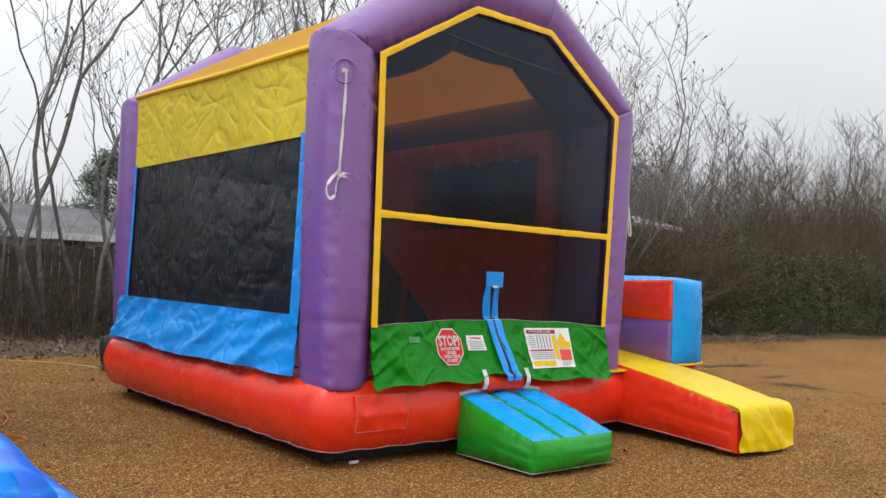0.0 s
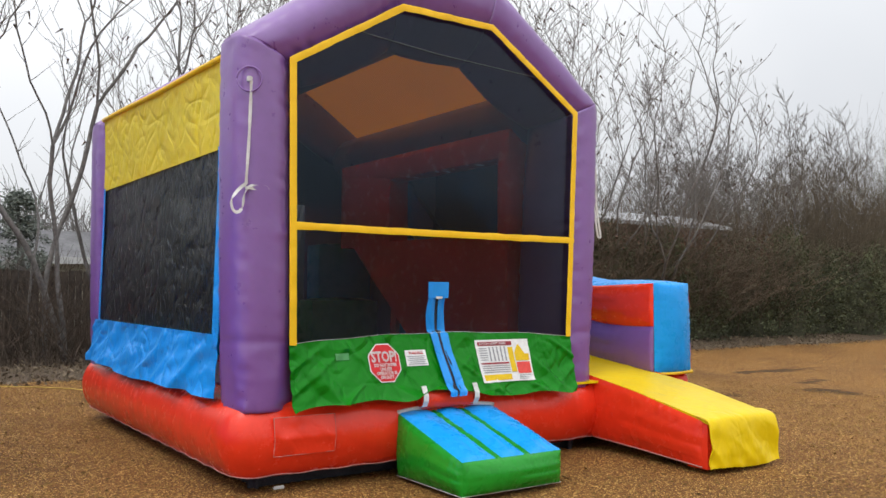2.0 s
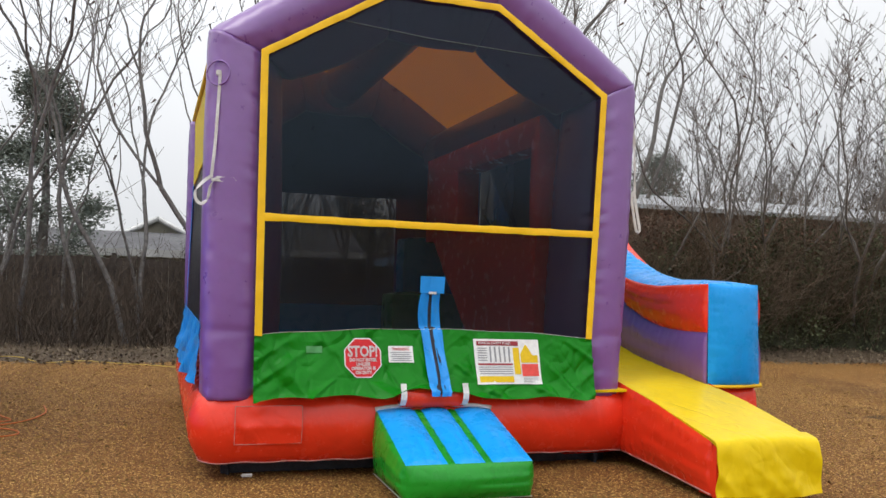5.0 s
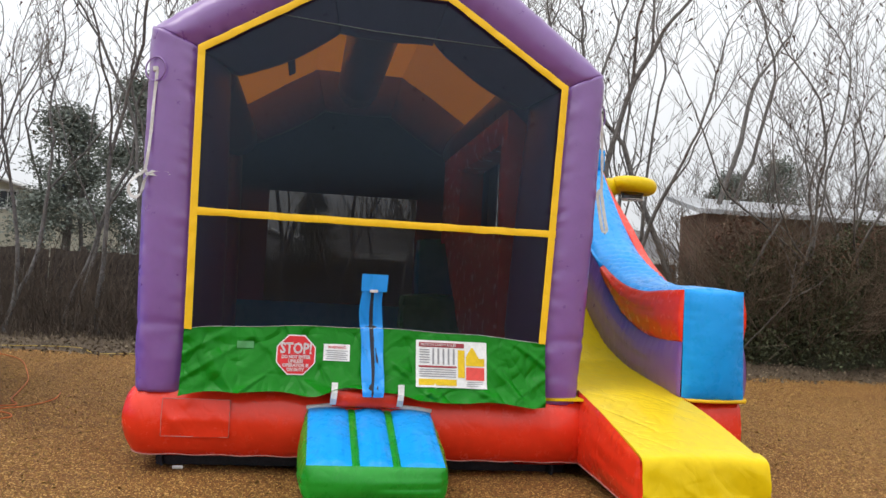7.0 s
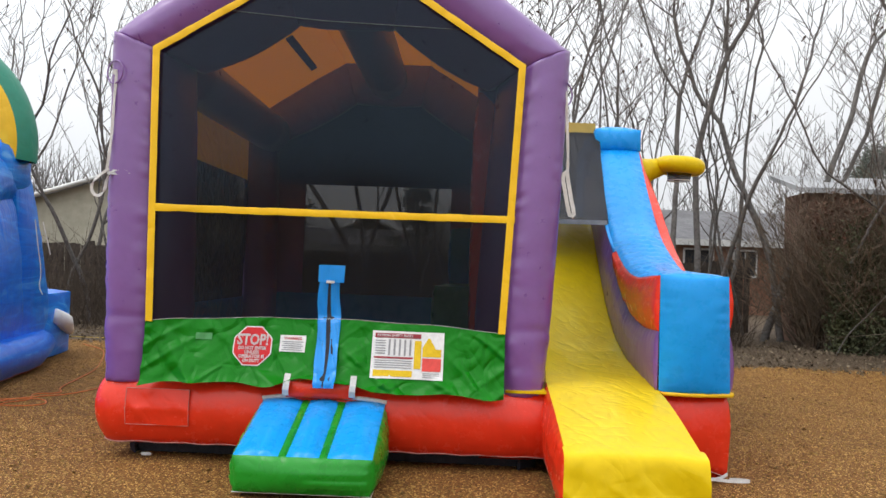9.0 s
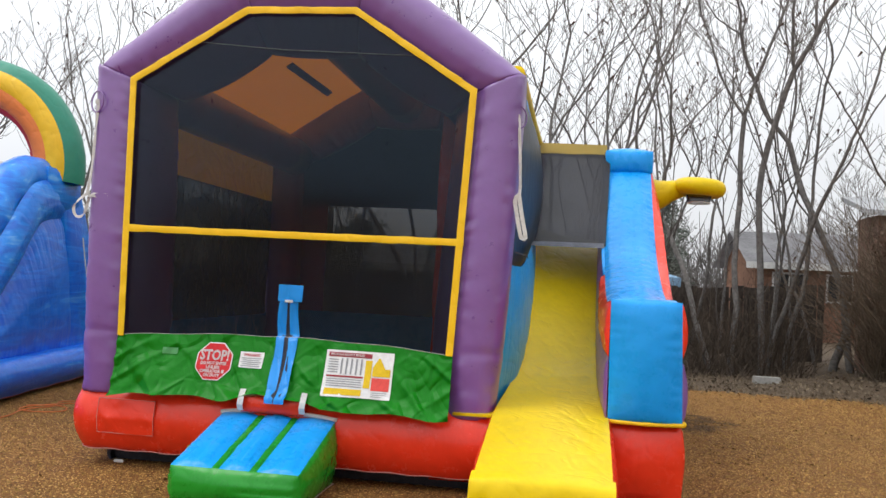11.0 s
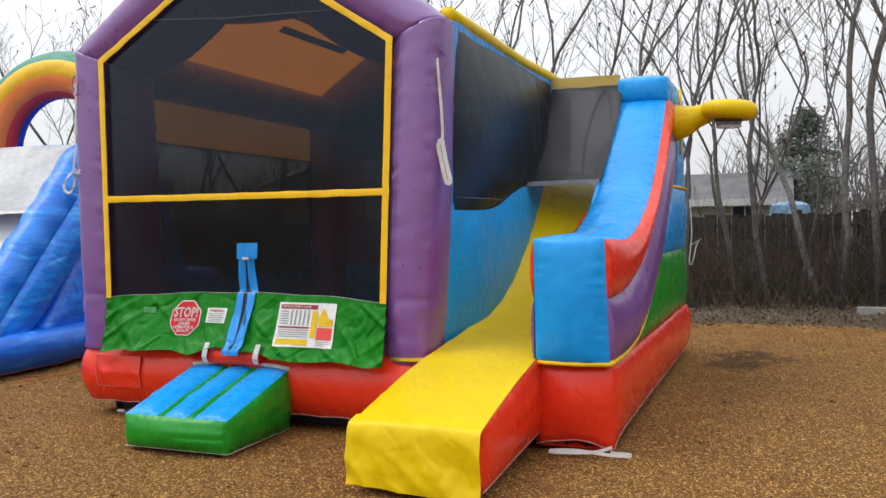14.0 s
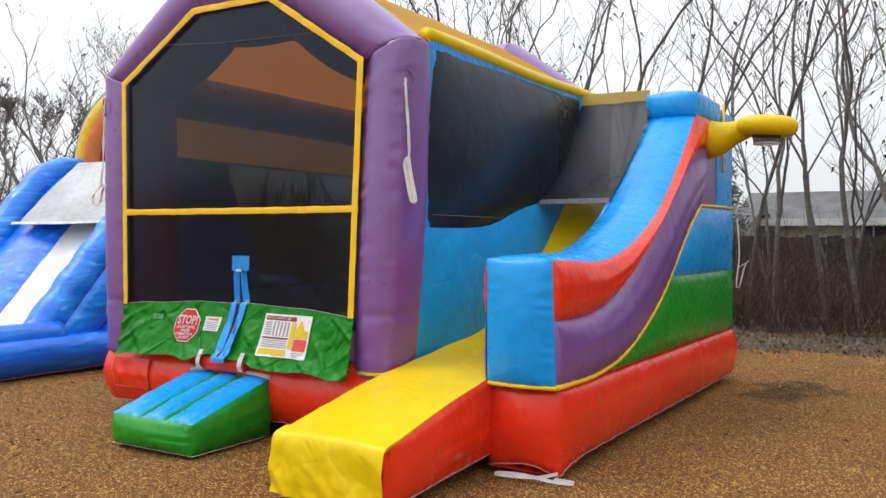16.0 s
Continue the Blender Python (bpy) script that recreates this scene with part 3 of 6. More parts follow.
tube("flap_hem", [(r[-1][0], r[-1][1] - 0.002, r[-1][2]) for r in rows[::3]], 0.0016, WEB, HOUSE, "white stitched hem of the flap", 5)
flap_x = np.array([r[0][0] for r in rows])
flap_rows = [(np.array([p[2] for p in r]), np.array([p[1] for p in r])) for r in rows]

def flap_y(x, z, lift=0.004):
    """The front of the green flap at a place."""
    i = int(np.clip(np.searchsorted(flap_x, x) - 1, 0, len(flap_x) - 2))
    k = (x - flap_x[i]) / (flap_x[i + 1] - flap_x[i])
    a, b = (float(np.interp(z, *flap_rows[j])) for j in (i, i + 1))
    return a * (1 - k) + b * k - lift


def flap_patch(name, cx, cz, shape, material, parent, label="", lift=0.006, n=14):
    """A thin patch that follows the flap; shape gives the half width at each height."""
    verts, faces = [], []
    rows = len(shape)
    for r, (dz, half) in enumerate(shape):
        for k in range(n):
            x = cx + half * (2 * k / (n - 1) - 1)
            verts.append((x, flap_y(x, cz + dz, lift), cz + dz))
    faces = [tuple(reversed(f)) for f in grid_faces(rows, n)]
    return link(name, verts, faces, material, parent, label)


# zip door with its blue edging
def door_y(z):
    hung = float(np.interp(z, (0.58, 1.06), (flap_y(1.317, 0.62, 0.0), 0.012 + recess(1.317, 1.06))))
    if z > 1.06:
        return 0.012 + recess(1.317, z)
    return min([hung] + [flap_y(x, z, 0.004) for x in (1.23, 1.317, 1.40)])


for side in (-1, 1):
    rows = []
    for u in np.linspace(0, 1, 40):
        z = 0.585 + (1.335 - 0.585) * u
        half = 0.004 + 0.011 * math.sin(math.pi * min(1, 1.0 - u * 0.88)) ** 0.7
        sway = 0.012 * math.sin(5 * u + 0.6)
        xs = np.linspace(1.317 + sway + side * half, 1.317 + sway + side * (half + 0.068 + 0.006 * math.sin(11 * u + side)), 6)
        if side < 0:
            xs = xs[::-1]
        rows.append([(x, door_y(z) - 0.012 - 0.007 * math.sin(1.0 * q + 7 * u + side), z) for q, x in enumerate(xs)])
    sheet("zip_edging", rows, BLUE_CLOTH, HOUSE, "blue vinyl zip edging", 0.003, (0, -1, 0), 0.005, 9, side)
yt = door_y(1.39)
panel("zip_edging", [(1.222, yt - 0.012, 1.325), (1.412, yt - 0.012, 1.325), (1.418, yt - 0.010, 1.452), (1.224, yt - 0.010, 1.452)], 6, 5, BLUE_CLOTH, HOUSE, "", 0.003, (0, -1, 0), 0.005)
box("zip_pull", (1.285, yt - 0.032, 1.318), (1.345, yt - 0.020, 1.338), WEB, HOUSE, "white zip stop", 0.003)
sheet("zip_gap", [[(1.317 + 0.012 * math.sin(5 * u + 0.6) + s, door_y(0.60 + 0.73 * u) - 0.006, 0.60 + 0.73 * u) for s in (-0.04, 0.0, 0.04)] for u in np.linspace(0, 1, 24)], DARKSEAM, HOUSE, "open dark zip", 0.0, (0, -1, 0), 0.003)


def flat_paint(name, col, rough=0.45):
    m, nt, bs, out = nodes_of(name)
    n = noise_node(nt, 40, 4)
    nt.links.new(mixed(nt, n.outputs["Fac"], [c * 0.88 for c in col], col), bs.inputs["Base Color"])
    bs.inputs["Roughness"].default_value = rough
    bs.inputs["Specular IOR Level"].default_value = 0.15
    return m


SIGN_RED = flat_paint("sign_red", (0.62, 0.03, 0.035))
SIGN_WHITE = flat_paint("sign_white", (0.78, 0.78, 0.77))
SIGN_GREY = flat_paint("sign_grey", (0.30, 0.30, 0.31))
SIGN_MAROON = flat_paint("sign_maroon", (0.33, 0.05, 0.06))
SIGN_YELLOW = flat_paint("sign_yellow", (0.75, 0.50, 0.02))
SIGN_PINK = flat_paint("sign_pink", (0.74, 0.09, 0.075))


def octagon(r):
    c = r * math.cos(math.pi / 8)
    s = r * math.sin(math.pi / 8)
    return [(c * k, s + (c - s) * (1 - abs(k)) / (1 - math.tan(math.pi / 8)) if abs(k) > math.tan(math.pi / 8) else c) for k in np.linspace(-1, 1, 17)]


sign = flap_patch("stop_sign", 0.777, 0.847, octagon(0.150), SIGN_WHITE, HOUSE, "red octagonal stop sign printed on the flap", 0.007)
flap_patch("sign_face", 0.777, 0.847, octagon(0.141), SIGN_RED, sign, "red sign face", 0.010)
ys = flap_y(0.777, 0.86, 0.02)
words("sign_lettering", "STOP!", (0.777, ys, 0.888), 0.105, SIGN_WHITE, sign, 0.224, bold=0.0036, lay=lambda x, z: flap_y(x, z, 0.0125))
for k, line in enumerate(("DO NOT ENTER", "UNLESS", "OPERATOR IS", "ON DUTY")):
    z = 0.831 - 0.029 * k
    words("sign_lettering", line, (0.777, flap_y(0.777, z, 0.022), z), 0.031, SIGN_WHITE, sign, (0.205, 0.105, 0.185, 0.125)[k], bold=0.0016, lay=lambda x, z: flap_y(x, z, 0.0125))
warn = flap_patch("warning_label", 1.066, 0.872, [(dz, 0.094) for dz in np.linspace(-0.058, 0.058, 5)], SIGN_WHITE, HOUSE, "small white warning label with red heading", 0.007)
words("label_lettering", "WARNING", (1.066, flap_y(1.066, 0.905, 0.018), 0.908), 0.03, SIGN_RED, warn, 0.13, bold=0.0006, lay=lambda x, z: flap_y(x, z, 0.011))
for k in range(5):
    z = 0.884 - 0.014 * k
    flap_patch("print_bar", 1.066, z, [(-0.003, 0.078 - 0.012 * (k % 2)), (0.003, 0.078 - 0.012 * (k % 2))], SIGN_GREY, warn, "", 0.010)
grey_tag = flap_patch("clear_tag", 0.42, 0.905, [(dz, 0.058) for dz in (-0.024, 0, 0.024)], flat_paint("faded_green_tag", (0.10, 0.33, 0.12)), HOUSE, "pale clear tag on the flap", 0.007)

# safety poster
poster = flap_patch("safety_poster", 1.906, 0.822, [(dz, 0.262) for dz in np.linspace(-0.165, 0.165, 9)], SIGN_WHITE, HOUSE, "white safety rules poster with yellow and red blocks", 0.008, 18)
def on_poster(name, x0, x1, z0, z1, material, lift=0.012):
    return flap_patch(name, (x0 + x1) / 2, (z0 + z1) / 2, [(dz, (x1 - x0) / 2) for dz in np.linspace((z0 - z1) / 2, (z1 - z0) / 2, 4)], material, poster, "", lift, 8)


on_poster("poster_heading", 1.665, 2.0, 0.940, 0.972, SIGN_MAROON)
words("poster_lettering", "PATRON SAFETY RULES", (1.81, flap_y(1.81, 0.955, 0.024), 0.956), 0.024, SIGN_WHITE, poster, 0.26, bold=0.0008, lay=lambda x, z: flap_y(x, z, 0.016))
on_poster("poster_block", 1.665, 1.945, 0.795, 0.808, SIGN_MAROON)
on_poster("poster_block", 1.665, 1.945, 0.672, 0.715, SIGN_YELLOW)
on_poster("poster_block", 1.955, 2.005, 0.730, 0.925, SIGN_YELLOW)
on_poster("poster_block", 2.015, 2.15, 0.815, 0.87, SIGN_YELLOW)
on_poster("poster_block", 2.015, 2.15, 0.715, 0.805, SIGN_PINK)
flap_patch("poster_triangle", 2.06, 0.905, [(-0.035, 0.05), (0, 0.03), (0.04, 0.006)], SIGN_YELLOW, poster, "", 0.012, 6)
for k in range(5):
    on_poster("poster_figure", 1.765 + 0.038 * k, 1.779 + 0.038 * k, 0.818, 0.93, SIGN_GREY)
for k in range(6):
    on_poster("print_bar", 1.67, 1.745, 0.826 + 0.018 * k, 0.833 + 0.018 * k, SIGN_GREY)
for k in range(4):
    on_poster("print_bar", 1.67, 1.94, 0.730 + 0.016 * k, 0.736 + 0.016 * k, SIGN_GREY)
for k in range(3):
    on_poster("print_bar", 2.02, 2.14, 0.672 + 0.013 * k, 0.677 + 0.013 * k, SIGN_GREY)


# red base
def base_loft(name, outline, material, parent, label, top=0.60, bulge=0.085, seam=0.115, inset=0.02, corners=()):
    """Round the outline, a swollen tube side with a bottom seam and a tucked underside."""
    O = np.array(outline, float)
    n = len(O)
    T = np.roll(O, -1, 0) - np.roll(O, 1, 0)
    N = np.stack([T[:, 1], -T[:, 0]], 1) / np.linalg.norm(T, axis=1)[:, None]
    prof = [(0.55, top + 0.004), (0.25, top + 0.006), (0.09, top)]
    prof += [(inset - (bulge + inset) * math.sin(math.pi * v) ** 0.62 if 0 < v < 1 else inset * (1 - v), top - (top - seam) * v) for v in np.linspace(0, 1, 11)]
    prof += [(0.03, seam - 0.012), (0.12, seam - 0.03), (0.5, seam - 0.035)]
    verts = []
    # a sharp sewn corner is pinched and drawn down to the ground
    pinch = np.zeros(n)
    for c in corners:
        pinch = np.maximum(pinch, np.exp(-np.linalg.norm(O - np.array(c), axis=1) / 0.16))
    run = np.r_[0, np.cumsum(np.linalg.norm(np.diff(O, axis=0), axis=1))]
    dip = seam - (seam - 0.02) * pinch
    for d, z in prof:
        v = min(1.0, max(0.0, (top - z) / (top - seam)))
        for k in range(n):
            dd = d if d > 0 else d * (1 - 0.75 * pinch[k])
            p = np.array([*(O[k] - N[k] * dd), z - (seam - dip[k]) * v ** 2])
            w = wrinkle(p, 0.005, 5, 3) + gathers(run[k], v, 2.0, 0.014) if d < 0.2 else 0
            verts.append((p[0] + N[k][0] * w, p[1] + N[k][1] * w, p[2] + 0.3 * w))
    faces = [tuple(reversed(f)) for f in grid_faces(len(prof), n, True)]
    faces.append(tuple(range(n)))
    ob = link(name, verts, faces, material, parent, label)
    # near-black ring tucked below the seam, standing in for the shade there
    v2 = []
    for d, z in ((0.22, seam - 0.03), (0.20, 0.05), (0.21, 0.0)):
        v2 += [(*(O[k] - N[k] * (d + 0.012 * math.sin(k * 2.3))), z) for k in range(n)]
    link("underside_shade", v2, [tuple(reversed(f)) for f in grid_faces(3, n, True)], DARKSEAM, ob, "black ring standing in for shade under the base")
    s = [(O[k][0] + N[k][0] * 0.006, O[k][1] + N[k][1] * 0.006, dip[k] + 0.004 * math.sin(k * 0.7)) for k in range(n)]
    tube("thread_seam", s + s[:1], 0.0045, THREAD, ob, "pale stitched bottom seam", 5)
    return ob


def outline_round(corners, radii, step=0.035):
    """A polygon with rounded corners, anticlockwise, evenly stepped."""
    C = [np.array(c, float) for c in corners]
    pts = []
    for k in range(len(C)):
        p, c, q = C[k - 1], C[k], C[(k + 1) % len(C)]
        a, b = (p - c) / np.linalg.norm(p - c), (q - c) / np.linalg.norm(q - c)
        r = radii[k]
        s, e = c + a * r, c + b * r
        for t in np.linspace(0, 1, 9 if r > 0.02 else 2):
            pts.append((1 - t) ** 2 * s + 2 * t * (1 - t) * c + t * t * e)
    pts.append(pts[0])
    L = sum(np.linalg.norm(np.array(b) - a) for a, b in zip(pts, pts[1:]))
    return along(pts, max(12, int(L / step)))[:-1]


base_loft("main_base", outline_round([(-0.335, 0.05), (2.95, 0.04), (2.95, 4.46), (-0.335, 4.42)], [0.16, 0.05, 0.05, 0.16]), RED, HOUSE, "red inflated base tubes")
base_loft("slide_base", outline_round([(3.70, 0.07), (4.245, 0.07), (4.245, 5.02), (3.70, 5.02)], [0.05, 0.03, 0.08, 0.05]), RED, HOUSE, "red inflated base under the slide wall", 0.605, 0.055, 0.095, corners=((4.245, 0.07), (3.70, 0.07)))
# faded sewn patch on the front left
pp = [[(x, -0.047 - 0.004 * math.sin(9 * x) + (0.03 * abs(z - 0.37) / 0.15) ** 1.0 * 0.9 - 0.007, z) for z in np.linspace(0.255, 0.515, 18)] for x in np.linspace(-0.115, 0.345, 30)]
sheet("sewn_patch", [[(x, y - 0.010 * crease(x, z, 0.9, 3.2, 4.0), z) for x, y, z in r] for r in pp], RED, HOUSE, "red square patch sewn to the base", 0.008, (0, -1, 0), 0.014, 7, 9)
for a, b in (((-0.115, 0.255), (0.345, 0.255)), ((0.345, 0.255), (0.345, 0.515)), ((0.345, 0.515), (-0.115, 0.515)), ((-0.115, 0.515), (-0.115, 0.255))):
    tube("thread_seam", [(x, -0.0585 + 0.027 * abs(z - 0.37) / 0.15, z) for x, z in along([a, b], 8)], 0.0022, THREAD, HOUSE, "", 5)
# yellow corner of the platform between column and slide
panel("yellow_ledge", [(2.62, 0.0, 0.597), (3.1, -0.08, 0.612), (3.1, 0.45, 0.612), (2.85, 0.45, 0.607)], 5, 5, YELLOW, HOUSE, "yellow platform edge", 0.002, (0, 0, 1), 0.02)
panel("bounce_floor", [(0.0, 0.30, 0.62), (2.85, 0.30, 0.62), (2.85, 4.15, 0.62), (0.0, 4.15, 0.62)], 20, 20, PURPLE, HOUSE, "purple bounce floor", 0.02, (0, 0, 1), 0.02, 2.0)
# red lip behind the step
inflated_box("door_sill", (1.05, -0.075, 0.50), (1.53, 0.12, 0.612), (0, 0.02, 0.015), RED, HOUSE, "red sill below the zip door", 8)

# entrance step
STEP = thing("entrance_step", "blue and green inflatable entrance step strapped to the base", "step")
SL, SR, SF = 0.883, 1.762, -0.825
def step_pts(x):
    return (x, 0.0, 0.475), (x, SF, 0.243)


sx = [SL, SL + 0.285, SL + 0.335, SR - 0.335, SR - 0.285, SR]
for k in range(5):
    (a0, a1), (b0, b1) = step_pts(sx[k]), step_pts(sx[k + 1])
    puff("green_stripe" if k % 2 else "blue_tread", [a0, a1], [b0, b1], (0, -0.28, 0.96), 0.010 if k % 2 else 0.042, GREEN if k % 2 else BLUE, STEP, "green stripe" if k % 2 else "blue vinyl tread", 16, 10, 0.003)
puff("green_side", [(SL, 0.0, 0.475), (SL, SF, 0.243)], [(SL + 0.01, 0.0, 0.015), (SL + 0.01, SF, 0.012)], (-1, 0, 0), 0.06, GREEN, STEP, "green vinyl side", 18, 10)
puff("green_side", [(SR, SF, 0.243), (SR, 0.0, 0.475)], [(SR - 0.01, SF, 0.012), (SR - 0.01, 0.0, 0.015)], (1, 0, 0), 0.06, GREEN, STEP, "", 18, 10)
puff("green_front", [(SL, SF, 0.243), (SR, SF, 0.243)], [(SL + 0.01, SF, 0.012), (SR - 0.01, SF, 0.012)], (0, -1, 0), 0.06, GREEN, STEP, "green vinyl front", 20, 10)
tube("thread_seam", [(SL, 0.0, 0.014), (SL, SF, 0.012), (SR, SF, 0.012), (SR, 0.0, 0.014)], 0.0035, WEB, STEP, "pale bottom seam", 5)
tube("white_edge", smooth_line([(SL - 0.01, -0.02, 0.478), (SL + 0.15, -0.03, 0.502), (1.3, -0.03, 0.508), (SR - 0.15, -0.03, 0.502), (SR + 0.01, -0.02, 0.478)], 24), 0.016, WEB, STEP, "white webbing along the back edge", 8)
for x in (1.058, 1.532):
    ribbon("strap", [(x + 0.004, -0.085, 0.668), (x + 0.002, -0.125, 0.60), (x - 0.002, -0.13, 0.56), (x - 0.004, -0.11, 0.52), (x - 0.006, -0.05, 0.505)], 0.044, (1, 0, 0), WEB, STEP, "white webbing strap")

# slide run-out
XL, XR, YE = 2.922, 3.728, -1.205
run = smooth_line([(3.42, 2.05), (3.1, 1.88), (2.75, 1.62), (2.4, 1.34), (2.0, 1.06), (1.6, 0.87), (1.0, 0.735), (0.3, 0.66), (-0.07, 0.625), (-0.5, 0.55), (YE + 0.06, 0.415), (YE, 0.395)], 60)
def lane(y):
    return float(np.interp(y, run[::-1, 0], run[::-1, 1]))


rows = []
for y, z in run:
    k = max(0.0, min(1.0, (y - 0.1) / 0.8))
    xa, xb = XL + 0.06 * k, XR
    rows.append([(xa + (xb - xa) * v, y, z + 0.02 * math.sin(math.pi * v) * (1 - k) + 0.05 * k * (2 * v - 1) ** 4 + 0.12 * max(0, min(1, (y - 1.2) / 0.8)) * (1 - v)) for v in np.linspace(0, 1, 13)])
sheet("slide_lane", rows, YELLOW, HOUSE, "yellow vinyl slide lane", 0.006, (0, 0, 1), 0.02, 5, 2)
puff("runout_side", [(XL, 0.12, 0.655), (XL, -0.5, 0.545), (XL, YE + 0.05, 0.395)], [(XL, 0.12, 0.12), (XL, -0.5, 0.09), (XL, YE + 0.05, 0.045)], (-1, 0, 0), 0.05, RED, HOUSE, "red side of the slide run-out", 20, 10)
puff("runout_side", [(XR, YE + 0.05, 0.395), (XR, -0.5, 0.545), (XR, 0.10, 0.655)], [(XR, YE + 0.05, 0.045), (XR, -0.5, 0.09), (XR, 0.10, 0.12)], (1, 0, 0), 0.05, RED, HOUSE, "", 20, 10)
drape = smooth_line([(YE + 0.10, 0.452), (YE + 0.03, 0.436), (YE - 0.03, 0.41), (YE - 0.045, 0.25), (YE - 0.035, 0.035)], 26, 2)
rows = []
for u in np.linspace(0, 1, 60):
    x = XL - 0.014 + (XR - XL + 0.028) * u
    sag = 0.02 * (2 * u - 1) ** 2
    col = []
    for v, (y, z) in zip(np.linspace(0, 1, 26), drape):
        k = max(0.0, v - 0.25)
        fold = 0.075 * k * (0.5 - min(1.0, 3 * abs(noise.noise(Vector((u * 2.2 - v * 1.3, v * 0.9, 5.0)))))) + wrinkle((u * 4, v * 2.5, 3), 0.02 * k, 1.3)
        col.append((x + 0.01 * k * (1 if u > 0.5 else -1), y - fold - 0.01 * k, z - sag * (1 - v) + 0.012 * math.sin(6 * u + 1) * v))
    rows.append(col)
sheet("runout_flap", rows, YELLOW, HOUSE, "loose crumpled yellow end flap", 0.0, (0, -1, 0), 0.006, 9, 3)
inflated_box("runout_front", (XL + 0.01, YE + 0.01, 0.03), (XR - 0.01, YE + 0.2, 0.38), (0.02, 0.02, 0.01), RED, HOUSE, "", 6)
tube("thread_seam", [(XL - 0.004, 0.1, 0.118), (XL - 0.004, -0.5, 0.088), (XL - 0.004, YE + 0.05, 0.045)], 0.006, THREAD, HOUSE, "", 5)
tube("thread_seam", [(XR + 0.004, 0.1, 0.118), (XR + 0.004, -0.5, 0.088), (XR + 0.004, YE + 0.05, 0.045)], 0.006, THREAD, HOUSE, "", 5)

# slide wall
TOP = [(0.03, 1.465), (0.45, 1.455), (0.85, 1.435), (1.25, 1.48), (1.6, 1.57), (2.23, 1.81), (2.82, 2.25), (3.29, 2.67), (3.47, 2.86)]
MID = [(0.03, 1.06), (0.45, 1.05), (0.80, 1.075), (1.15, 1.165), (1.44, 1.29), (2.0, 1.66), (2.64, 2.13), (3.20, 2.45), (3.84, 2.57)]
LOW = [(0.03, 0.622), (0.5, 0.612), (0.80, 0.622), (1.2, 0.67), (1.59, 0.775), (2.25, 1.065), (2.76, 1.455), (3.15, 1.74), (3.53, 1.955)]
tp, md, lw = (smooth_line(p, 40, 2) for p in (TOP, MID, LOW))
WX0, WX1 = 3.712, 4.205
def at_x(line, x, lean=0.0):
    return [(x + lean * (z - 0.6), y, z) for y, z in line]


puff("wall_top", at_x(tp, WX0), at_x(tp, WX1), (0, -0.35, 0.94), 0.075, BLUE, HOUSE, "blue top of the slide wall", 110, 16, 0.005, folds=(1.75, 0.42, 0.022, 27.0))
puff("red_band", at_x(tp, WX1), at_x(md, WX1 + 0.01), (1, 0, 0), 0.085, RED, HOUSE, "red side band of the slide wall", 40, 10, 0.004, 0.2)
puff("purple_band", at_x(md, WX1 + 0.01), at_x(lw, WX1 + 0.03), (1, 0, 0), 0.085, PURPLE, HOUSE, "purple side band of the slide wall", 40, 10, 0.004, 0.2)
puff("red_band", at_x([p for p in md if p[0] < 1.95], WX0), at_x([p for p in tp if p[0] < 1.95], WX0), (-1, 0, 0), 0.06, RED, HOUSE, "", 40, 10, 0.004, 0.2)
puff("inner_band", at_x([p for p in md if p[0] > 1.87], WX0), at_x([p for p in tp if p[0] > 1.87], WX0), (-1, 0, 0), 0.03, BLUE, HOUSE, "blue inner side of the slide tower", 24, 10, 0.004, 0.2)
puff("purple_band", at_x(lw, WX0), at_x(md, WX0), (-1, 0, 0), 0.06, PURPLE, HOUSE, "", 40, 10, 0.004, 0.2)
puff("wall_front", [(WX0, 0.03, 1.47), (WX0 + 0.01, 0.03, 0.612)], [(WX1, 0.03, 1.47), (WX1 + 0.03, 0.03, 0.612)], (0, -1, 0), 0.085, BLUE, HOUSE, "blue front of the slide wall", 22, 12, 0.005)
ycut = float(np.interp(1.268, lw[:, 1], lw[:, 0]))
lo_part = [p for p in lw if p[1] < 1.268 and p[0] > 1.05] + [(ycut, 1.268)]
hi_part = [(ycut, 1.268)] + [p for p in lw if p[1] > 1.268]
def ruled(name, line, y_back, z_of, amp, material, label):
    """A panel from a rising line back to a straight edge, blown outwards."""
    A = along(line, 26)
    verts, nv = [], 20
    for i, (y, z) in enumerate(A):
        for j in range(nv):
            v = j / (nv - 1)
            e = (math.sin(math.pi * i / 25) * math.sin(math.pi * v)) ** 0.45 if 0 < i < 25 and 0 < v < 1 else 0
            p = np.array([WX1 + 0.03, y + (y_back - y) * v, z])
            verts.append((p[0] + amp * e + min(1, 3 * e) * wrinkle(p, 0.004, 6, 2), p[1], p[2]))
    return link(name, verts, grid_faces(26, nv), material, HOUSE, label)


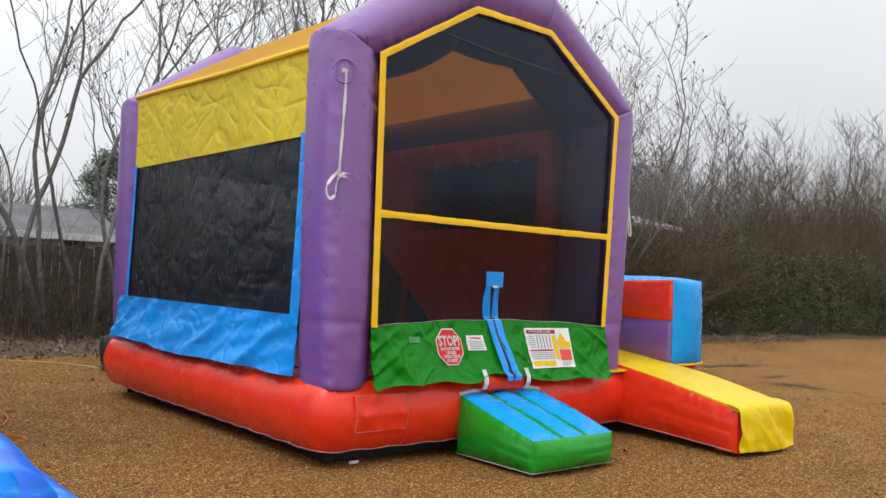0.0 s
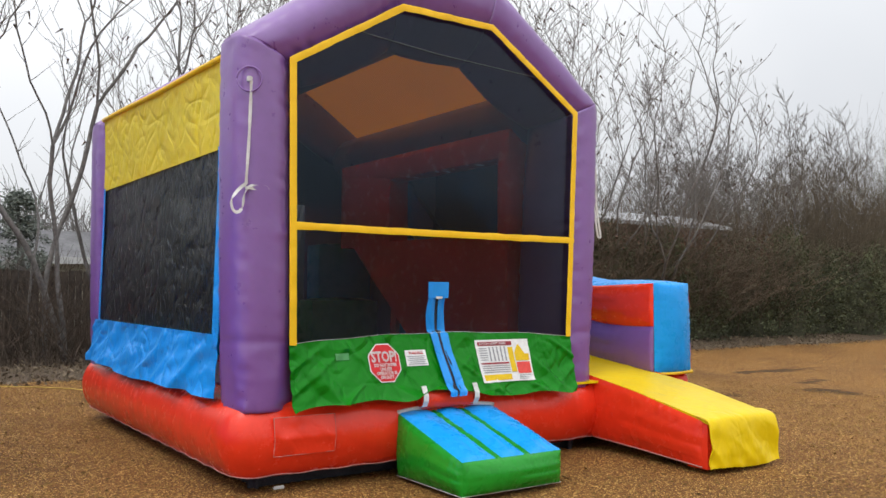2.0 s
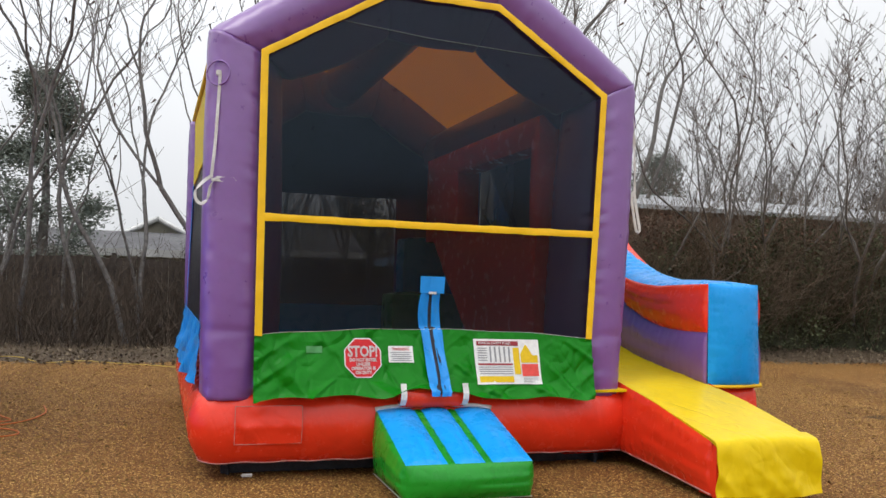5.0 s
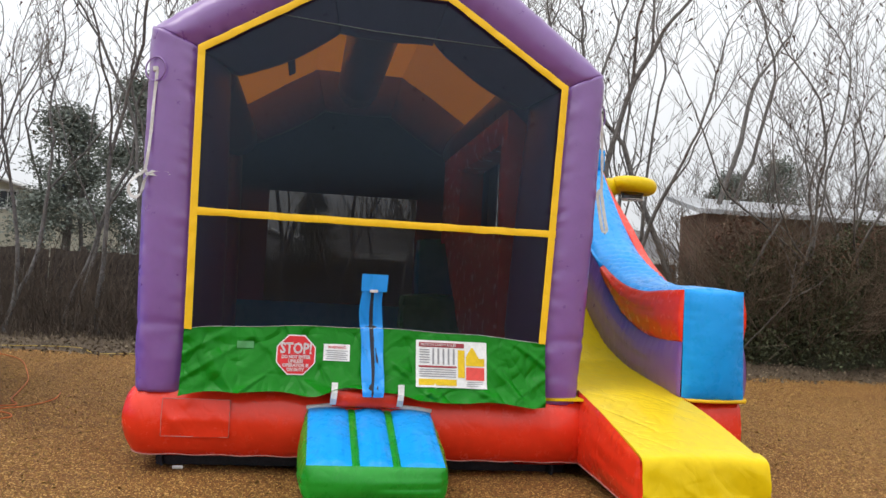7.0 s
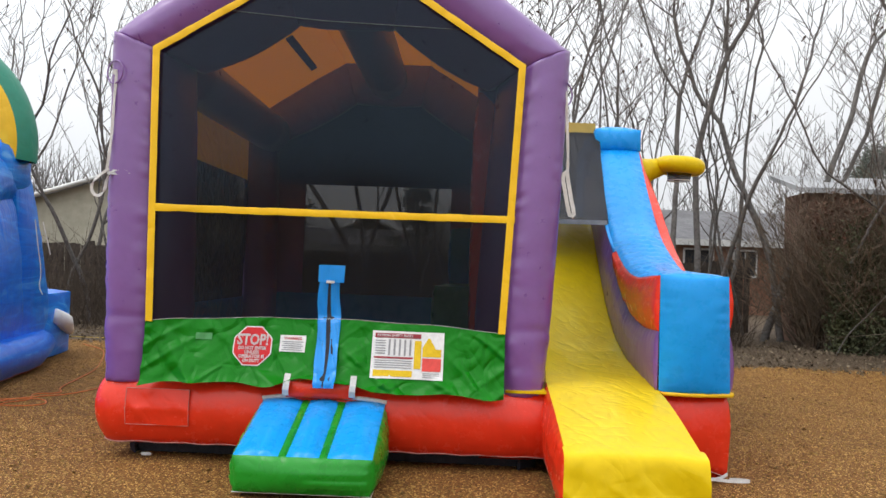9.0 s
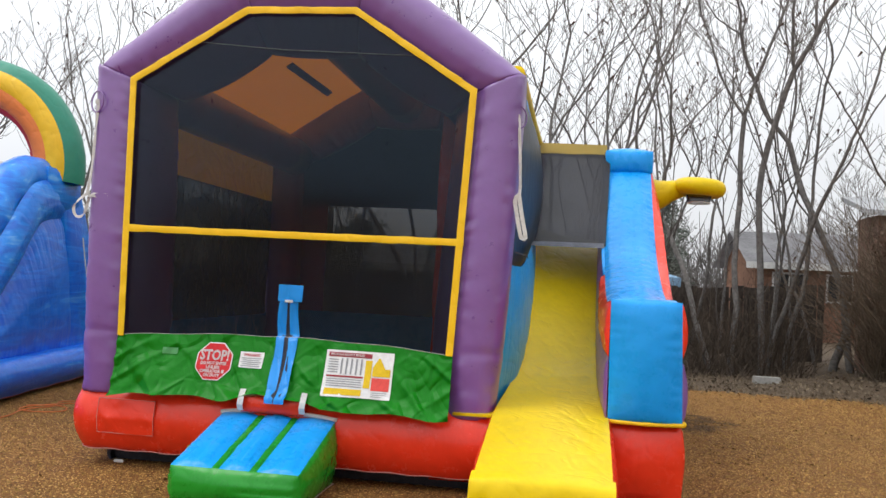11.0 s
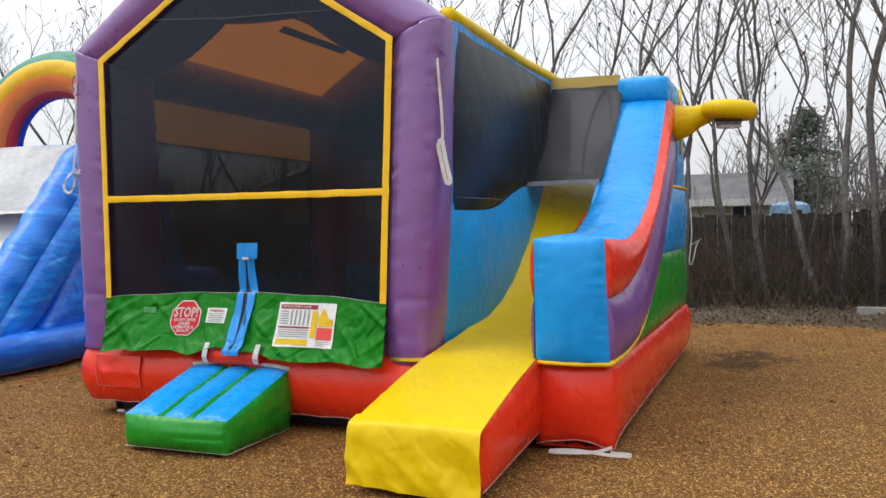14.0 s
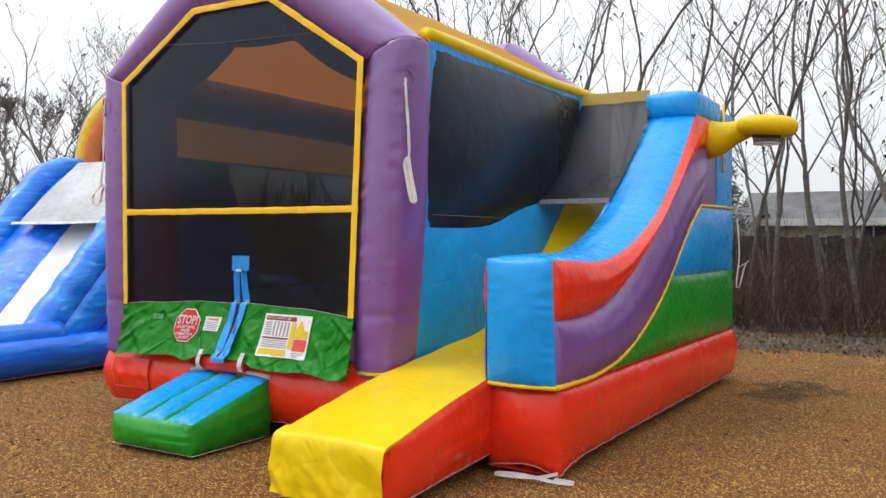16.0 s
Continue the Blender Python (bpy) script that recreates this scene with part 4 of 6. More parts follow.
ruled("green_panel", lo_part if lo_part[0][1] < 0.62 else [(1.02, 0.61), *lo_part], 5.0, None, 0.06, GREEN, "green inflated side panel")
ruled("blue_panel", hi_part, 4.97, None, 0.06, BLUE, "blue inflated side panel")
tube("yellow_piping", [(WX1 + 0.04, y, z) for y, z in lw], 0.02, YELLOW_TRIM, HOUSE, "yellow piping", 7)
tube("yellow_piping", [(WX1 + 0.04, 3.53, 1.955), (WX1 + 0.045, 4.2, 1.965), (WX1 + 0.04, 4.96, 1.97)], 0.016, YELLOW_TRIM, HOUSE, "", 7)
tube("yellow_piping", [(WX0, 0.022, 0.615), (4.0, 0.0, 0.613), (WX1 + 0.04, 0.022, 0.617)], 0.016, YELLOW_TRIM, HOUSE, "", 7)
# back of the slide tower
inflated_box("tower_cap", (WX0, 3.44, 2.845), (WX1 + 0.015, 4.42, 3.085), (0.03, 0.05, 0.075), BLUE, HOUSE, "blue cap of the slide tower", 12)
inflated_box("tower_post", (WX0, 4.28, 0.6), (WX1 + 0.015, 4.98, 3.02), (0.015, 0.04, 0.03), BLUE, HOUSE, "blue post of the slide tower", 10)
inflated_box("tower_wall", (WX0 + 0.01, 3.2, 0.6), (WX1 + 0.005, 4.30, 2.60), (0.01, 0.01, 0.0), PURPLE, HOUSE, "purple wall of the slide tower", 8)
puff("tower_wall", [(WX1 + 0.01, 3.47, 2.86), (WX1 + 0.01, 3.84, 2.9), (WX1 + 0.01, 4.28, 2.9)], [(WX1 + 0.01, 3.35, 2.6), (WX1 + 0.02, 3.84, 2.56), (WX1 + 0.02, 4.28, 2.56)], (1, 0, 0), 0.03, RED, HOUSE, "red band below the cap", 12, 8)
inflated_box("landing", (2.95, 3.40, 0.6), (3.72, 4.9, 2.02), (0.0, 0.02, 0.02), RED, HOUSE, "red landing behind the slide", 8)
tube("yellow_piping", [(WX1 + 0.03, 4.47, 2.35), (WX1 + 0.035, 4.475, 2.8), (WX1 + 0.03, 4.48, 3.10)], 0.016, YELLOW_TRIM, HOUSE, "", 7)
# netting above the slide top, with a yellow band
rows = []
for u in np.linspace(0, 1, 16):
    col = []
    for v in np.linspace(0, 1, 18):
        a = np.array([2.975 + 0.745 * u, 2.40, 1.965]) * (1 - v) + np.array([2.965 + 0.80 * u, 3.50, 3.04]) * v
        sagz = 0.07 * math.sin(math.pi * v) * (0.5 + 0.5 * math.sin(math.pi * u))
        col.append((a[0], a[1] + sagz, a[2] - sagz))
    rows.append(col)
sheet("slide_netting", rows, GREYNET, HOUSE, "creased grey mesh over the slide top", 0.016, (0, -0.7, 0.7), 0.003, 3.0, 8)
panel("net_edging", [(2.985, 2.385, 1.945), (3.705, 2.385, 1.945), (3.705, 2.42, 1.995), (2.985, 2.42, 1.99)], 14, 3, rough_stuff("grey_edging", (0.16, 0.17, 0.2), (0.26, 0.27, 0.3), 30), HOUSE, "grey hem of the mesh", 0.006, (0, -1, 0), 0.006)
# yellow band in a darker khaki: the shade over it is in the colour
panel("net_band", [(2.96, 3.50, 3.02), (3.73, 3.50, 3.0), (3.72, 3.52, 3.155), (2.97, 3.52, 3.165)], 10, 4, vinyl("shaded_band_vinyl", (0.50, 0.36, 0.09), 0.5, 0.2, 0.15), HOUSE, "yellow band above the mesh, darkened with painted shade", 0.004, (0, -1, 0), 0.006)

# right wall: netting above a blue panel with a curved top edge
def wall_r(y, z):
    far = 2.965 + 0.02 * math.sin(max(0, min(1, (z - 0.6) / 2.5)) * math.pi)
    near = float(np.interp(z, (0.56, 1.0, 3.1), (2.888, 2.918, 3.005)))
    k = min(1.0, max(0.0, (y - 0.36) / 0.7))
    return near + (far - near) * k * k * (3 - 2 * k)


cut = smooth_line([(0.36, 1.69), (1.0, 1.69), (1.45, 1.72), (1.9, 1.86), (2.35, 1.95), (2.9, 2.0), (3.5, 2.0)], 40, 2)
def cut_z(y):
    return float(np.interp(y, cut[:, 0], cut[:, 1]))


def swell_r(y, z):
    """How far the right netting is blown outwards."""
    u, v = min(1.0, max(0.0, (y - 0.40) / 3.1)), min(1.0, max(0.0, (z - cut_z(y)) / (3.10 - cut_z(y))))
    return 0.11 * math.sin(math.pi * u) ** 0.7 * math.sin(math.pi * v) ** 0.6


rows = [[(wall_r(y, z) + swell_r(y, z), y, z) for z in np.linspace(cut_z(y), 3.10, 22)] for y in np.linspace(0.40, 2.72, 44)]
sheet("netting_right", rows, RIGHTNET, HOUSE, "creased black mesh side window", 0.006, (1, 0, 0), 0.003, 3.5, 5)
tube("net_seam", [(wall_r(y, 1.79) + swell_r(y, 1.79) + 0.010, y, 1.79) for y in np.linspace(0.50, 1.62, 24)], 0.004, rough_stuff("grey_thread", (0.10, 0.105, 0.115), (0.16, 0.165, 0.18), 60), HOUSE, "pale stitched seam of the mesh", 5)
rows = [[(wall_r(y, z) + swell_r(y, z), y, z) for z in np.linspace(cut_z(y), 3.10, 22)] for y in np.linspace(2.72, 3.55, 14)]
sheet("netting_right", rows, SIDENET, HOUSE, "black mesh flap at the slide entrance", 0.004, (1, 0, 0), 0.003, 3.5, 5)
rows = [[(wall_r(y, z) + 0.012 + 0.05 * math.sin(math.pi * v) ** 0.6 * math.sin(math.pi * min(1, max(0, (y - 0.38) / 3.2))) ** 0.4, y, z) for v, z in ((v, 0.6 + (cut_z(y) - 0.6) * v) for v in np.linspace(0, 1, 16))] for y in np.linspace(0.38, 3.56, 50)]
sheet("blue_wall_panel", rows, BLUE_WALL, HOUSE, "blue vinyl wall beside the slide", 0.010, (1, 0, 0), 0.006, 4, 6)
rows = [[(wall_r(y, z) + 0.006, y, z) for z in np.linspace(1.66, 3.12, 20)] for y in (0.38, 0.43, 0.49)]
sheet("blue_strip", rows, BLUE_CLOTH, HOUSE, "", 0.002, (1, 0, 0), 0.005)
rows = [[(wall_r(y, 3.1) + 0.004, y, z) for z in (3.07, 3.10, 3.135)] for y in np.linspace(0.46, 3.55, 24)]
sheet("blue_strip", rows, BLUE_CLOTH, HOUSE, "", 0.003, (1, 0, 0), 0.006)
rows = [[(wall_r(3.5, z) + 0.012, y, z) for z in np.linspace(2.75, 3.12, 8)] for y in (3.45, 3.5, 3.55)]
sheet("blue_strip", rows, BLUE_CLOTH, HOUSE, "", 0.002, (1, 0, 0), 0.006)
tube("roof_edge", [(2.93, y, 3.18 + 0.012 * math.sin(y * 2)) for y in np.linspace(0.46, 3.97, 14)], 0.068, YELLOW, HOUSE, "yellow roof edge roll", 12, 0.9)

# back wall, with its mesh window
bm = bmesh.new()
gable = [bm.verts.new(p) for p in ((-0.34, 4.2, 2.42), (2.96, 4.2, 2.42), (2.96, 4.2, 3.08), (1.8, 4.2, 3.8), (0.82, 4.2, 3.8), (-0.34, 4.2, 3.12))]
bmesh.ops.solidify(bm, geom=[bm.faces.new(gable)], thickness=0.02)
part("back_wall", bm, PURPLE, HOUSE, "purple back wall")
panel("back_wall", [(-0.34, 4.20, 1.1), (0.33, 4.20, 1.1), (0.33, 4.20, 2.42), (-0.34, 4.20, 2.42)], 6, 6, PURPLE, HOUSE, "", 0.004, (0, -1, 0), 0.02)
panel("side_return", [(2.965, 3.53, 0.6), (2.965, 4.2, 0.6), (2.965, 4.2, 3.1), (2.965, 3.53, 3.1)], 5, 8, PURPLE, HOUSE, "purple wall behind the slide landing", 0.004, (1, 0, 0), 0.02)
panel("back_wall", [(-0.34, 4.20, 0.6), (2.96, 4.20, 0.6), (2.96, 4.20, 1.1), (-0.34, 4.20, 1.1)], 10, 5, BLUE, HOUSE, "", 0.006, (0, -1, 0), 0.02)
panel("back_wall", [(2.11, 4.20, 1.1), (2.96, 4.20, 1.1), (2.96, 4.20, 2.42), (2.11, 4.20, 2.42)], 6, 6, PURPLE, HOUSE, "", 0.004, (0, -1, 0), 0.02)
panel("back_netting", [(0.33, 4.20, 1.1), (2.11, 4.20, 1.1), (2.11, 4.20, 2.42), (0.33, 4.20, 2.42)], 8, 8, BACKNET, HOUSE, "black mesh back window", 0.006, (0, -1, 0), 0.002)

# inside: red climbing wall with a wide opening and a slanting lower edge, blue and green blocks in the corner
for nm, lo, hi in (("climbing_wall", (2.36, 2.60, 1.88), (2.60, 3.72, 2.80)), ("climbing_wall", (2.36, 0.52, 1.80), (2.60, 0.68, 2.80)), ("climbing_wall", (2.36, 0.52, 2.60), (2.60, 3.72, 2.85))):
    inflated_box(nm, lo, hi, (0.03, 0.02, 0.02), RED, HOUSE, "red inflated climbing wall inside", 8)
panel("climbing_wall", [(2.35, 0.52, 0.62), (2.35, 1.82, 0.62), (2.35, 3.45, 1.92), (2.35, 0.52, 1.90)], 16, 14, RED, HOUSE, "", 0.012, (-1, 0, 0), 0.24, 3.0, 2.0)
inflated_box("corner_block", (2.13, 3.84, 1.26), (2.84, 4.16, 1.92), (0.03, 0.04, 0.03), BLUE, HOUSE, "blue inflated block inside", 8)
inflated_box("corner_block", (1.96, 3.66, 0.62), (2.84, 4.16, 1.25), (0.04, 0.05, 0.04), GREEN, HOUSE, "green inflated block inside", 8)

# hoop on the slide tower
HO = np.array([4.79, 3.98, 2.76])
ring = [HO + np.array([0.20 * math.cos(a), 0.20 * math.sin(a), -0.012 * math.cos(a)]) for a in np.linspace(0, 2 * math.pi, 33)]
hoop = tube("hoop", ring, 0.098, YELLOW, HOUSE, "yellow inflated basketball hoop", 14)
tube("hoop_arm", [(4.20, 3.98, 2.66), (4.27, 3.98, 2.665), (4.36, 3.98, 2.68), (4.46, 3.98, 2.715), (4.60, 3.98, 2.755)], [0.205, 0.195, 0.165, 0.125, 0.10], YELLOW, hoop, "yellow inflated arm", 12)
verts, faces = [], []
for j in range(3):
    for k in range(24):
        a = 2 * math.pi * k / 24
        r = 0.15 - 0.012 * j
        verts.append(HO + np.array([r * math.cos(a), r * math.sin(a), -0.06 - 0.055 * j]))
link("hoop_net", verts, grid_faces(3, 24, True), netting("dark_hoop_net", (0.03, 0.03, 0.035), 0.25), hoop, "short dark mesh below the hoop")
tube("net_hem", [HO + np.array([0.128 * math.cos(a), 0.128 * math.sin(a), -0.172]) for a in np.linspace(0, 2 * math.pi, 25)], 0.008, WEB, hoop, "white hem", 5)


# anchor straps with rings
def anchor_ring(x, y, z, out):
    o = np.array(out, float)
    u = np.cross(o, (0, 0, 1.0))
    c = np.array([x, y, z])
    disc = [c + 0.085 * (math.cos(a) * u + math.sin(a) * np.array([0, 0, 1.0])) + o * 0.004 for a in np.linspace(0, 2 * math.pi, 25)]
    tube("ring_patch", disc, 0.006, PURPLE, HOUSE, "round sewn patch", 5)
    box("ring_tab", tuple(c - np.array([0.018, 0.012, 0.018])), tuple(c + np.array([0.018, 0.012, 0.018])), WEB, HOUSE, "white ring tab", 0.004)


anchor_ring(-0.315, 0.006, 2.813, (-0.49, -0.87, 0))
anchor_ring(2.985, 0.085, 2.77, (0.72, -0.69, 0))
ribbon("anchor_strap", smooth_line([(-0.305, 0.000, 2.80), (-0.313, -0.010, 2.55), (-0.320, -0.005, 2.3), (-0.338, -0.020, 2.09)], 24), 0.021, [(1, 0.5 * math.sin(0.7 * i), 0) for i in range(24)], WEB, HOUSE, "white webbing anchor strap with a loop")
ribbon("strap_loop", smooth_line([(-0.328, 0.000, 2.10), (-0.398, -0.020, 2.045), (-0.453, -0.030, 1.965), (-0.413, -0.020, 1.885), (-0.353, -0.010, 1.92), (-0.343, 0.000, 2.03), (-0.298, -0.005, 2.095), (-0.188, -0.015, 2.105), (-0.153, -0.010, 2.075), (-0.238, -0.010, 2.065), (-0.338, -0.005, 2.07)], 40), 0.022, (0.5, 0.3, 1), WEB, HOUSE)
ribbon("anchor_strap", smooth_line([(2.997, 0.075, 2.76), (3.015, 0.085, 2.5), (3.028, 0.090, 2.25), (3.022, 0.090, 2.18)], 24), 0.022, [(1, 0.3 + 0.5 * math.sin(0.8 * i), 0) for i in range(24)], WEB, HOUSE)
ribbon("strap_loop", smooth_line([(3.022, 0.090, 2.20), (2.987, 0.080, 2.17), (3.012, 0.085, 2.05), (3.042, 0.090, 1.90), (3.067, 0.095, 1.85), (3.087, 0.090, 1.88), (3.062, 0.090, 1.98), (3.037, 0.085, 2.10), (3.022, 0.090, 2.19)], 26), 0.03, (1, 0.3, 0.1), WEB, HOUSE)
ribbon("anchor_strap", smooth_line([(4.29, 4.95, 1.85), (4.31, 4.98, 1.5), (4.30, 5.0, 1.33), (4.27, 5.0, 1.1), (4.29, 5.0, 1.02), (4.33, 5.0, 1.15), (4.36, 5.02, 1.33), (4.44, 5.0, 1.40), (4.40, 5.0, 1.36), (4.30, 5.0, 1.30)], 30), 0.026, (0.4, 0.9, 0), WEB, HOUSE)
ribbon("ground_strap", smooth_line([(4.24, 0.06, 0.05), (4.16, -0.02, 0.03), (4.02, -0.05, 0.022), (3.86, -0.07, 0.02), (3.80, -0.045, 0.02), (3.98, -0.01, 0.03), (4.14, -0.04, 0.03), (4.26, -0.05, 0.022), (4.40, -0.01, 0.02), (4.36, 0.03, 0.02), (4.24, 0.0, 0.026)], 44), 0.022, (0.2, 0.3, 1), WEB, HOUSE, "white webbing strap on the ground")


# ---------------------------------------------------------------- the water slide next to it
WS = thing("water_slide", "blue marbled inflatable water slide with white lane and rainbow arch", "water slide", (-2.42, 0, 0), 9.0)


def marbled(name, a, b, c):
    m, nt, bs, out = nodes_of(name)
    tc = nt.nodes.new("ShaderNodeTexCoord")
    mp = nt.nodes.new("ShaderNodeMapping")
    mp.inputs["Scale"].default_value = (1.4, 0.35, 2.6)
    n = nt.nodes.new("ShaderNodeTexNoise")
    n.inputs["Scale"].default_value, n.inputs["Detail"].default_value, n.inputs["Distortion"].default_value = 2.4, 5, 2.2
    nt.links.new(tc.outputs["Object"], mp.inputs["Vector"])
    nt.links.new(mp.outputs[0], n.inputs["Vector"])
    r = nt.nodes.new("ShaderNodeValToRGB")
    e = r.color_ramp.elements
    e[0].position, e[0].color = 0.40, (*a, 1)
    e[1].position, e[1].color = 0.76, (*c, 1)
    k = e.new(0.62)
    k.color = (*b, 1)
    nt.links.new(n.outputs["Fac"], r.inputs["Fac"])
    nt.links.new(r.outputs[0], bs.inputs["Base Color"])
    bs.inputs["Roughness"].default_value = 0.32
    f = noise_node(nt, 4, 5, 0.6, 1.2)
    bumped(nt, bs, [(f.outputs["Fac"], 0.4, 0.03)])
    return m


MARBLE = marbled("marbled_blue_vinyl", (0.004, 0.125, 0.70), (0.006, 0.21, 0.86), (0.15, 0.44, 0.93))
MARBLE_LIGHT = marbled("light_blue_vinyl", (0.004, 0.145, 0.70), (0.006, 0.26, 0.86), (0.22, 0.52, 0.93))
PW = 2.75  # its width, to the left of the origin line
prof = [(0.9, 0.42), (1.25, 0.75), (1.65, 1.15), (2.15, 1.66), (2.65, 2.15), (3.0, 2.55), (3.25, 2.76), (3.9, 2.84)]
for x0, x1, lab in ((-0.55, -0.12, "blue marbled slide wall"), (-PW + 0.12, -PW + 0.55, "")):
    pl = smooth_line(prof, 40, 2)
    line = [((x0 + x1) / 2, y, z - 0.2) for y, z in pl]
    tube("wall_tube", line, [0.235 + 0.012 * math.sin(i * 1.3) for i in range(40)], MARBLE_LIGHT, WS, lab, 16)
for x, d in ((-0.10, 1), (-PW + 0.10, -1)):
    pl = smooth_line([(y, z - 0.25) for y, z in prof], 30, 2)
    sub = smooth_line([(y + 0.22, max(0.3, z - 0.72)) for y, z in prof], 30, 2)
    puff("side_band", [(x, y, z) for y, z in pl], [(x, y, z) for y, z in sub], (d, 0, 0), 0.14, MARBLE_LIGHT, WS, "blue marbled side band", 30, 10, 0.006)
    puff("side_panel", [(x, y, z) for y, z in sub], [(x, y, 0.25) for y in np.linspace(0.95, 4.6, 30)], (d, 0, 0), 0.16, MARBLE, WS, "blue marbled side panel", 30, 12, 0.006)
    puff("tower_panel", [(x, 3.95, 2.62), (x, 4.5, 2.5)], [(x, 4.3, 0.25), (x, 5.5, 0.25)], (d, 0, 0), 0.1, MARBLE, WS, "", 12, 10)
inflated_box("tower_deck", (-PW + 0.1, 3.55, 2.2), (-0.08, 4.5, 2.72), (0.08, 0.1, 0.08), MARBLE_LIGHT, WS, "blue deck at the top", 12)
inflated_box("tower_core", (-PW + 0.15, 2.5, 0.1), (-0.15, 4.9, 1.1), (0.05, 0.05, 0.05), MARBLE, WS, "", 8)
lane_line = smooth_line(prof, 30, 2)
lane_line = np.vstack([[(-0.6, 0.0), (0.2, 0.1)], lane_line])
puff("inner_wall", [(-PW + 0.42, y, max(0.60, z - 0.22)) for y, z in lane_line], [(-1.42, y, max(0.465, z - 0.43)) for y, z in lane_line], (0.1, -0.6, 0.75), 0.05, MARBLE, WS, "blue marbled inner slope", 30, 12, 0.006)
rows = [[(x, y, max(0.47, z - 0.42)) for x in np.linspace(-1.46, -0.45, 8)] for y, z in lane_line]
sheet("slide_lane", rows, WHITE, WS, "white vinyl slide lane", 0.008, (0, 0, 1), 0.03, 3)
rows = [[(x, y, z) for x in np.linspace(-2.05, -0.30, 10)] for y, z in along([(2.35, 1.80), (2.8, 2.22), (3.45, 2.74)], 14)]
sheet("canopy", rows, rough_stuff("white_canopy_mesh", (0.50, 0.51, 0.52), (0.62, 0.63, 0.64), 14, 0.8, 0.5, 0.01), WS, "white mesh canopy over the lane", 0.012, (0, -0.6, 0.8), 0.006, 5)
ribbon("canopy_edge", [(-2.16, 2.33, 1.80), (-1.3, 2.33, 1.80), (-0.37, 2.33, 1.82)], 0.05, (0, 0.6, 0.6), WEB, WS, "white canopy hem")
puff("tower_back", [(-0.1, 3.9, 2.6), (-0.1, 4.6, 2.45)], [(-0.1, 4.4, 0.2), (-0.1, 5.75, 0.2)], (1, 0, 0), 0.1, MARBLE_LIGHT, WS, "light blue rear panel", 14, 14, 0.006)
inflated_box("rear_box", (-1.1, 5.3, 0.05), (-0.06, 6.40, 0.92), (0.05, 0.06, 0.06), MARBLE_LIGHT, WS, "blue rear step box", 10)
tube("white_pipe", [(-0.02, 5.55, 0.62), (0.03, 5.85, 0.52), (0.03, 6.15, 0.36)], [0.10, 0.12, 0.06], WHITE, WS, "white inflation sleeve", 10)
# landing pool
base = outline_round([(-PW - 0.15, -1.72), (-0.32, -1.72), (0.0, 0.2), (0.20, 1.8), (0.15, 2.8), (0.12, 4.6), (-0.17, 5.85), (-PW - 0.15, 5.85)], [0.25, 0.25, 0.3, 0.3, 0.3, 0.3, 0.2, 0.2], 0.08)
base_loft("pool_base", base, MARBLE, WS, "blue marbled base and pool wall", 0.44, 0.10, 0.04, 0.03)
tube("pool_wall", smooth_line([(-0.58, -1.55, 0.40), (-0.42, -0.9, 0.42), (-0.24, 0.2, 0.42), (-0.10, 1.2, 0.42)], 24), 0.19, MARBLE, WS, "blue pool wall", 14)
tube("pool_wall", smooth_line([(-PW + 0.1, -1.5, 0.40), (-1.6, -1.55, 0.42), (-0.58, -1.5, 0.40)], 16), 0.19, MARBLE_LIGHT, WS, "", 14)
# rainbow arch
AC = np.array([-1.36, 4.05, 2.57])
BANDS = (("green", (0.03, 0.24, 0.16), -50, 56), ("yellow", (0.82, 0.50, 0.02), 56, 97), ("orange", (0.76, 0.21, 0.05), 97, 143), ("red", (0.50, 0.03, 0.035), 143, 178), ("blue", (0.012, 0.06, 0.42), 178, 225), ("red", (0.50, 0.03, 0.035), 225, 262), ("orange", (0.76, 0.21, 0.05), 262, 310))
BAND_MATS = {nm: vinyl("arch_" + nm, col, 0.42, 0.2, 0.0, 0.36, 0.2) for nm, col, lo, hi in BANDS}
for nm, col, lo, hi in BANDS:
    verts = []
    for i, a in enumerate(np.linspace(-0.12, math.pi + 0.12, 72)):
        for v in np.linspace(0, 1, 8):
            f = math.radians(lo + (hi - lo) * v)
            lobe = 0.262 + 0.014 * math.sin(math.pi * v) ** 0.6 + 0.005 * noise.noise(Vector((a * 9, v * 3, lo * 0.1))) * math.sin(math.pi * v)
            r = 0.892 + lobe * math.cos(f)
            verts.append(AC + np.array([0.105 + r * math.cos(a) * 1.20, -lobe * 1.1 * math.sin(f), 0.15 + r * math.sin(a) * 1.22]))
    link("arch_band", verts, grid_faces(72, 8), BAND_MATS[nm], WS, nm + " strip of the rainbow arch")
ribbon("anchor_strap", smooth_line([(0.06, 4.35, 1.88), (0.1, 4.4, 1.5), (0.12, 4.5, 1.2), (0.10, 4.45, 1.05), (0.14, 4.5, 0.95)], 14), 0.03, (0, 1, 0), WEB, WS, "white webbing strap")
ribbon("anchor_strap", smooth_line([(0.06, 4.65, 1.86), (0.1, 4.75, 1.6), (0.12, 4.8, 1.45)], 8), 0.03, (0, 1, 0), WEB, WS)


# ---------------------------------------------------------------- ground
def ease(a, b, v):
    t = np.clip((v - a) / (b - a), 0, 1)
    return t * t * (3 - 2 * t)


def edge_y(x):
    """Where the gravel ends and the leaf litter begins."""
    return 7.25 - 0.03 * np.maximum(0, x - 6.0) + 0.12 * np.sin(x * 1.3)


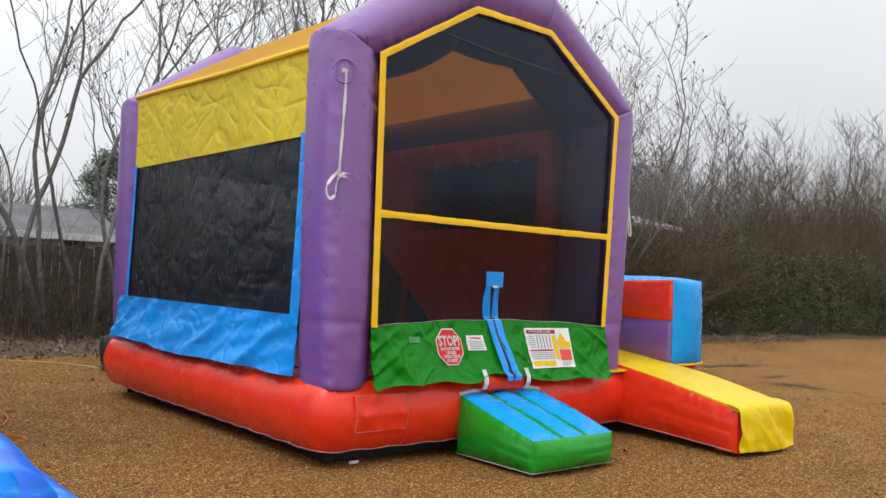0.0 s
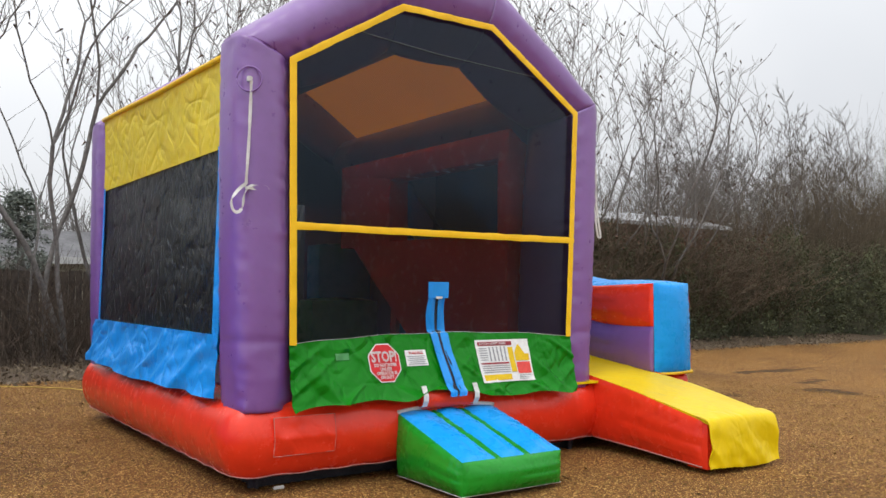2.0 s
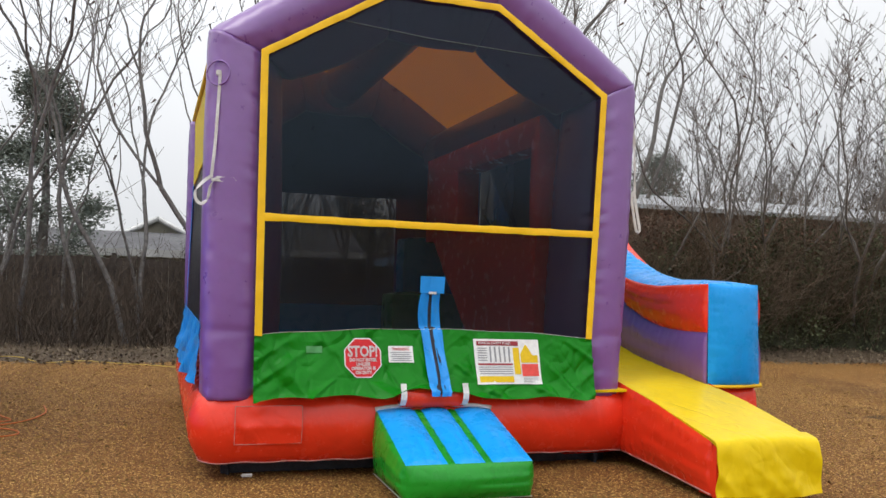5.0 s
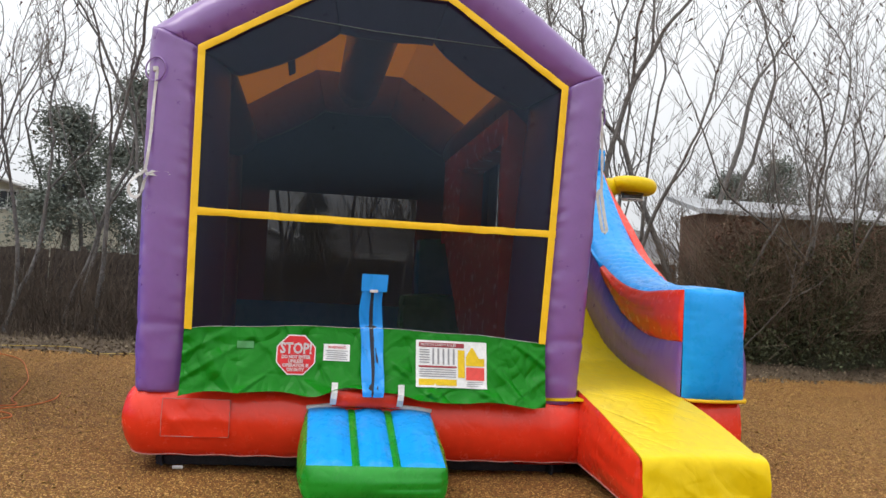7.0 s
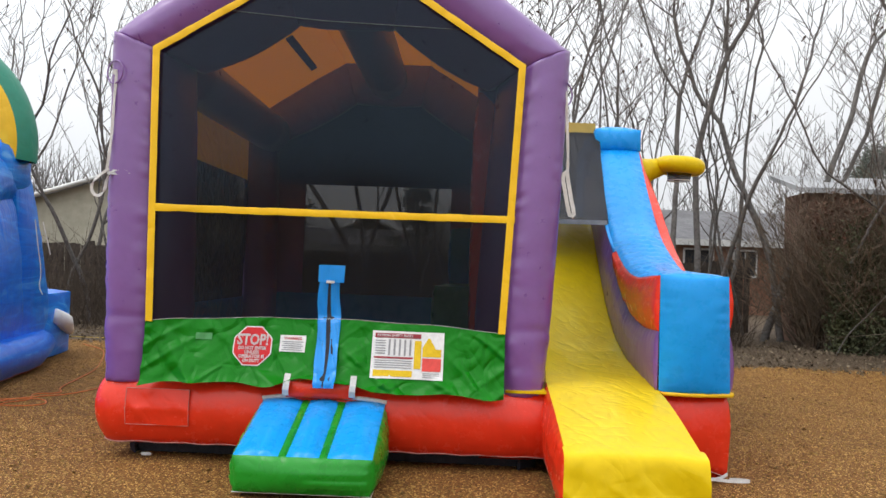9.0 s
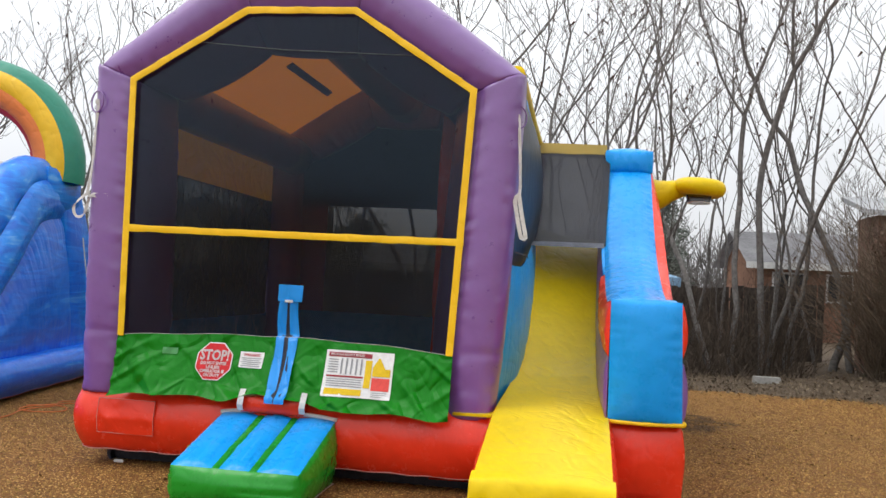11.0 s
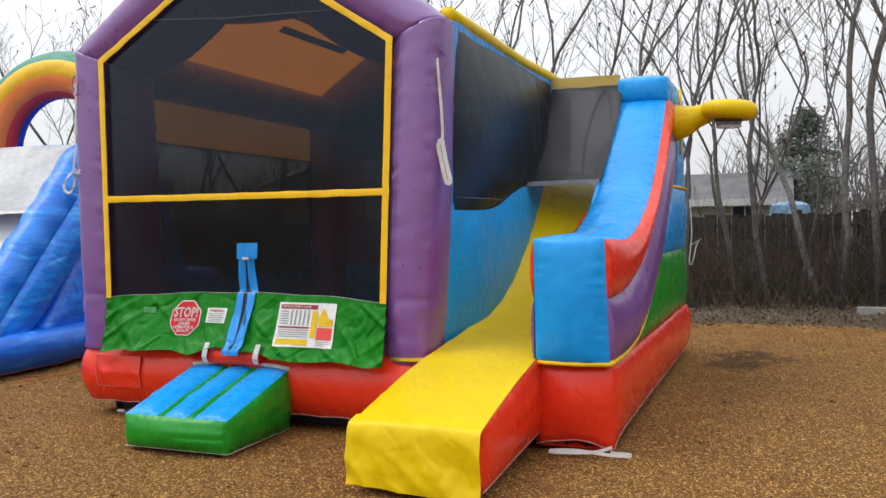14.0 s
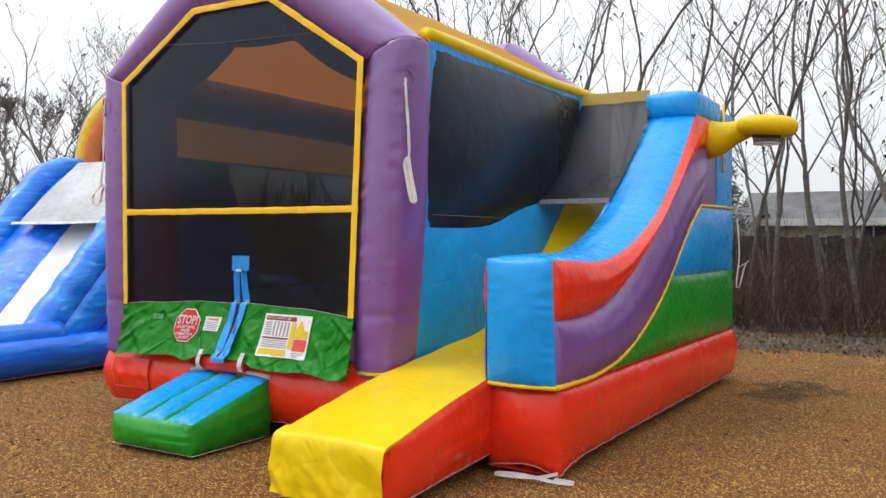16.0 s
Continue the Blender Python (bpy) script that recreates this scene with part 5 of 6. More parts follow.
def ground_z(x, y):
    x, y = np.asarray(x, float), np.asarray(y, float)
    e = edge_y(x)
    rise = 0.14 * ease(-3.0, 1.0, y - e) + 0.16 * ease(6, 8.5, x) * ease(-0.3, 1.6, y - e)
    near = ease(60, 20, np.hypot(x - 2, y))
    return rise * 1.0 + near * (0.012 * np.sin(x * 1.9 + 0.7 * y) * np.sin(y * 1.3 - 0.4 * x) + 0.006 * np.sin(5 * x + 3 * y)) - 0.012


def build_ground():
    m, nt, bs, out = nodes_of("gravel_and_litter")
    tc = nt.nodes.new("ShaderNodeTexCoord")
    def vor(scale):
        v = nt.nodes.new("ShaderNodeTexVoronoi")
        v.inputs["Scale"].default_value = scale
        nt.links.new(tc.outputs["Object"], v.inputs["Vector"])
        return v
    stone, grit = vor(125), noise_node(nt, 60, 5, 0.75)
    patch, wet = noise_node(nt, 0.8, 5, 0.6), noise_node(nt, 0.33, 4, 0.55, 0.8)
    hue = nt.nodes.new("ShaderNodeSeparateColor")
    nt.links.new(stone.outputs["Color"], hue.inputs["Color"])
    c = mixed(nt, hue.outputs[0], (0.086, 0.036, 0.009), (0.345, 0.165, 0.042), 0.0, 0.8)
    fleck = vor(95)
    fl = nt.nodes.new("ShaderNodeSeparateColor")
    nt.links.new(fleck.outputs["Color"], fl.inputs["Color"])
    pale = nt.nodes.new("ShaderNodeMix")
    pale.data_type = "RGBA"
    pick = nt.nodes.new("ShaderNodeMath")
    pick.operation = "GREATER_THAN"
    pick.inputs[1].default_value = 0.86
    nt.links.new(fl.outputs[1], pick.inputs[0])
    nt.links.new(pick.outputs[0], pale.inputs[0])
    nt.links.new(c, pale.inputs[6])
    pale.inputs[7].default_value = (0.78, 0.50, 0.17, 1)
    c = pale.outputs[2]
    c = multiply(nt, c, mixed(nt, grit.outputs["Fac"], (0.52, 0.46, 0.40), (1.1, 1.08, 1.02), 0.32, 0.68))
    c = multiply(nt, c, mixed(nt, patch.outputs["Fac"], (0.84, 0.82, 0.80), (1.04, 1.02, 1.0), 0.3, 0.7))
    dampness = nt.nodes.new("ShaderNodeAttribute")
    dampness.attribute_name = "damp"
    soak = nt.nodes.new("ShaderNodeMath")
    soak.operation = "MULTIPLY_ADD"
    blot = noise_node(nt, 1.6, 5, 0.65)
    nt.links.new(blot.outputs["Fac"], soak.inputs[0])
    soak.inputs[1].default_value = 1.0
    nt.links.new(dampness.outputs["Fac"], soak.inputs[2])
    c = multiply(nt, c, mixed(nt, soak.outputs[0], (1, 1, 1), (0.30, 0.30, 0.32), 0.86, 1.12))
    c = multiply(nt, c, mixed(nt, wet.outputs["Fac"], (0.74, 0.72, 0.70), (1, 1, 1), 0.30, 0.46))
    litter = mixed(nt, noise_node(nt, 22, 6, 0.8).outputs["Fac"], (0.028, 0.019, 0.011), (0.17, 0.12, 0.076), 0.3, 0.72)
    at = nt.nodes.new("ShaderNodeAttribute")
    at.attribute_name = "litter"
    fr = nt.nodes.new("ShaderNodeMath")
    fr.operation = "MULTIPLY_ADD"
    edge = noise_node(nt, 2.2, 5, 0.7)
    nt.links.new(edge.outputs["Fac"], fr.inputs[0])
    fr.inputs[1].default_value = 0.6
    nt.links.new(at.outputs["Fac"], fr.inputs[2])
    rmp = nt.nodes.new("ShaderNodeMapRange")
    rmp.inputs["From Min"].default_value, rmp.inputs["From Max"].default_value = 0.7, 0.9
    nt.links.new(fr.outputs[0], rmp.inputs["Value"])
    mx = nt.nodes.new("ShaderNodeMix")
    mx.data_type = "RGBA"
    nt.links.new(rmp.outputs[0], mx.inputs[0])
    nt.links.new(c, mx.inputs[6])
    nt.links.new(litter, mx.inputs[7])
    nt.links.new(mx.outputs[2], bs.inputs["Base Color"])
    bs.inputs["Roughness"].default_value = 0.85
    bs.inputs["Specular IOR Level"].default_value = 0.25
    bumped(nt, bs, [(patch.outputs["Fac"], 0.3, 0.05), (stone.outputs["Distance"], 0.8, 0.010), (grit.outputs["Fac"], 0.5, 0.006)])
    xs = np.r_[-2000, -600, -200, -80, np.linspace(-40, -9, 16), np.linspace(-8, 14, 111), np.linspace(15, 45, 16), 80, 200, 600, 2000]
    ys = np.r_[-2000, -600, -200, -60, np.linspace(-30, -9, 12), np.linspace(-8, 14, 111), np.linspace(15, 45, 12), 80, 200, 600, 2000]
    X, Y = np.meshgrid(xs, ys, indexing="ij")
    Z = ground_z(X, Y)
    ob = link("ground", np.stack([X, Y, Z], -1).reshape(-1, 3), grid_faces(len(xs), len(ys)), m)
    for p in ob.data.polygons[:1]:
        if p.normal.z < 0:
            ob.data.flip_normals()
    a = ob.data.attributes.new("litter", "FLOAT", "POINT")
    a.data.foreach_set("value", ease(-0.5, 0.5, Y - edge_y(X)).reshape(-1).astype(np.float32))
    damp = np.zeros_like(X)
    for cx, cy, rx, ry in ((11.2, 3.8, 1.5, 0.5), (8.9, 1.4, 0.5, 0.7), (10.2, 2.4, 0.8, 0.3), (5.0, 4.6, 0.7, 1.2), (7.4, 1.9, 0.5, 0.25)):
        damp = np.maximum(damp, np.exp(-((X - cx) / rx) ** 2 - ((Y - cy) / ry) ** 2))
    d = ob.data.attributes.new("damp", "FLOAT", "POINT")
    d.data.foreach_set("value", (0.55 * damp).reshape(-1).astype(np.float32))
    return tagged(ob, "brown wood chip and pea gravel yard with leaf litter edge", "ground", kind="structure")


build_ground()

# ---------------------------------------------------------------- fence
FENCE_WOOD = rough_stuff("weathered_fence_wood", (0.035, 0.028, 0.024), (0.11, 0.09, 0.075), 9, 0.9, 0.5, 0.01)
def build_fence():
    fence = thing("fence", "weathered dark brown wooden board fence behind the trees", "fence", kind="structure")
    rng = random.Random(5)
    bm = box_bm((-0.066, -0.009, 0), (0.066, 0.009, 1.0), 0.003)
    me = bpy.data.meshes.new("board")
    bm.to_mesh(me)
    bm.free()
    me.materials.append(FENCE_WOOD)
    x = -16.0
    while x < 8.4:
        y = 12.95 - 0.075 * x
        b = new("board", me)
        b.parent = fence
        h = 1.56 + rng.uniform(-0.03, 0.03)
        b.matrix_world = Matrix.Translation((x, y + rng.uniform(-0.006, 0.006), float(ground_z(x, y)) + 0.02)) @ Euler((0, radians(rng.uniform(-0.6, 0.6)), 0)).to_matrix().to_4x4() @ Matrix.Diagonal((rng.uniform(0.94, 1.0), 1, h, 1))
        x += 0.130 if rng.random() > 0.03 else 0.137
    for z in (0.35, 0.9, 1.35):
        tube("rail", [(-16, 12.95 + 1.2 + 0.035, 0.14 + z), (8.4, 12.95 - 0.63 + 0.035, 0.14 + z)], 0.035, FENCE_WOOD, fence, "", 4)
    x = -16.0
    while x < 8.4:
        y = 12.95 - 0.075 * x
        box("post", (x, y + 0.06, 0.1), (x + 0.09, y + 0.15, 1.8), FENCE_WOOD, fence)
        x += 2.4
build_fence()

# ---------------------------------------------------------------- trees
BARK = rough_stuff("grey_brown_bark", (0.105, 0.098, 0.093), (0.24, 0.225, 0.212), 14, 0.95, 0.6, 0.01)
TWIG = rough_stuff("dark_twigs", (0.12, 0.108, 0.100), (0.25, 0.228, 0.21), 5, 0.95, 0.2, 0.01)
POD = rough_stuff("dry_seed_heads", (0.05, 0.03, 0.02), (0.12, 0.07, 0.045), 20, 0.95, 0.2, 0.01)


class Sticks:
    """Collects many thin tapered tubes into one mesh."""

    def __init__(self):
        self.v, self.f = [], []

    def add(self, line, r0, r1, sides):
        P = np.array(line, float)
        n, base = len(P), len(self.v)
        t = P[-1] - P[0]
        t /= np.linalg.norm(t) + 1e-9
        ref = np.array([1.0, 0, 0]) if abs(t[0]) < 0.8 else np.array([0, 1.0, 0])
        x = np.cross(t, ref)
        x /= np.linalg.norm(x)
        y = np.cross(t, x)
        ang = np.arange(sides) * 2 * math.pi / sides
        ringv = np.cos(ang)[:, None] * x + np.sin(ang)[:, None] * y
        for i in range(n):
            r = r0 + (r1 - r0) * i / (n - 1)
            self.v.extend((P[i] + r * ringv).tolist())
        self.f.extend(grid_faces(n, sides, True, base))

    def make(self, name, material, parent=None, label=""):
        return link(name, self.v, self.f, material, parent, label)


def bent(p, d, length, n, rng, wander, lift):
    """A crooked line from p along d."""
    pts, d = [np.array(p, float)], np.array(d, float)
    for _ in range(n):
        d = d + np.array([rng.gauss(0, wander), rng.gauss(0, wander), rng.gauss(0, wander * 0.5) + lift])
        d /= np.linalg.norm(d)
        pts.append(pts[-1] + d * length / n)
    return pts, d


def bare_tree(x, y, height, radius, seed, lean=(0.0, 0.0), spread=0.55, stems=1, twiggy=1.0, fork=0.35, fine=1.0, label="bare grey-brown tree with upright forked limbs", z=None, bow=0.0, pods=0.25):
    """Crooked trunks that fork into limbs curving back upright, with sparse twigs and dry seed heads."""
    rng = random.Random(seed)
    zz = float(ground_z(x, y)) - 0.05 if z is None else z
    root = thing("tree", label, "tree", (x, y, zz), group="bare trees behind the yard")
    big, small, heads = Sticks(), Sticks(), Sticks()

    def limb(p, d, length, n, wander, up, bend=0.0):
        pts, d = [np.array(p, float)], np.array(d, float)
        for i in range(n):
            d = d + np.array([rng.gauss(0, wander) + bend * (1 if i < n / 2 else -1), rng.gauss(0, wander), up])
            d /= np.linalg.norm(d)
            pts.append(pts[-1] + d * length / n)
        return pts, d

    def put(pts, r0, r1):
        (big if r0 > 0.016 else small).add(pts, r0, r1, 7 if r0 > 0.04 else 5 if r0 > 0.016 else 3)

    def seed_head(p):
        d = np.array([rng.gauss(0, 0.4), rng.gauss(0, 0.4), -0.6])
        heads.add([p, p + d * 0.05, p + d * 0.13], 0.022 * fine, 0.008, 4)

    def twig(p, e, length):
        side = np.array([rng.gauss(0, 1), rng.gauss(0, 1), rng.uniform(0.0, 0.7)])
        side = e * 0.5 + side / np.linalg.norm(side) * 0.9
        tw, e2 = limb(p, side / np.linalg.norm(side), length, 4, 0.13, 0.10)
        put(tw, 0.0065 * fine, 0.003 * fine)
        if rng.random() < 0.6:
            f2 = e2 + np.array([rng.gauss(0, 0.5), rng.gauss(0, 0.5), 0.2])
            t2, _ = limb(tw[rng.randint(1, 3)], f2 / np.linalg.norm(f2), length * 0.55, 3, 0.13, 0.08)
            put(t2, 0.0055 * fine, 0.003 * fine)
        if rng.random() < pods * 0.5:
            seed_head(tw[-1])

    def grow(p, d, r, left, depth):
        if depth >= 7 or left < 0.25 or r < 0.005:
            return
        trunk = depth == 0
        length = height * fork * rng.uniform(0.85, 1.15) if trunk else left * rng.uniform(0.34, 0.58)
        n = 12 if trunk else 8 if depth < 3 else 6
        pts, e = limb(p, d, length, n, 0.075 if trunk else 0.125 + 0.015 * depth, 0.0 if trunk else 0.075, bow / n * 2 if trunk else 0.0)
        end = r * (0.78 if trunk else 0.70)
        put(pts, r, end)
        for _ in range(int(rng.uniform(0.5, 1.6) * twiggy * (length + 0.25 if depth else 0.5) + rng.random())):
            twig(pts[rng.randint(2, n)], e, rng.uniform(0.3, 0.9))
        if depth >= 3 and rng.random() < pods * 0.4:
            seed_head(pts[-1])
        kids = 2 if rng.random() < 0.8 else 3
        a0 = rng.uniform(0, 2 * math.pi)
        for k in range(kids):
            a, tilt = a0 + 2 * math.pi * k / kids + rng.gauss(0, 0.4), rng.uniform(0.45, 1.15) * spread * (0.55 if k == 0 else 1.2)
            nd = e + np.array([math.cos(a), 0.7 * math.sin(a), 0]) * tilt
            grow(pts[-1], nd / np.linalg.norm(nd), end * (rng.uniform(0.80, 0.95) if k == 0 else rng.uniform(0.50, 0.75)), left - length, depth + 1)

    for s in range(stems):
        a = rng.uniform(0, 2 * math.pi)
        o = 0.12 * (stems > 1)
        d = np.array([lean[0] + 0.30 * (stems > 1) * math.cos(a), lean[1] + 0.2 * (stems > 1) * math.sin(a), 1.0])
        grow((o * math.cos(a), o * math.sin(a), 0), d / np.linalg.norm(d), radius * rng.uniform(0.85, 1.1), height * rng.uniform(0.9, 1.1), 0)
    big.make("trunk", BARK, root)
    if small.v:
        small.make("crown", TWIG, root)
    if heads.v:
        tagged(heads.make("dry_foliage", POD, root), "dry brown seed heads", kind="stuff")
    return root


TREES = [
    # x, y, height, radius, seed, lean x, stems, fork, bow
    (-6.6, 10.4, 9.0, 0.060, 1, 0.05, 1, 0.30, 0.1), (-5.2, 10.9, 8.5, 0.055, 2, -0.05, 1, 0.36, -0.1), (-4.5, 10.2, 9.0, 0.060, 3, 0.10, 2, 0.3, 0.0),
    (-3.7, 11.0, 8.5, 0.055, 4, 0.0, 1, 0.28, 0.2), (-2.9, 10.5, 9.0, 0.060, 5, -0.12, 1, 0.33, 0.1), (-2.1, 10.8, 9.0, 0.060, 6, 0.10, 1, 0.40, -0.2),
    (-1.15, 10.4, 9.5, 0.072, 7, -0.18, 1, 0.42, -0.35), (-0.95, 10.6, 9.0, 0.055, 8, -0.12, 1, 0.34, 0.15), (0.60, 10.4, 9.5, 0.080, 9, -0.34, 1, 0.30, -0.1),
    (0.56, 10.2, 9.0, 0.060, 10, -0.18, 1, 0.45, 0.1), (0.36, 10.9, 9.5, 0.065, 11, 0.0, 1, 0.50, 0.25), (1.4, 10.4, 9.0, 0.055, 12, 0.04, 1, 0.35, 0.1),
    (2.0, 10.9, 9.0, 0.055, 13, -0.05, 1, 0.40, -0.2), (2.6, 10.3, 9.5, 0.060, 14, 0.06, 1, 0.36, 0.2), (3.2, 10.9, 9.5, 0.060, 15, -0.10, 1, 0.42, 0.0),
    (3.8, 10.4, 9.5, 0.060, 16, -0.16, 1, 0.30, 0.25), (4.5, 10.5, 9.0, 0.055, 17, 0.0, 1, 0.38, -0.2), (5.1, 10.2, 9.5, 0.065, 18, -0.06, 1, 0.36, 0.15),
    (5.96, 10.4, 9.5, 0.075, 19, -0.17, 1, 0.34, 0.2), (6.30, 10.4, 10.0, 0.075, 20, -0.04, 1, 0.45, 0.1), (6.84, 10.4, 10.0, 0.085, 21, -0.03, 1, 0.58, -0.1),
    (6.92, 10.5, 9.5, 0.070, 22, 0.14, 1, 0.34, 0.2), (7.30, 10.8, 9.5, 0.060, 23, 0.10, 1, 0.36, 0.3), (8.35, 10.3, 9.5, 0.085, 24, -0.12, 1, 0.42, -0.25),
    (8.05, 10.4, 9.5, 0.095, 25, 0.12, 1, 0.33, 0.0), (8.6, 8.75, 7.0, 0.045, 26, 0.0, 1, 0.35, 0.1), (9.7, 8.7, 8.5, 0.060, 27, 0.0, 2, 0.30, 0.0),
    (10.5, 8.7, 8.5, 0.055, 28, 0.03, 2, 0.32, 0.1), (12.1, 8.6, 8.0, 0.060, 29, 0.0, 3, 0.26, 0.0), (13.1, 8.5, 8.0, 0.060, 30, 0.10, 3, 0.24, 0.0),
    (14.2, 8.6, 7.5, 0.055, 31, 0.18, 3, 0.22, 0.0), (15.4, 8.7, 6.0, 0.045, 32, 0.25, 3, 0.22, 0.0), (11.3, 9.0, 8.0, 0.050, 33, -0.05, 2, 0.3, 0.0),
]
for x, y, h, r, seed, lean, stems, fork, bow in TREES:
    brushy = 4.6 if x > 9 else 2.6
    bare_tree(x, y, h, r * (0.66 if x > 9 else 0.78), seed, (lean, 0.0), 0.55, stems, brushy, fork, 1.0, bow=bow)
bare_tree(8.45, 8.15, 3.0, 0.017, 41, (0.45, -0.05), 0.6, 1, 1.5, 0.45, 1.0, "thin bare sapling arching out of the hedge", bow=0.4, pods=0.0)
# trees further off to the west and behind the fence
for k in range(9):
    rng = random.Random(70 + k)
    bare_tree(-19 + 1.7 * k + rng.uniform(-0.6, 0.6), 11.5 + 0.9 * (k % 4) + (6.0 if k > 5 else 0), rng.uniform(7.5, 9.5), 0.065, 170 + k, (0, 0), 0.55, 1, 2.4, 0.28, 1.0, "bare spreading tree beyond the fence")
for k in range(15):
    rng = random.Random(400 + k)
    x = -9.5 + 1.2 * k + rng.uniform(-0.3, 0.3)
    bare_tree(x, rng.uniform(11.0, 12.3), rng.uniform(6.5, 9.0), rng.uniform(0.025, 0.045), 430 + k, (rng.gauss(0, 0.08), 0), 0.42, 1, 1.6, rng.uniform(0.25, 0.45), 1.0, "slender bare grey tree in the undergrowth")
for k in range(9):
    rng = random.Random(800 + k)
    bare_tree(3.2 + 0.62 * k + rng.uniform(-0.2, 0.2), rng.uniform(10.9, 12.2), rng.uniform(7.5, 9.5), 0.034, 820 + k, (rng.gauss(0, 0.07), 0), 0.6, 1, 3.6, rng.uniform(0.22, 0.4), 1.0, "slender bare grey tree in the undergrowth")
for k in range(8):
    rng = random.Random(700 + k)
    bare_tree(9.6 + 1.15 * k, 12.4 + rng.uniform(0, 2.0), rng.uniform(5.0, 6.5), 0.04, 720 + k, (0, 0), 0.8, 2, 4.5, 0.22, 1.1, "bare bushy tree behind the long building", pods=0.05)
for k in range(8):
    rng = random.Random(90 + k)
    x = 17.5 + 1.9 * k
    bare_tree(x, 10.5 + rng.uniform(-0.5, 3.0), (4.6 + 0.24 * (x - 17.5)) * rng.uniform(0.9, 1.15), 0.05, 190 + k, (0, 0), 0.8, 2, 4.5, 0.20, 1.5, "bare bushy tree above the thicket", pods=0.0)
    bare_tree(x + 1.0, 15.5 + rng.uniform(-1, 3.0), (5.4 + 0.26 * (x - 17.5)) * rng.uniform(0.9, 1.15), 0.06, 290 + k, (0, 0), 0.85, 2, 4.0, 0.20, 2.0, "bare hazy tree beyond the thicket", pods=0.0)


# ---------------------------------------------------------------- brush, hedge and leaves
def brush(name, label, spots, material, rng, lean=0.35, twigs=3, wander=0.16, up=0.1):
    st = Sticks()
    for x, y, h in spots:
        z = float(ground_z(x, y)) - 0.03
        d = np.array([rng.gauss(0, lean), rng.gauss(0, lean), 1.0])
        pts, e = bent((x, y, z), d / np.linalg.norm(d), h, 3, rng, wander, 0.0)
        st.add(pts, 0.004 + 0.004 * h, 0.002, 3)
        for _ in range(twigs if h > 1 else 1):
            i = rng.randint(1, 3)
            t, _e = bent(pts[i], e + np.array([rng.gauss(0, 0.7), rng.gauss(0, 0.7), rng.gauss(up, 0.3)]), h * rng.uniform(0.25, 0.5), 2, rng, 0.15, 0.03)
            st.add(t, 0.0045, 0.002, 3)
    return tagged(st.make(name, material), label, "brush", kind="stuff")


rng = random.Random(33)
spots = [(rng.uniform(-9, 7.5), rng.uniform(9.3, 12.2), rng.uniform(0.3, 1.7)) for _ in range(3600)]
BRUSH = rough_stuff("brown_brush_stems", (0.055, 0.042, 0.032), (0.14, 0.108, 0.082), 5, 0.95, 0.2, 0.01)
brush("underbrush", "tangled bare brown underbrush in front of the fence", spots, BRUSH, rng, 0.5)
def hedge_front(x):
    return 8.30 - 0.06 * max(0, x - 8.0) + 0.2 * math.sin(x * 1.7) + 0.15 * math.sin(x * 4.1)


def hedge_top(x):
    return 2.35 + 0.18 * math.sin(x * 1.1 + 1) + 0.15 * math.sin(x * 2.9) - max(0.0, 9.3 - x) * 0.6


THICKET = rough_stuff("brown_thicket_twigs", (0.10, 0.080, 0.055), (0.235, 0.190, 0.130), 4, 0.95, 0.2, 0.01, 6, 0.4)
RUSSET = rough_stuff("russet_vine_stems", (0.115, 0.085, 0.062), (0.27, 0.21, 0.15), 3, 0.95, 0.2, 0.01, 6, 0.4)
spots = []
for _ in range(3800):
    x = 8.3 + 9.5 * rng.random()
    front = hedge_front(x) + 0.35
    spots.append((x, rng.uniform(front, 9.6), rng.uniform(1.7, 3.05) * (0.86 + 0.14 * math.sin(x * 2.1 + 0.6))))
brush("vine_thicket", "tangled russet brown vines and stems behind the hedge", spots, RUSSET, rng, 0.30, 5, 0.30, 0.15)
spots = []
for _ in range(6500):
    x = 16.5 + 24 * rng.random() ** 1.1
    front = hedge_front(x) + 0.9
    spots.append((x, rng.uniform(front, 14.0), rng.uniform(0.35, 1.0) * (3.4 + 0.22 * min(14, x - 15)) * (0.8 + 0.2 * math.sin(x * 0.9))))
brush("thicket", "dense brown leafless thicket", spots, THICKET, rng, 0.26, 8, 0.26, 0.35)


def leaves(name, label, places, size, material, rng, category="bush"):
    """Many small pointed leaves with a fold, at places with a spread of sizes."""
    v, f = [], []
    for p in places:
        s = size * rng.uniform(0.6, 1.4)
        a, b = rng.uniform(0, 2 * math.pi), rng.uniform(-0.9, 1.2)
        u = np.array([math.cos(a) * math.cos(b), math.sin(a) * math.cos(b), math.sin(b)])
        w = np.cross(u, (rng.gauss(0, 1), rng.gauss(0, 1), rng.gauss(0, 1)))
        w /= np.linalg.norm(w) + 1e-9
        k = len(v)
        p = np.array(p)
        v += [p, p + u * s * 0.5 + w * s * 0.32, p + u * s, p + u * s * 0.5 - w * s * 0.32 + np.cross(u, w) * s * 0.12]
        f += [(k, k + 1, k + 2), (k, k + 2, k + 3)]
    ob = link(name, v, f, material, None, "", False)
    return tagged(ob, label, category, kind="stuff")


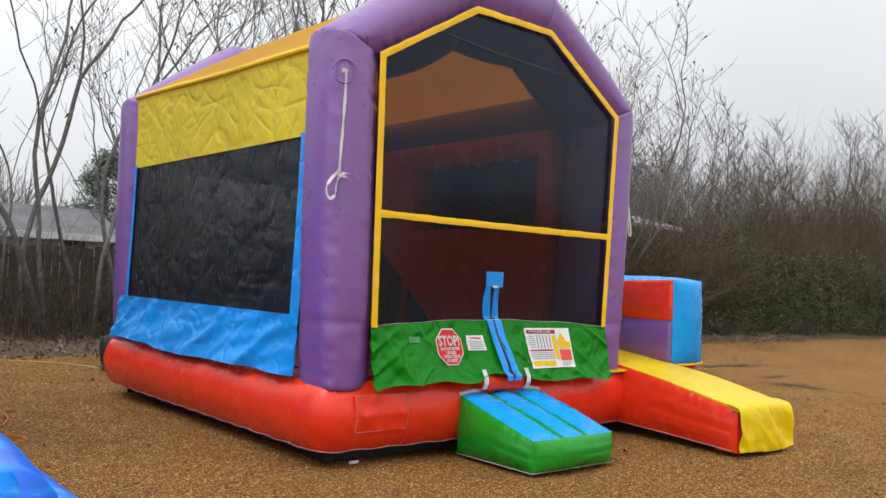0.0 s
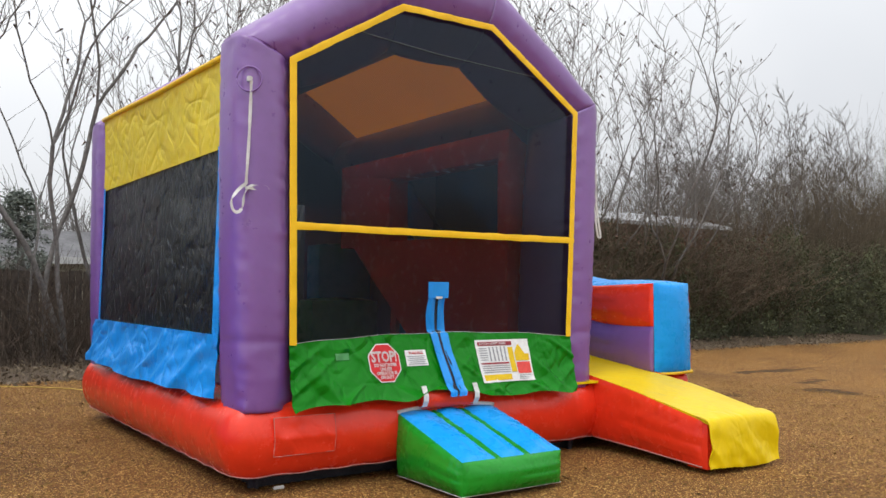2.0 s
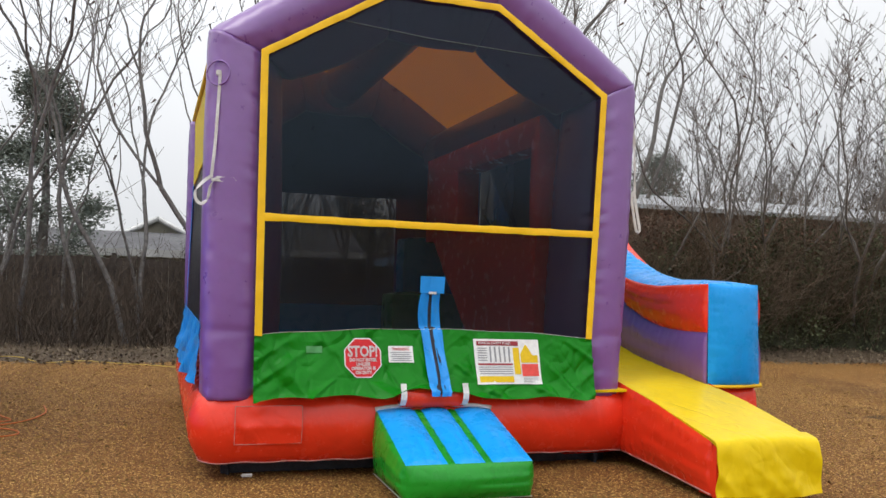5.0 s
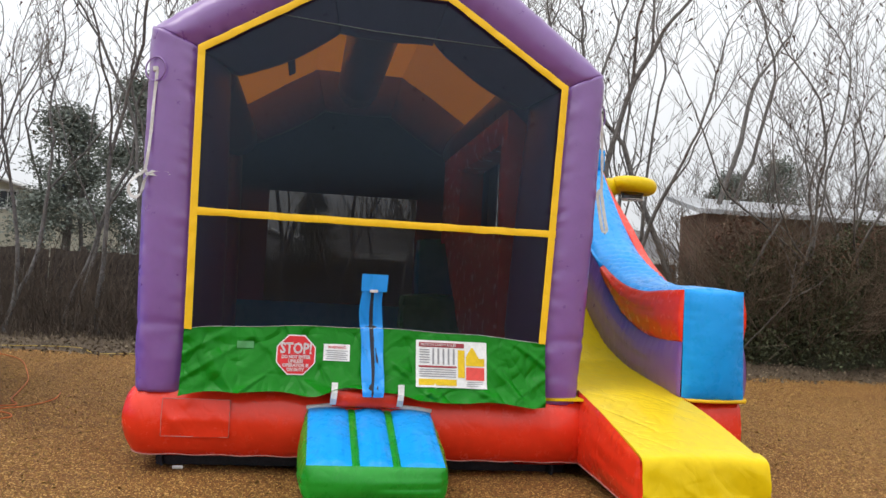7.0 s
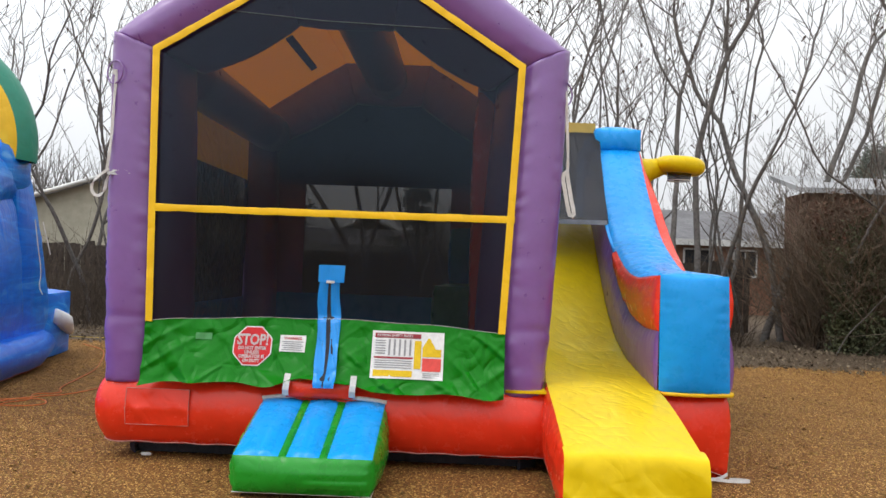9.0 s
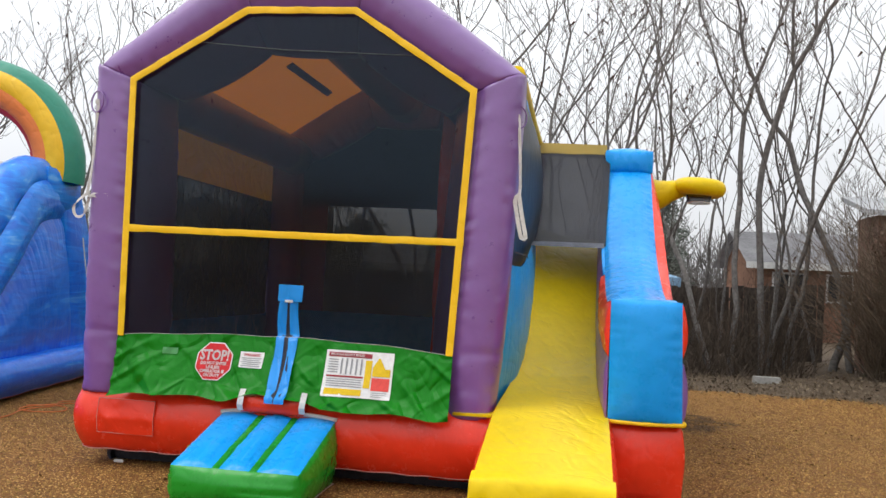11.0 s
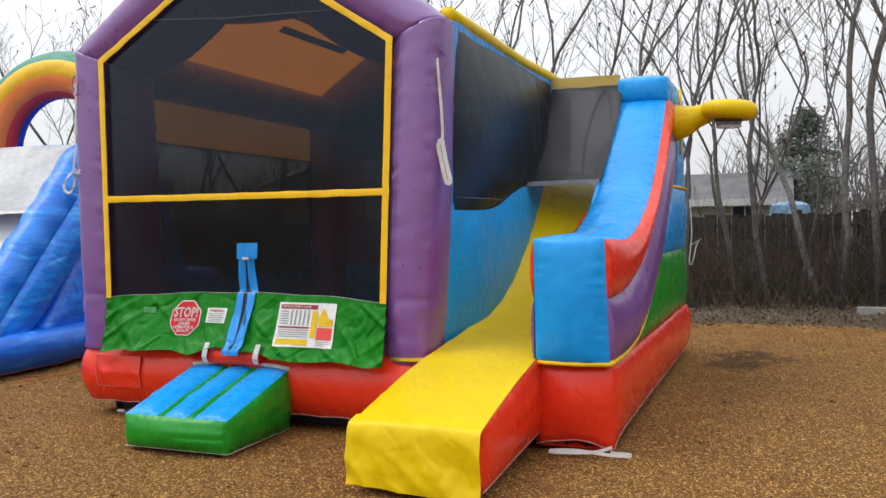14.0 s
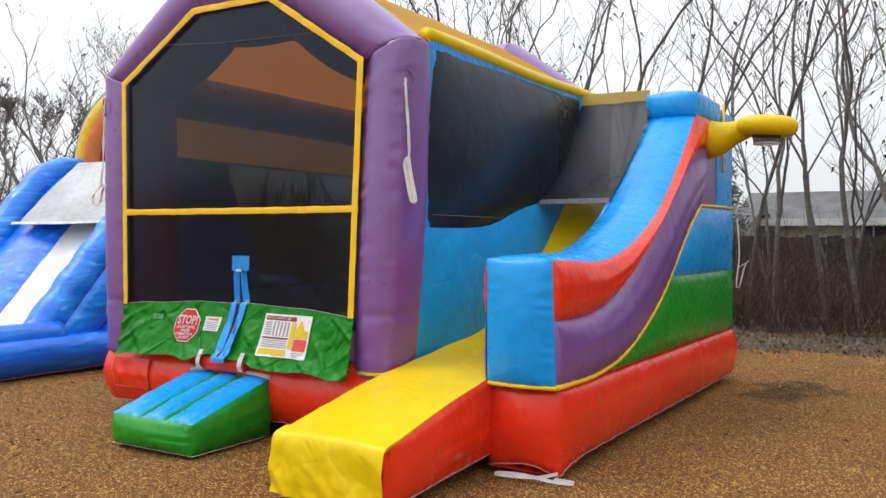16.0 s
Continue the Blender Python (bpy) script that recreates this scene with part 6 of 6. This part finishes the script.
LEAF_GREEN = rough_stuff("dark_evergreen_leaf", (0.070, 0.080, 0.042), (0.175, 0.190, 0.098), 2.0, 0.7, 0.1, 0.01, 4, 0.5)
LEAF_DRY = rough_stuff("dry_russet_leaf", (0.12, 0.062, 0.042), (0.25, 0.14, 0.095), 2.5, 0.85, 0.1, 0.01, 4, 0.5)
LEAF_DEAD = rough_stuff("dead_litter_leaf", (0.13, 0.098, 0.066), (0.38, 0.30, 0.205), 3.0, 0.9, 0.1, 0.01, 4, 0.55)
# much paler than pine foliage: distance haze is mixed into this colour
PINE = rough_stuff("hazed_pine_green", (0.20, 0.235, 0.20), (0.33, 0.36, 0.31), 2.0, 0.85, 0.1, 0.01, 4, 0.4)
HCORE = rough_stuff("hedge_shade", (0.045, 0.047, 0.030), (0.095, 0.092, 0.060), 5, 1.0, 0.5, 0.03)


# dark sheet behind the leaves; its colour stands in for the hedge's inner shade
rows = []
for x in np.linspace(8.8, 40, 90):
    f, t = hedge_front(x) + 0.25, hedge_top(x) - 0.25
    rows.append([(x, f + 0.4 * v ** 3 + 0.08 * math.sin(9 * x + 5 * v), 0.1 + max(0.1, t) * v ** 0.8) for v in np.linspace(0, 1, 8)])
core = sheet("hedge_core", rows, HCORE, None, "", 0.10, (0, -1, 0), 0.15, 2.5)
tagged(core, "dark sheet standing in for shade inside the evergreen hedge", "hedge", kind="stuff")
pts = []
for _ in range(72000):
    x = 8.5 + 29 * rng.random() ** 1.4
    t = max(0.3, hedge_top(x))
    v = rng.random() ** 0.8
    clump = 0.25 * math.sin(x * 6 + v * 9) + 0.2 * math.sin(x * 11 - v * 5)
    pts.append((x + rng.gauss(0, 0.05), hedge_front(x) + 0.5 * v ** 3 + rng.uniform(-0.12, 0.22) + 0.3 * clump * rng.random(), 0.28 + t * v + rng.gauss(0, 0.16)))
leaves("hedge_leaves", "dark green evergreen hedge along the yard", pts, 0.062, LEAF_GREEN, rng)
pts = []
for _ in range(6000):
    x = 8.4 + 9 * rng.random() ** 1.2
    pts.append((x, hedge_front(x) + rng.uniform(0.1, 1.2), rng.uniform(1.6, 2.7) + 0.2 * math.sin(x * 2.3) + rng.gauss(0, 0.08)))
leaves("dry_vines", "russet dry vine leaves above the hedge", pts, 0.07, LEAF_DRY, rng)
pts = []
for _ in range(14000):
    x = rng.uniform(-12, 20)
    y = float(edge_y(x)) + abs(rng.gauss(0.2, 2.0)) - 0.3
    if y < 12.2:
        pts.append((x, y, float(ground_z(x, y)) + 0.012))
leaves("leaf_litter", "dead brown leaves scattered along the fence line", pts, 0.055, LEAF_DEAD, rng, "leaf litter")


def evergreen(x, y, base, top, wide, seed, n=3000, size=0.22):
    r = random.Random(seed)
    root = thing("evergreen_tree", "green evergreen tree beyond the fence, paled for haze", "tree", (x, y, 0))
    tube("trunk", [(0, 0, -0.1), (0.1, 0, top * 0.5), (0, 0.1, top * 0.95)], [0.16, 0.1, 0.03], BARK, root, "", 7)
    v, f = [], []
    tufts = [(r.uniform(0, 2 * math.pi), r.uniform(0, 1) ** 0.8, r.uniform(0.25, 1.0)) for _ in range(70)]
    for k in range(n):
        a, h, d = tufts[k % len(tufts)]
        w = wide * (1 - h) ** 0.6 * d + 0.1
        c = np.array([w * math.cos(a), w * math.sin(a), base + (top - base) * h]) + np.array([r.gauss(0, 0.28), r.gauss(0, 0.28), r.gauss(0, 0.20)]) * wide * 0.45
        u = np.array([r.gauss(0, 1), r.gauss(0, 1), r.gauss(0, 0.5)])
        u /= np.linalg.norm(u)
        q = np.cross(u, (r.gauss(0, 1), r.gauss(0, 1), r.gauss(0, 1)))
        q /= np.linalg.norm(q) + 1e-9
        s = size * r.uniform(0.5, 1.3)
        i = len(v)
        v += [c, c + u * s * 0.5 + q * s * 0.2, c + u * s, c + u * s * 0.5 - q * s * 0.2]
        f += [(i, i + 1, i + 2), (i, i + 2, i + 3)]
    link("crown", v, f, PINE, root, "", False)


evergreen(-3.4, 16.4, 1.3, 6.1, 1.75, 2, 22000, 0.11)
evergreen(-5.5, 17.6, 1.0, 5.4, 1.9, 1, 18000, 0.12)
evergreen(0.9, 18.0, 1.5, 3.7, 0.8, 4, 6000, 0.10)
evergreen(6.0, 24.0, 1.5, 5.0, 1.3, 3, 9000, 0.14)
evergreen(16.9, 25.0, 2.0, 6.1, 1.7, 5, 12000, 0.13)
evergreen(19.6, 26.0, 2.0, 6.9, 2.2, 6, 16000, 0.13)
for x, y, h, seed in ((-45.0, 30.0, 13.0, 301), (-53.0, 31.0, 12.0, 302), (-38.0, 33.0, 10.0, 303)):
    bare_tree(x, y, h, 0.22, seed, (0, 0), 0.85, 2, 5.0, 0.20, 3.5, "broad hazy bare tree far beyond the fence")

# far woods round the place
far = Sticks()
for k in range(3900):
    a = rng.uniform(-1.25, 1.35)
    d = rng.uniform(42, 60)
    x, y = 2 + d * math.sin(a), d * math.cos(a)
    h = rng.uniform(3.0, 7.5) * (0.75 + 0.25 * math.sin(a * 9) + 0.2 * math.sin(a * 23))
    pts, e = bent((x, y, 0), (rng.gauss(0, 0.15), 0, 1), h, 3, rng, 0.15, 0)
    far.add(pts, 0.05, 0.012, 3)
    for _ in range(4):
        t, _e = bent(pts[rng.randint(1, 2)], e + np.array([rng.gauss(0, 0.8), rng.gauss(0, 0.5), 0.3]), h * 0.35, 2, rng, 0.2, 0)
        far.add(t, 0.03, 0.008, 3)
tagged(far.make("far_woods", rough_stuff("hazy_far_twigs", (0.14, 0.13, 0.125), (0.24, 0.225, 0.215), 1, 1.0, 0.1, 0.01)), "hazy grey leafless woods in the distance", "woods", kind="stuff")

# ---------------------------------------------------------------- houses behind the fence
# grey roofs lightened in colour to stand in for haze
SHINGLE = rough_stuff("hazed_grey_shingles", (0.29, 0.29, 0.30), (0.41, 0.40, 0.41), 12, 0.9, 0.5, 0.02)
CREAM = rough_stuff("cream_siding", (0.42, 0.40, 0.31), (0.54, 0.51, 0.41), 3, 0.8, 0.2, 0.01)
FASCIA = rough_stuff("white_fascia", (0.62, 0.62, 0.60), (0.74, 0.74, 0.72), 6, 0.6, 0.1, 0.005)
BRICK = rough_stuff("brown_brick", (0.18, 0.09, 0.06), (0.32, 0.18, 0.12), 9, 0.9, 0.4, 0.01)
DARK_GLASS = rough_stuff("dark_window", (0.02, 0.025, 0.03), (0.05, 0.055, 0.06), 2, 0.15, 0.05, 0.002)


def gable_house(name, label, x0, x1, y0, y1, eave, ridge, wall, along_x=True, windows=(), over=0.35):
    h = thing(name, label, "house")
    box("wall", (x0, y0, -0.2), (x1, y1, eave), wall, h)
    bm = bmesh.new()
    if along_x:
        ym = (y0 + y1) / 2
        q = [(x0 - over, y0 - over, eave - 0.05), (x1 + over, y0 - over, eave - 0.05), (x1 + over, ym, ridge), (x0 - over, ym, ridge), (x0 - over, y1 + over, eave - 0.05), (x1 + over, y1 + over, eave - 0.05)]
        V = [bm.verts.new(p) for p in q]
        fs = [bm.faces.new([V[0], V[1], V[2], V[3]]), bm.faces.new([V[3], V[2], V[5], V[4]])]
        tri = [(y0, eave - 0.01), (y1, eave - 0.01), (ym, ridge - 0.10)]
        for xa, xb in ((x0, x0 + 0.15), (x1 - 0.15, x1)):
            link("gable", [(x, y, z) for x in (xa, xb) for y, z in tri], [(2, 1, 0), (3, 4, 5), (1, 4, 3, 0), (2, 5, 4, 1), (0, 3, 5, 2)], wall, h, "", False)
    else:
        xm = (x0 + x1) / 2
        q = [(x0 - over, y0 - over, eave - 0.05), (xm, y0 - over, ridge), (xm, y1 + over, ridge), (x0 - over, y1 + over, eave - 0.05), (x1 + over, y0 - over, eave - 0.05), (x1 + over, y1 + over, eave - 0.05)]
        V = [bm.verts.new(p) for p in q]
        fs = [bm.faces.new([V[0], V[1], V[2], V[3]]), bm.faces.new([V[1], V[4], V[5], V[2]])]
        tri = [(x0, eave - 0.01), (x1, eave - 0.01), (xm, ridge - 0.10)]
        link("gable", [(x, y, z) for y in (y0, y0 + 0.15) for x, z in tri], [(0, 1, 2), (5, 4, 3), (0, 3, 4, 1), (1, 4, 5, 2), (2, 5, 3, 0)], wall, h, "", False)
    bmesh.ops.solidify(bm, geom=fs, thickness=0.12)
    part("roof", bm, SHINGLE, h, "grey shingle roof")
    if along_x:
        box("fascia", (x0 - over, y0 - over - 0.04, eave - 0.22), (x1 + over, y0 - over - 0.005, eave - 0.02), FASCIA, h, "white fascia board")
    else:
        for sgn in (-1, 1):
            xe = x0 - over if sgn < 0 else x1 + over
            tube("fascia", [(xe, y0 - over - 0.03, eave - 0.10), (xm, y0 - over - 0.03, ridge - 0.05)], 0.08, FASCIA, h, "", 4)
    for wx, wz, ww, wh in windows:
        w = box("window", (wx - ww / 2, y0 - 0.05, wz), (wx + ww / 2, y0 + 0.02, wz + wh), FASCIA, h, "white framed window")
        box("pane", (wx - ww / 2 + 0.06, y0 - 0.06, wz + 0.06), (wx - 0.02, y0 - 0.03, wz + wh - 0.06), DARK_GLASS, w)
        box("pane", (wx + 0.02, y0 - 0.06, wz + 0.06), (wx + ww / 2 - 0.06, y0 - 0.03, wz + wh - 0.06), DARK_GLASS, w)
    return h


gable_house("house", "cream sided house with low grey gable roof", -12.1, -6.6, 22, 30, 3.30, 4.22, CREAM, False, ((-8.36, 2.98, 0.58, 0.62),))
gable_house("house", "low house with grey shingle roof and white fascia", -3.5, 1.2, 18.9, 22.5, 2.06, 2.60, CREAM, True, ((-2.0, 0.7, 1.2, 0.9),))
gable_house("house", "low cream gable end with white trim", -2.0, 0.5, 21.0, 24.0, 2.36, 3.08, CREAM, False, (), 0.2)
gable_house("house", "cream house with grey shingle roof behind the fence", 0.9, 5.3, 21.5, 25.5, 2.28, 3.15, CREAM, True, ((4.3, 1.5, 0.8, 0.6),))
gable_house("house", "brown brick house with grey shingle roof", 8.9, 13.5, 22.0, 28, 2.70, 3.85, BRICK, True, ((9.9, 1.5, 1.0, 0.9), (11.4, 1.5, 0.8, 0.9)))
cover = thing("covered_vehicle", "pale blue covered vehicle parked behind the fence", "vehicle", (5.5, 16.6, 0.0))
inflated_box("cover", (-0.42, -1.1, 0.1), (0.42, 1.1, 1.95), (0.08, 0.15, 0.10), flat_paint("faded_blue_cover", (0.22, 0.36, 0.52), 0.7), cover, "faded pale blue cover", 10, (), 0.02)
box("base", (-0.42, -1.05, 0.0), (0.42, 1.05, 0.12), DARKSEAM, cover, "", 0.02)
shed = thing("long_building", "long low brown building with pale metal roof edge", "building")
box("wall", (8.6, 9.85, 0.0), (17.4, 10.95, 3.10), rough_stuff("dull_brown_wall", (0.17, 0.098, 0.072), (0.27, 0.175, 0.135), 2, 0.9, 0.3, 0.01), shed)
panel("roof", [(8.35, 9.60, 3.17), (17.7, 9.60, 3.17), (17.7, 11.2, 3.56), (8.35, 11.2, 3.56)], 30, 8, rough_stuff("pale_metal_roof", (0.34, 0.35, 0.36), (0.52, 0.53, 0.54), 3, 0.5, 0.2, 0.01), shed, "pale metal roof", 0.0, (0, 0, 1), 0.09)

# ---------------------------------------------------------------- small things on the ground
def cord(name, label, pts, material, seed, r=0.006):
    g = random.Random(seed)
    line = smooth_line([(x + g.gauss(0, 0.03), y + g.gauss(0, 0.05)) for x, y in pts], 90, 2)
    tagged(tube(name, [(x, y, float(ground_z(x, y)) + r * 1.4 + 0.01) for x, y in line], r, material, None, "", 6), label, "cord")


ORANGE = rough_stuff("orange_cord_rubber", (0.55, 0.13, 0.03), (0.70, 0.20, 0.06), 30, 0.6, 0.1, 0.001)
CORDY = rough_stuff("yellow_cord_rubber", (0.60, 0.42, 0.08), (0.72, 0.52, 0.14), 30, 0.6, 0.1, 0.001)
cord("extension_cord", "orange extension cord snaking over the gravel", [(-2.2, 0.9), (-1.95, 1.5), (-2.1, 1.95), (-1.9, 2.3), (-2.15, 2.6), (-1.85, 2.75), (-2.05, 3.0), (-2.1, 3.6), (-2.35, 4.5), (-2.6, 5.4), (-3.0, 6.4), (-3.5, 6.8)], ORANGE, 1)
cord("extension_cord", "orange cord looped in a tangle on the gravel", [(-2.3, 2.2), (-1.9, 2.35), (-1.7, 2.1), (-1.95, 1.85), (-2.2, 2.0), (-2.0, 2.45), (-1.75, 2.6), (-1.6, 3.2), (-1.75, 3.6)], ORANGE, 2)
cord("extension_cord", "yellow extension cord along the gravel edge", [(-7.0, 7.6), (-4.5, 7.5), (-3.0, 7.6), (-2.6, 7.9), (-2.2, 7.0), (-1.7, 7.3), (-1.3, 7.0), (-0.5, 6.8), (0.1, 6.4), (0.4, 5.6)], CORDY, 3)
blower = thing("air_blower", "small black air blower behind the bounce house", "blower", (0.35, 6.1, 0.02))
tube("fan_housing", [(-0.16, 0, 0.24), (0, 0, 0.25), (0.16, 0, 0.24)], [0.2, 0.23, 0.2], rough_stuff("black_plastic", (0.012, 0.012, 0.013), (0.03, 0.03, 0.032), 20, 0.45, 0.2, 0.002), blower, "black plastic fan housing", 18)
tube("outlet", [(0, -0.05, 0.15), (0.05, -0.4, 0.16), (0.05, -0.9, 0.25)], [0.12, 0.13, 0.16], RED, blower, "red inflation sleeve", 12)
box("foot", (-0.2, -0.15, 0.0), (0.2, 0.15, 0.05), DARKSEAM, blower, "", 0.01)
block = box("concrete_block", (6.38, 8.64, 0.13), (6.80, 8.82, 0.25), rough_stuff("grey_concrete", (0.28, 0.27, 0.25), (0.42, 0.41, 0.38), 18, 0.95, 0.5, 0.01), None, "", 0.008)
tagged(block, "weathered grey concrete block on the leaf litter", "concrete block")
scrap = box("ground_scrap", (-0.05, 0.10, 0.0), (0.04, 0.13, 0.022), WEB, None, "", 0.01)
tagged(scrap, "small white plastic scrap under the base edge", "scrap")


# loose chips over the yard
def chips(name, label, n, area, size, material, seed):
    g = np.random.RandomState(seed)
    x0, x1, y0, y1 = area
    x, y = g.uniform(x0, x1, n), g.uniform(y0, y1, n)
    keep = ~((x > -0.3) & (x < 4.2) & (y > 0.1) & (y < 5.0))
    x, y = x[keep], y[keep]
    n = len(x)
    z = ground_z(x, y)
    a, t, p = g.uniform(0, 2 * np.pi, n), g.normal(0, 0.35, n), g.normal(0, 0.35, n)
    s = size * g.lognormal(0, 0.45, n)
    corners = np.array([(-0.5, -0.3, 0), (0.5, -0.35, 0), (0.45, 0.3, 0), (-0.4, 0.35, 0), (0, 0, 0.32)])
    V = np.zeros((n, 5, 3))
    for k, (cx, cy, cz) in enumerate(corners):
        jx, jy = cx + g.normal(0, 0.1, n), cy + g.normal(0, 0.1, n)
        V[:, k, 0] = x + s * (jx * np.cos(a) - jy * np.sin(a))
        V[:, k, 1] = y + s * (jx * np.sin(a) + jy * np.cos(a))
        V[:, k, 2] = z + s * (cz + jx * t + jy * p) + 0.002
    b = np.arange(n)[:, None] * 5
    F = np.concatenate([b + np.array(q) for q in ((0, 1, 4), (1, 2, 4), (2, 3, 4), (3, 0, 4))])
    ob = link(name, V.reshape(-1, 3), F.tolist(), material, None, "", False)
    return tagged(ob, label, "gravel", kind="stuff")


CHIP = rough_stuff("loose_chips", (0.14, 0.062, 0.013), (0.62, 0.37, 0.115), 25, 0.85, 0.2, 0.004, 4, 0.62)
chips("wood_chips", "loose tan and brown chips over the yard", 110000, (-5.5, 9.0, -3.6, 7.3), 0.0115, CHIP, 3)
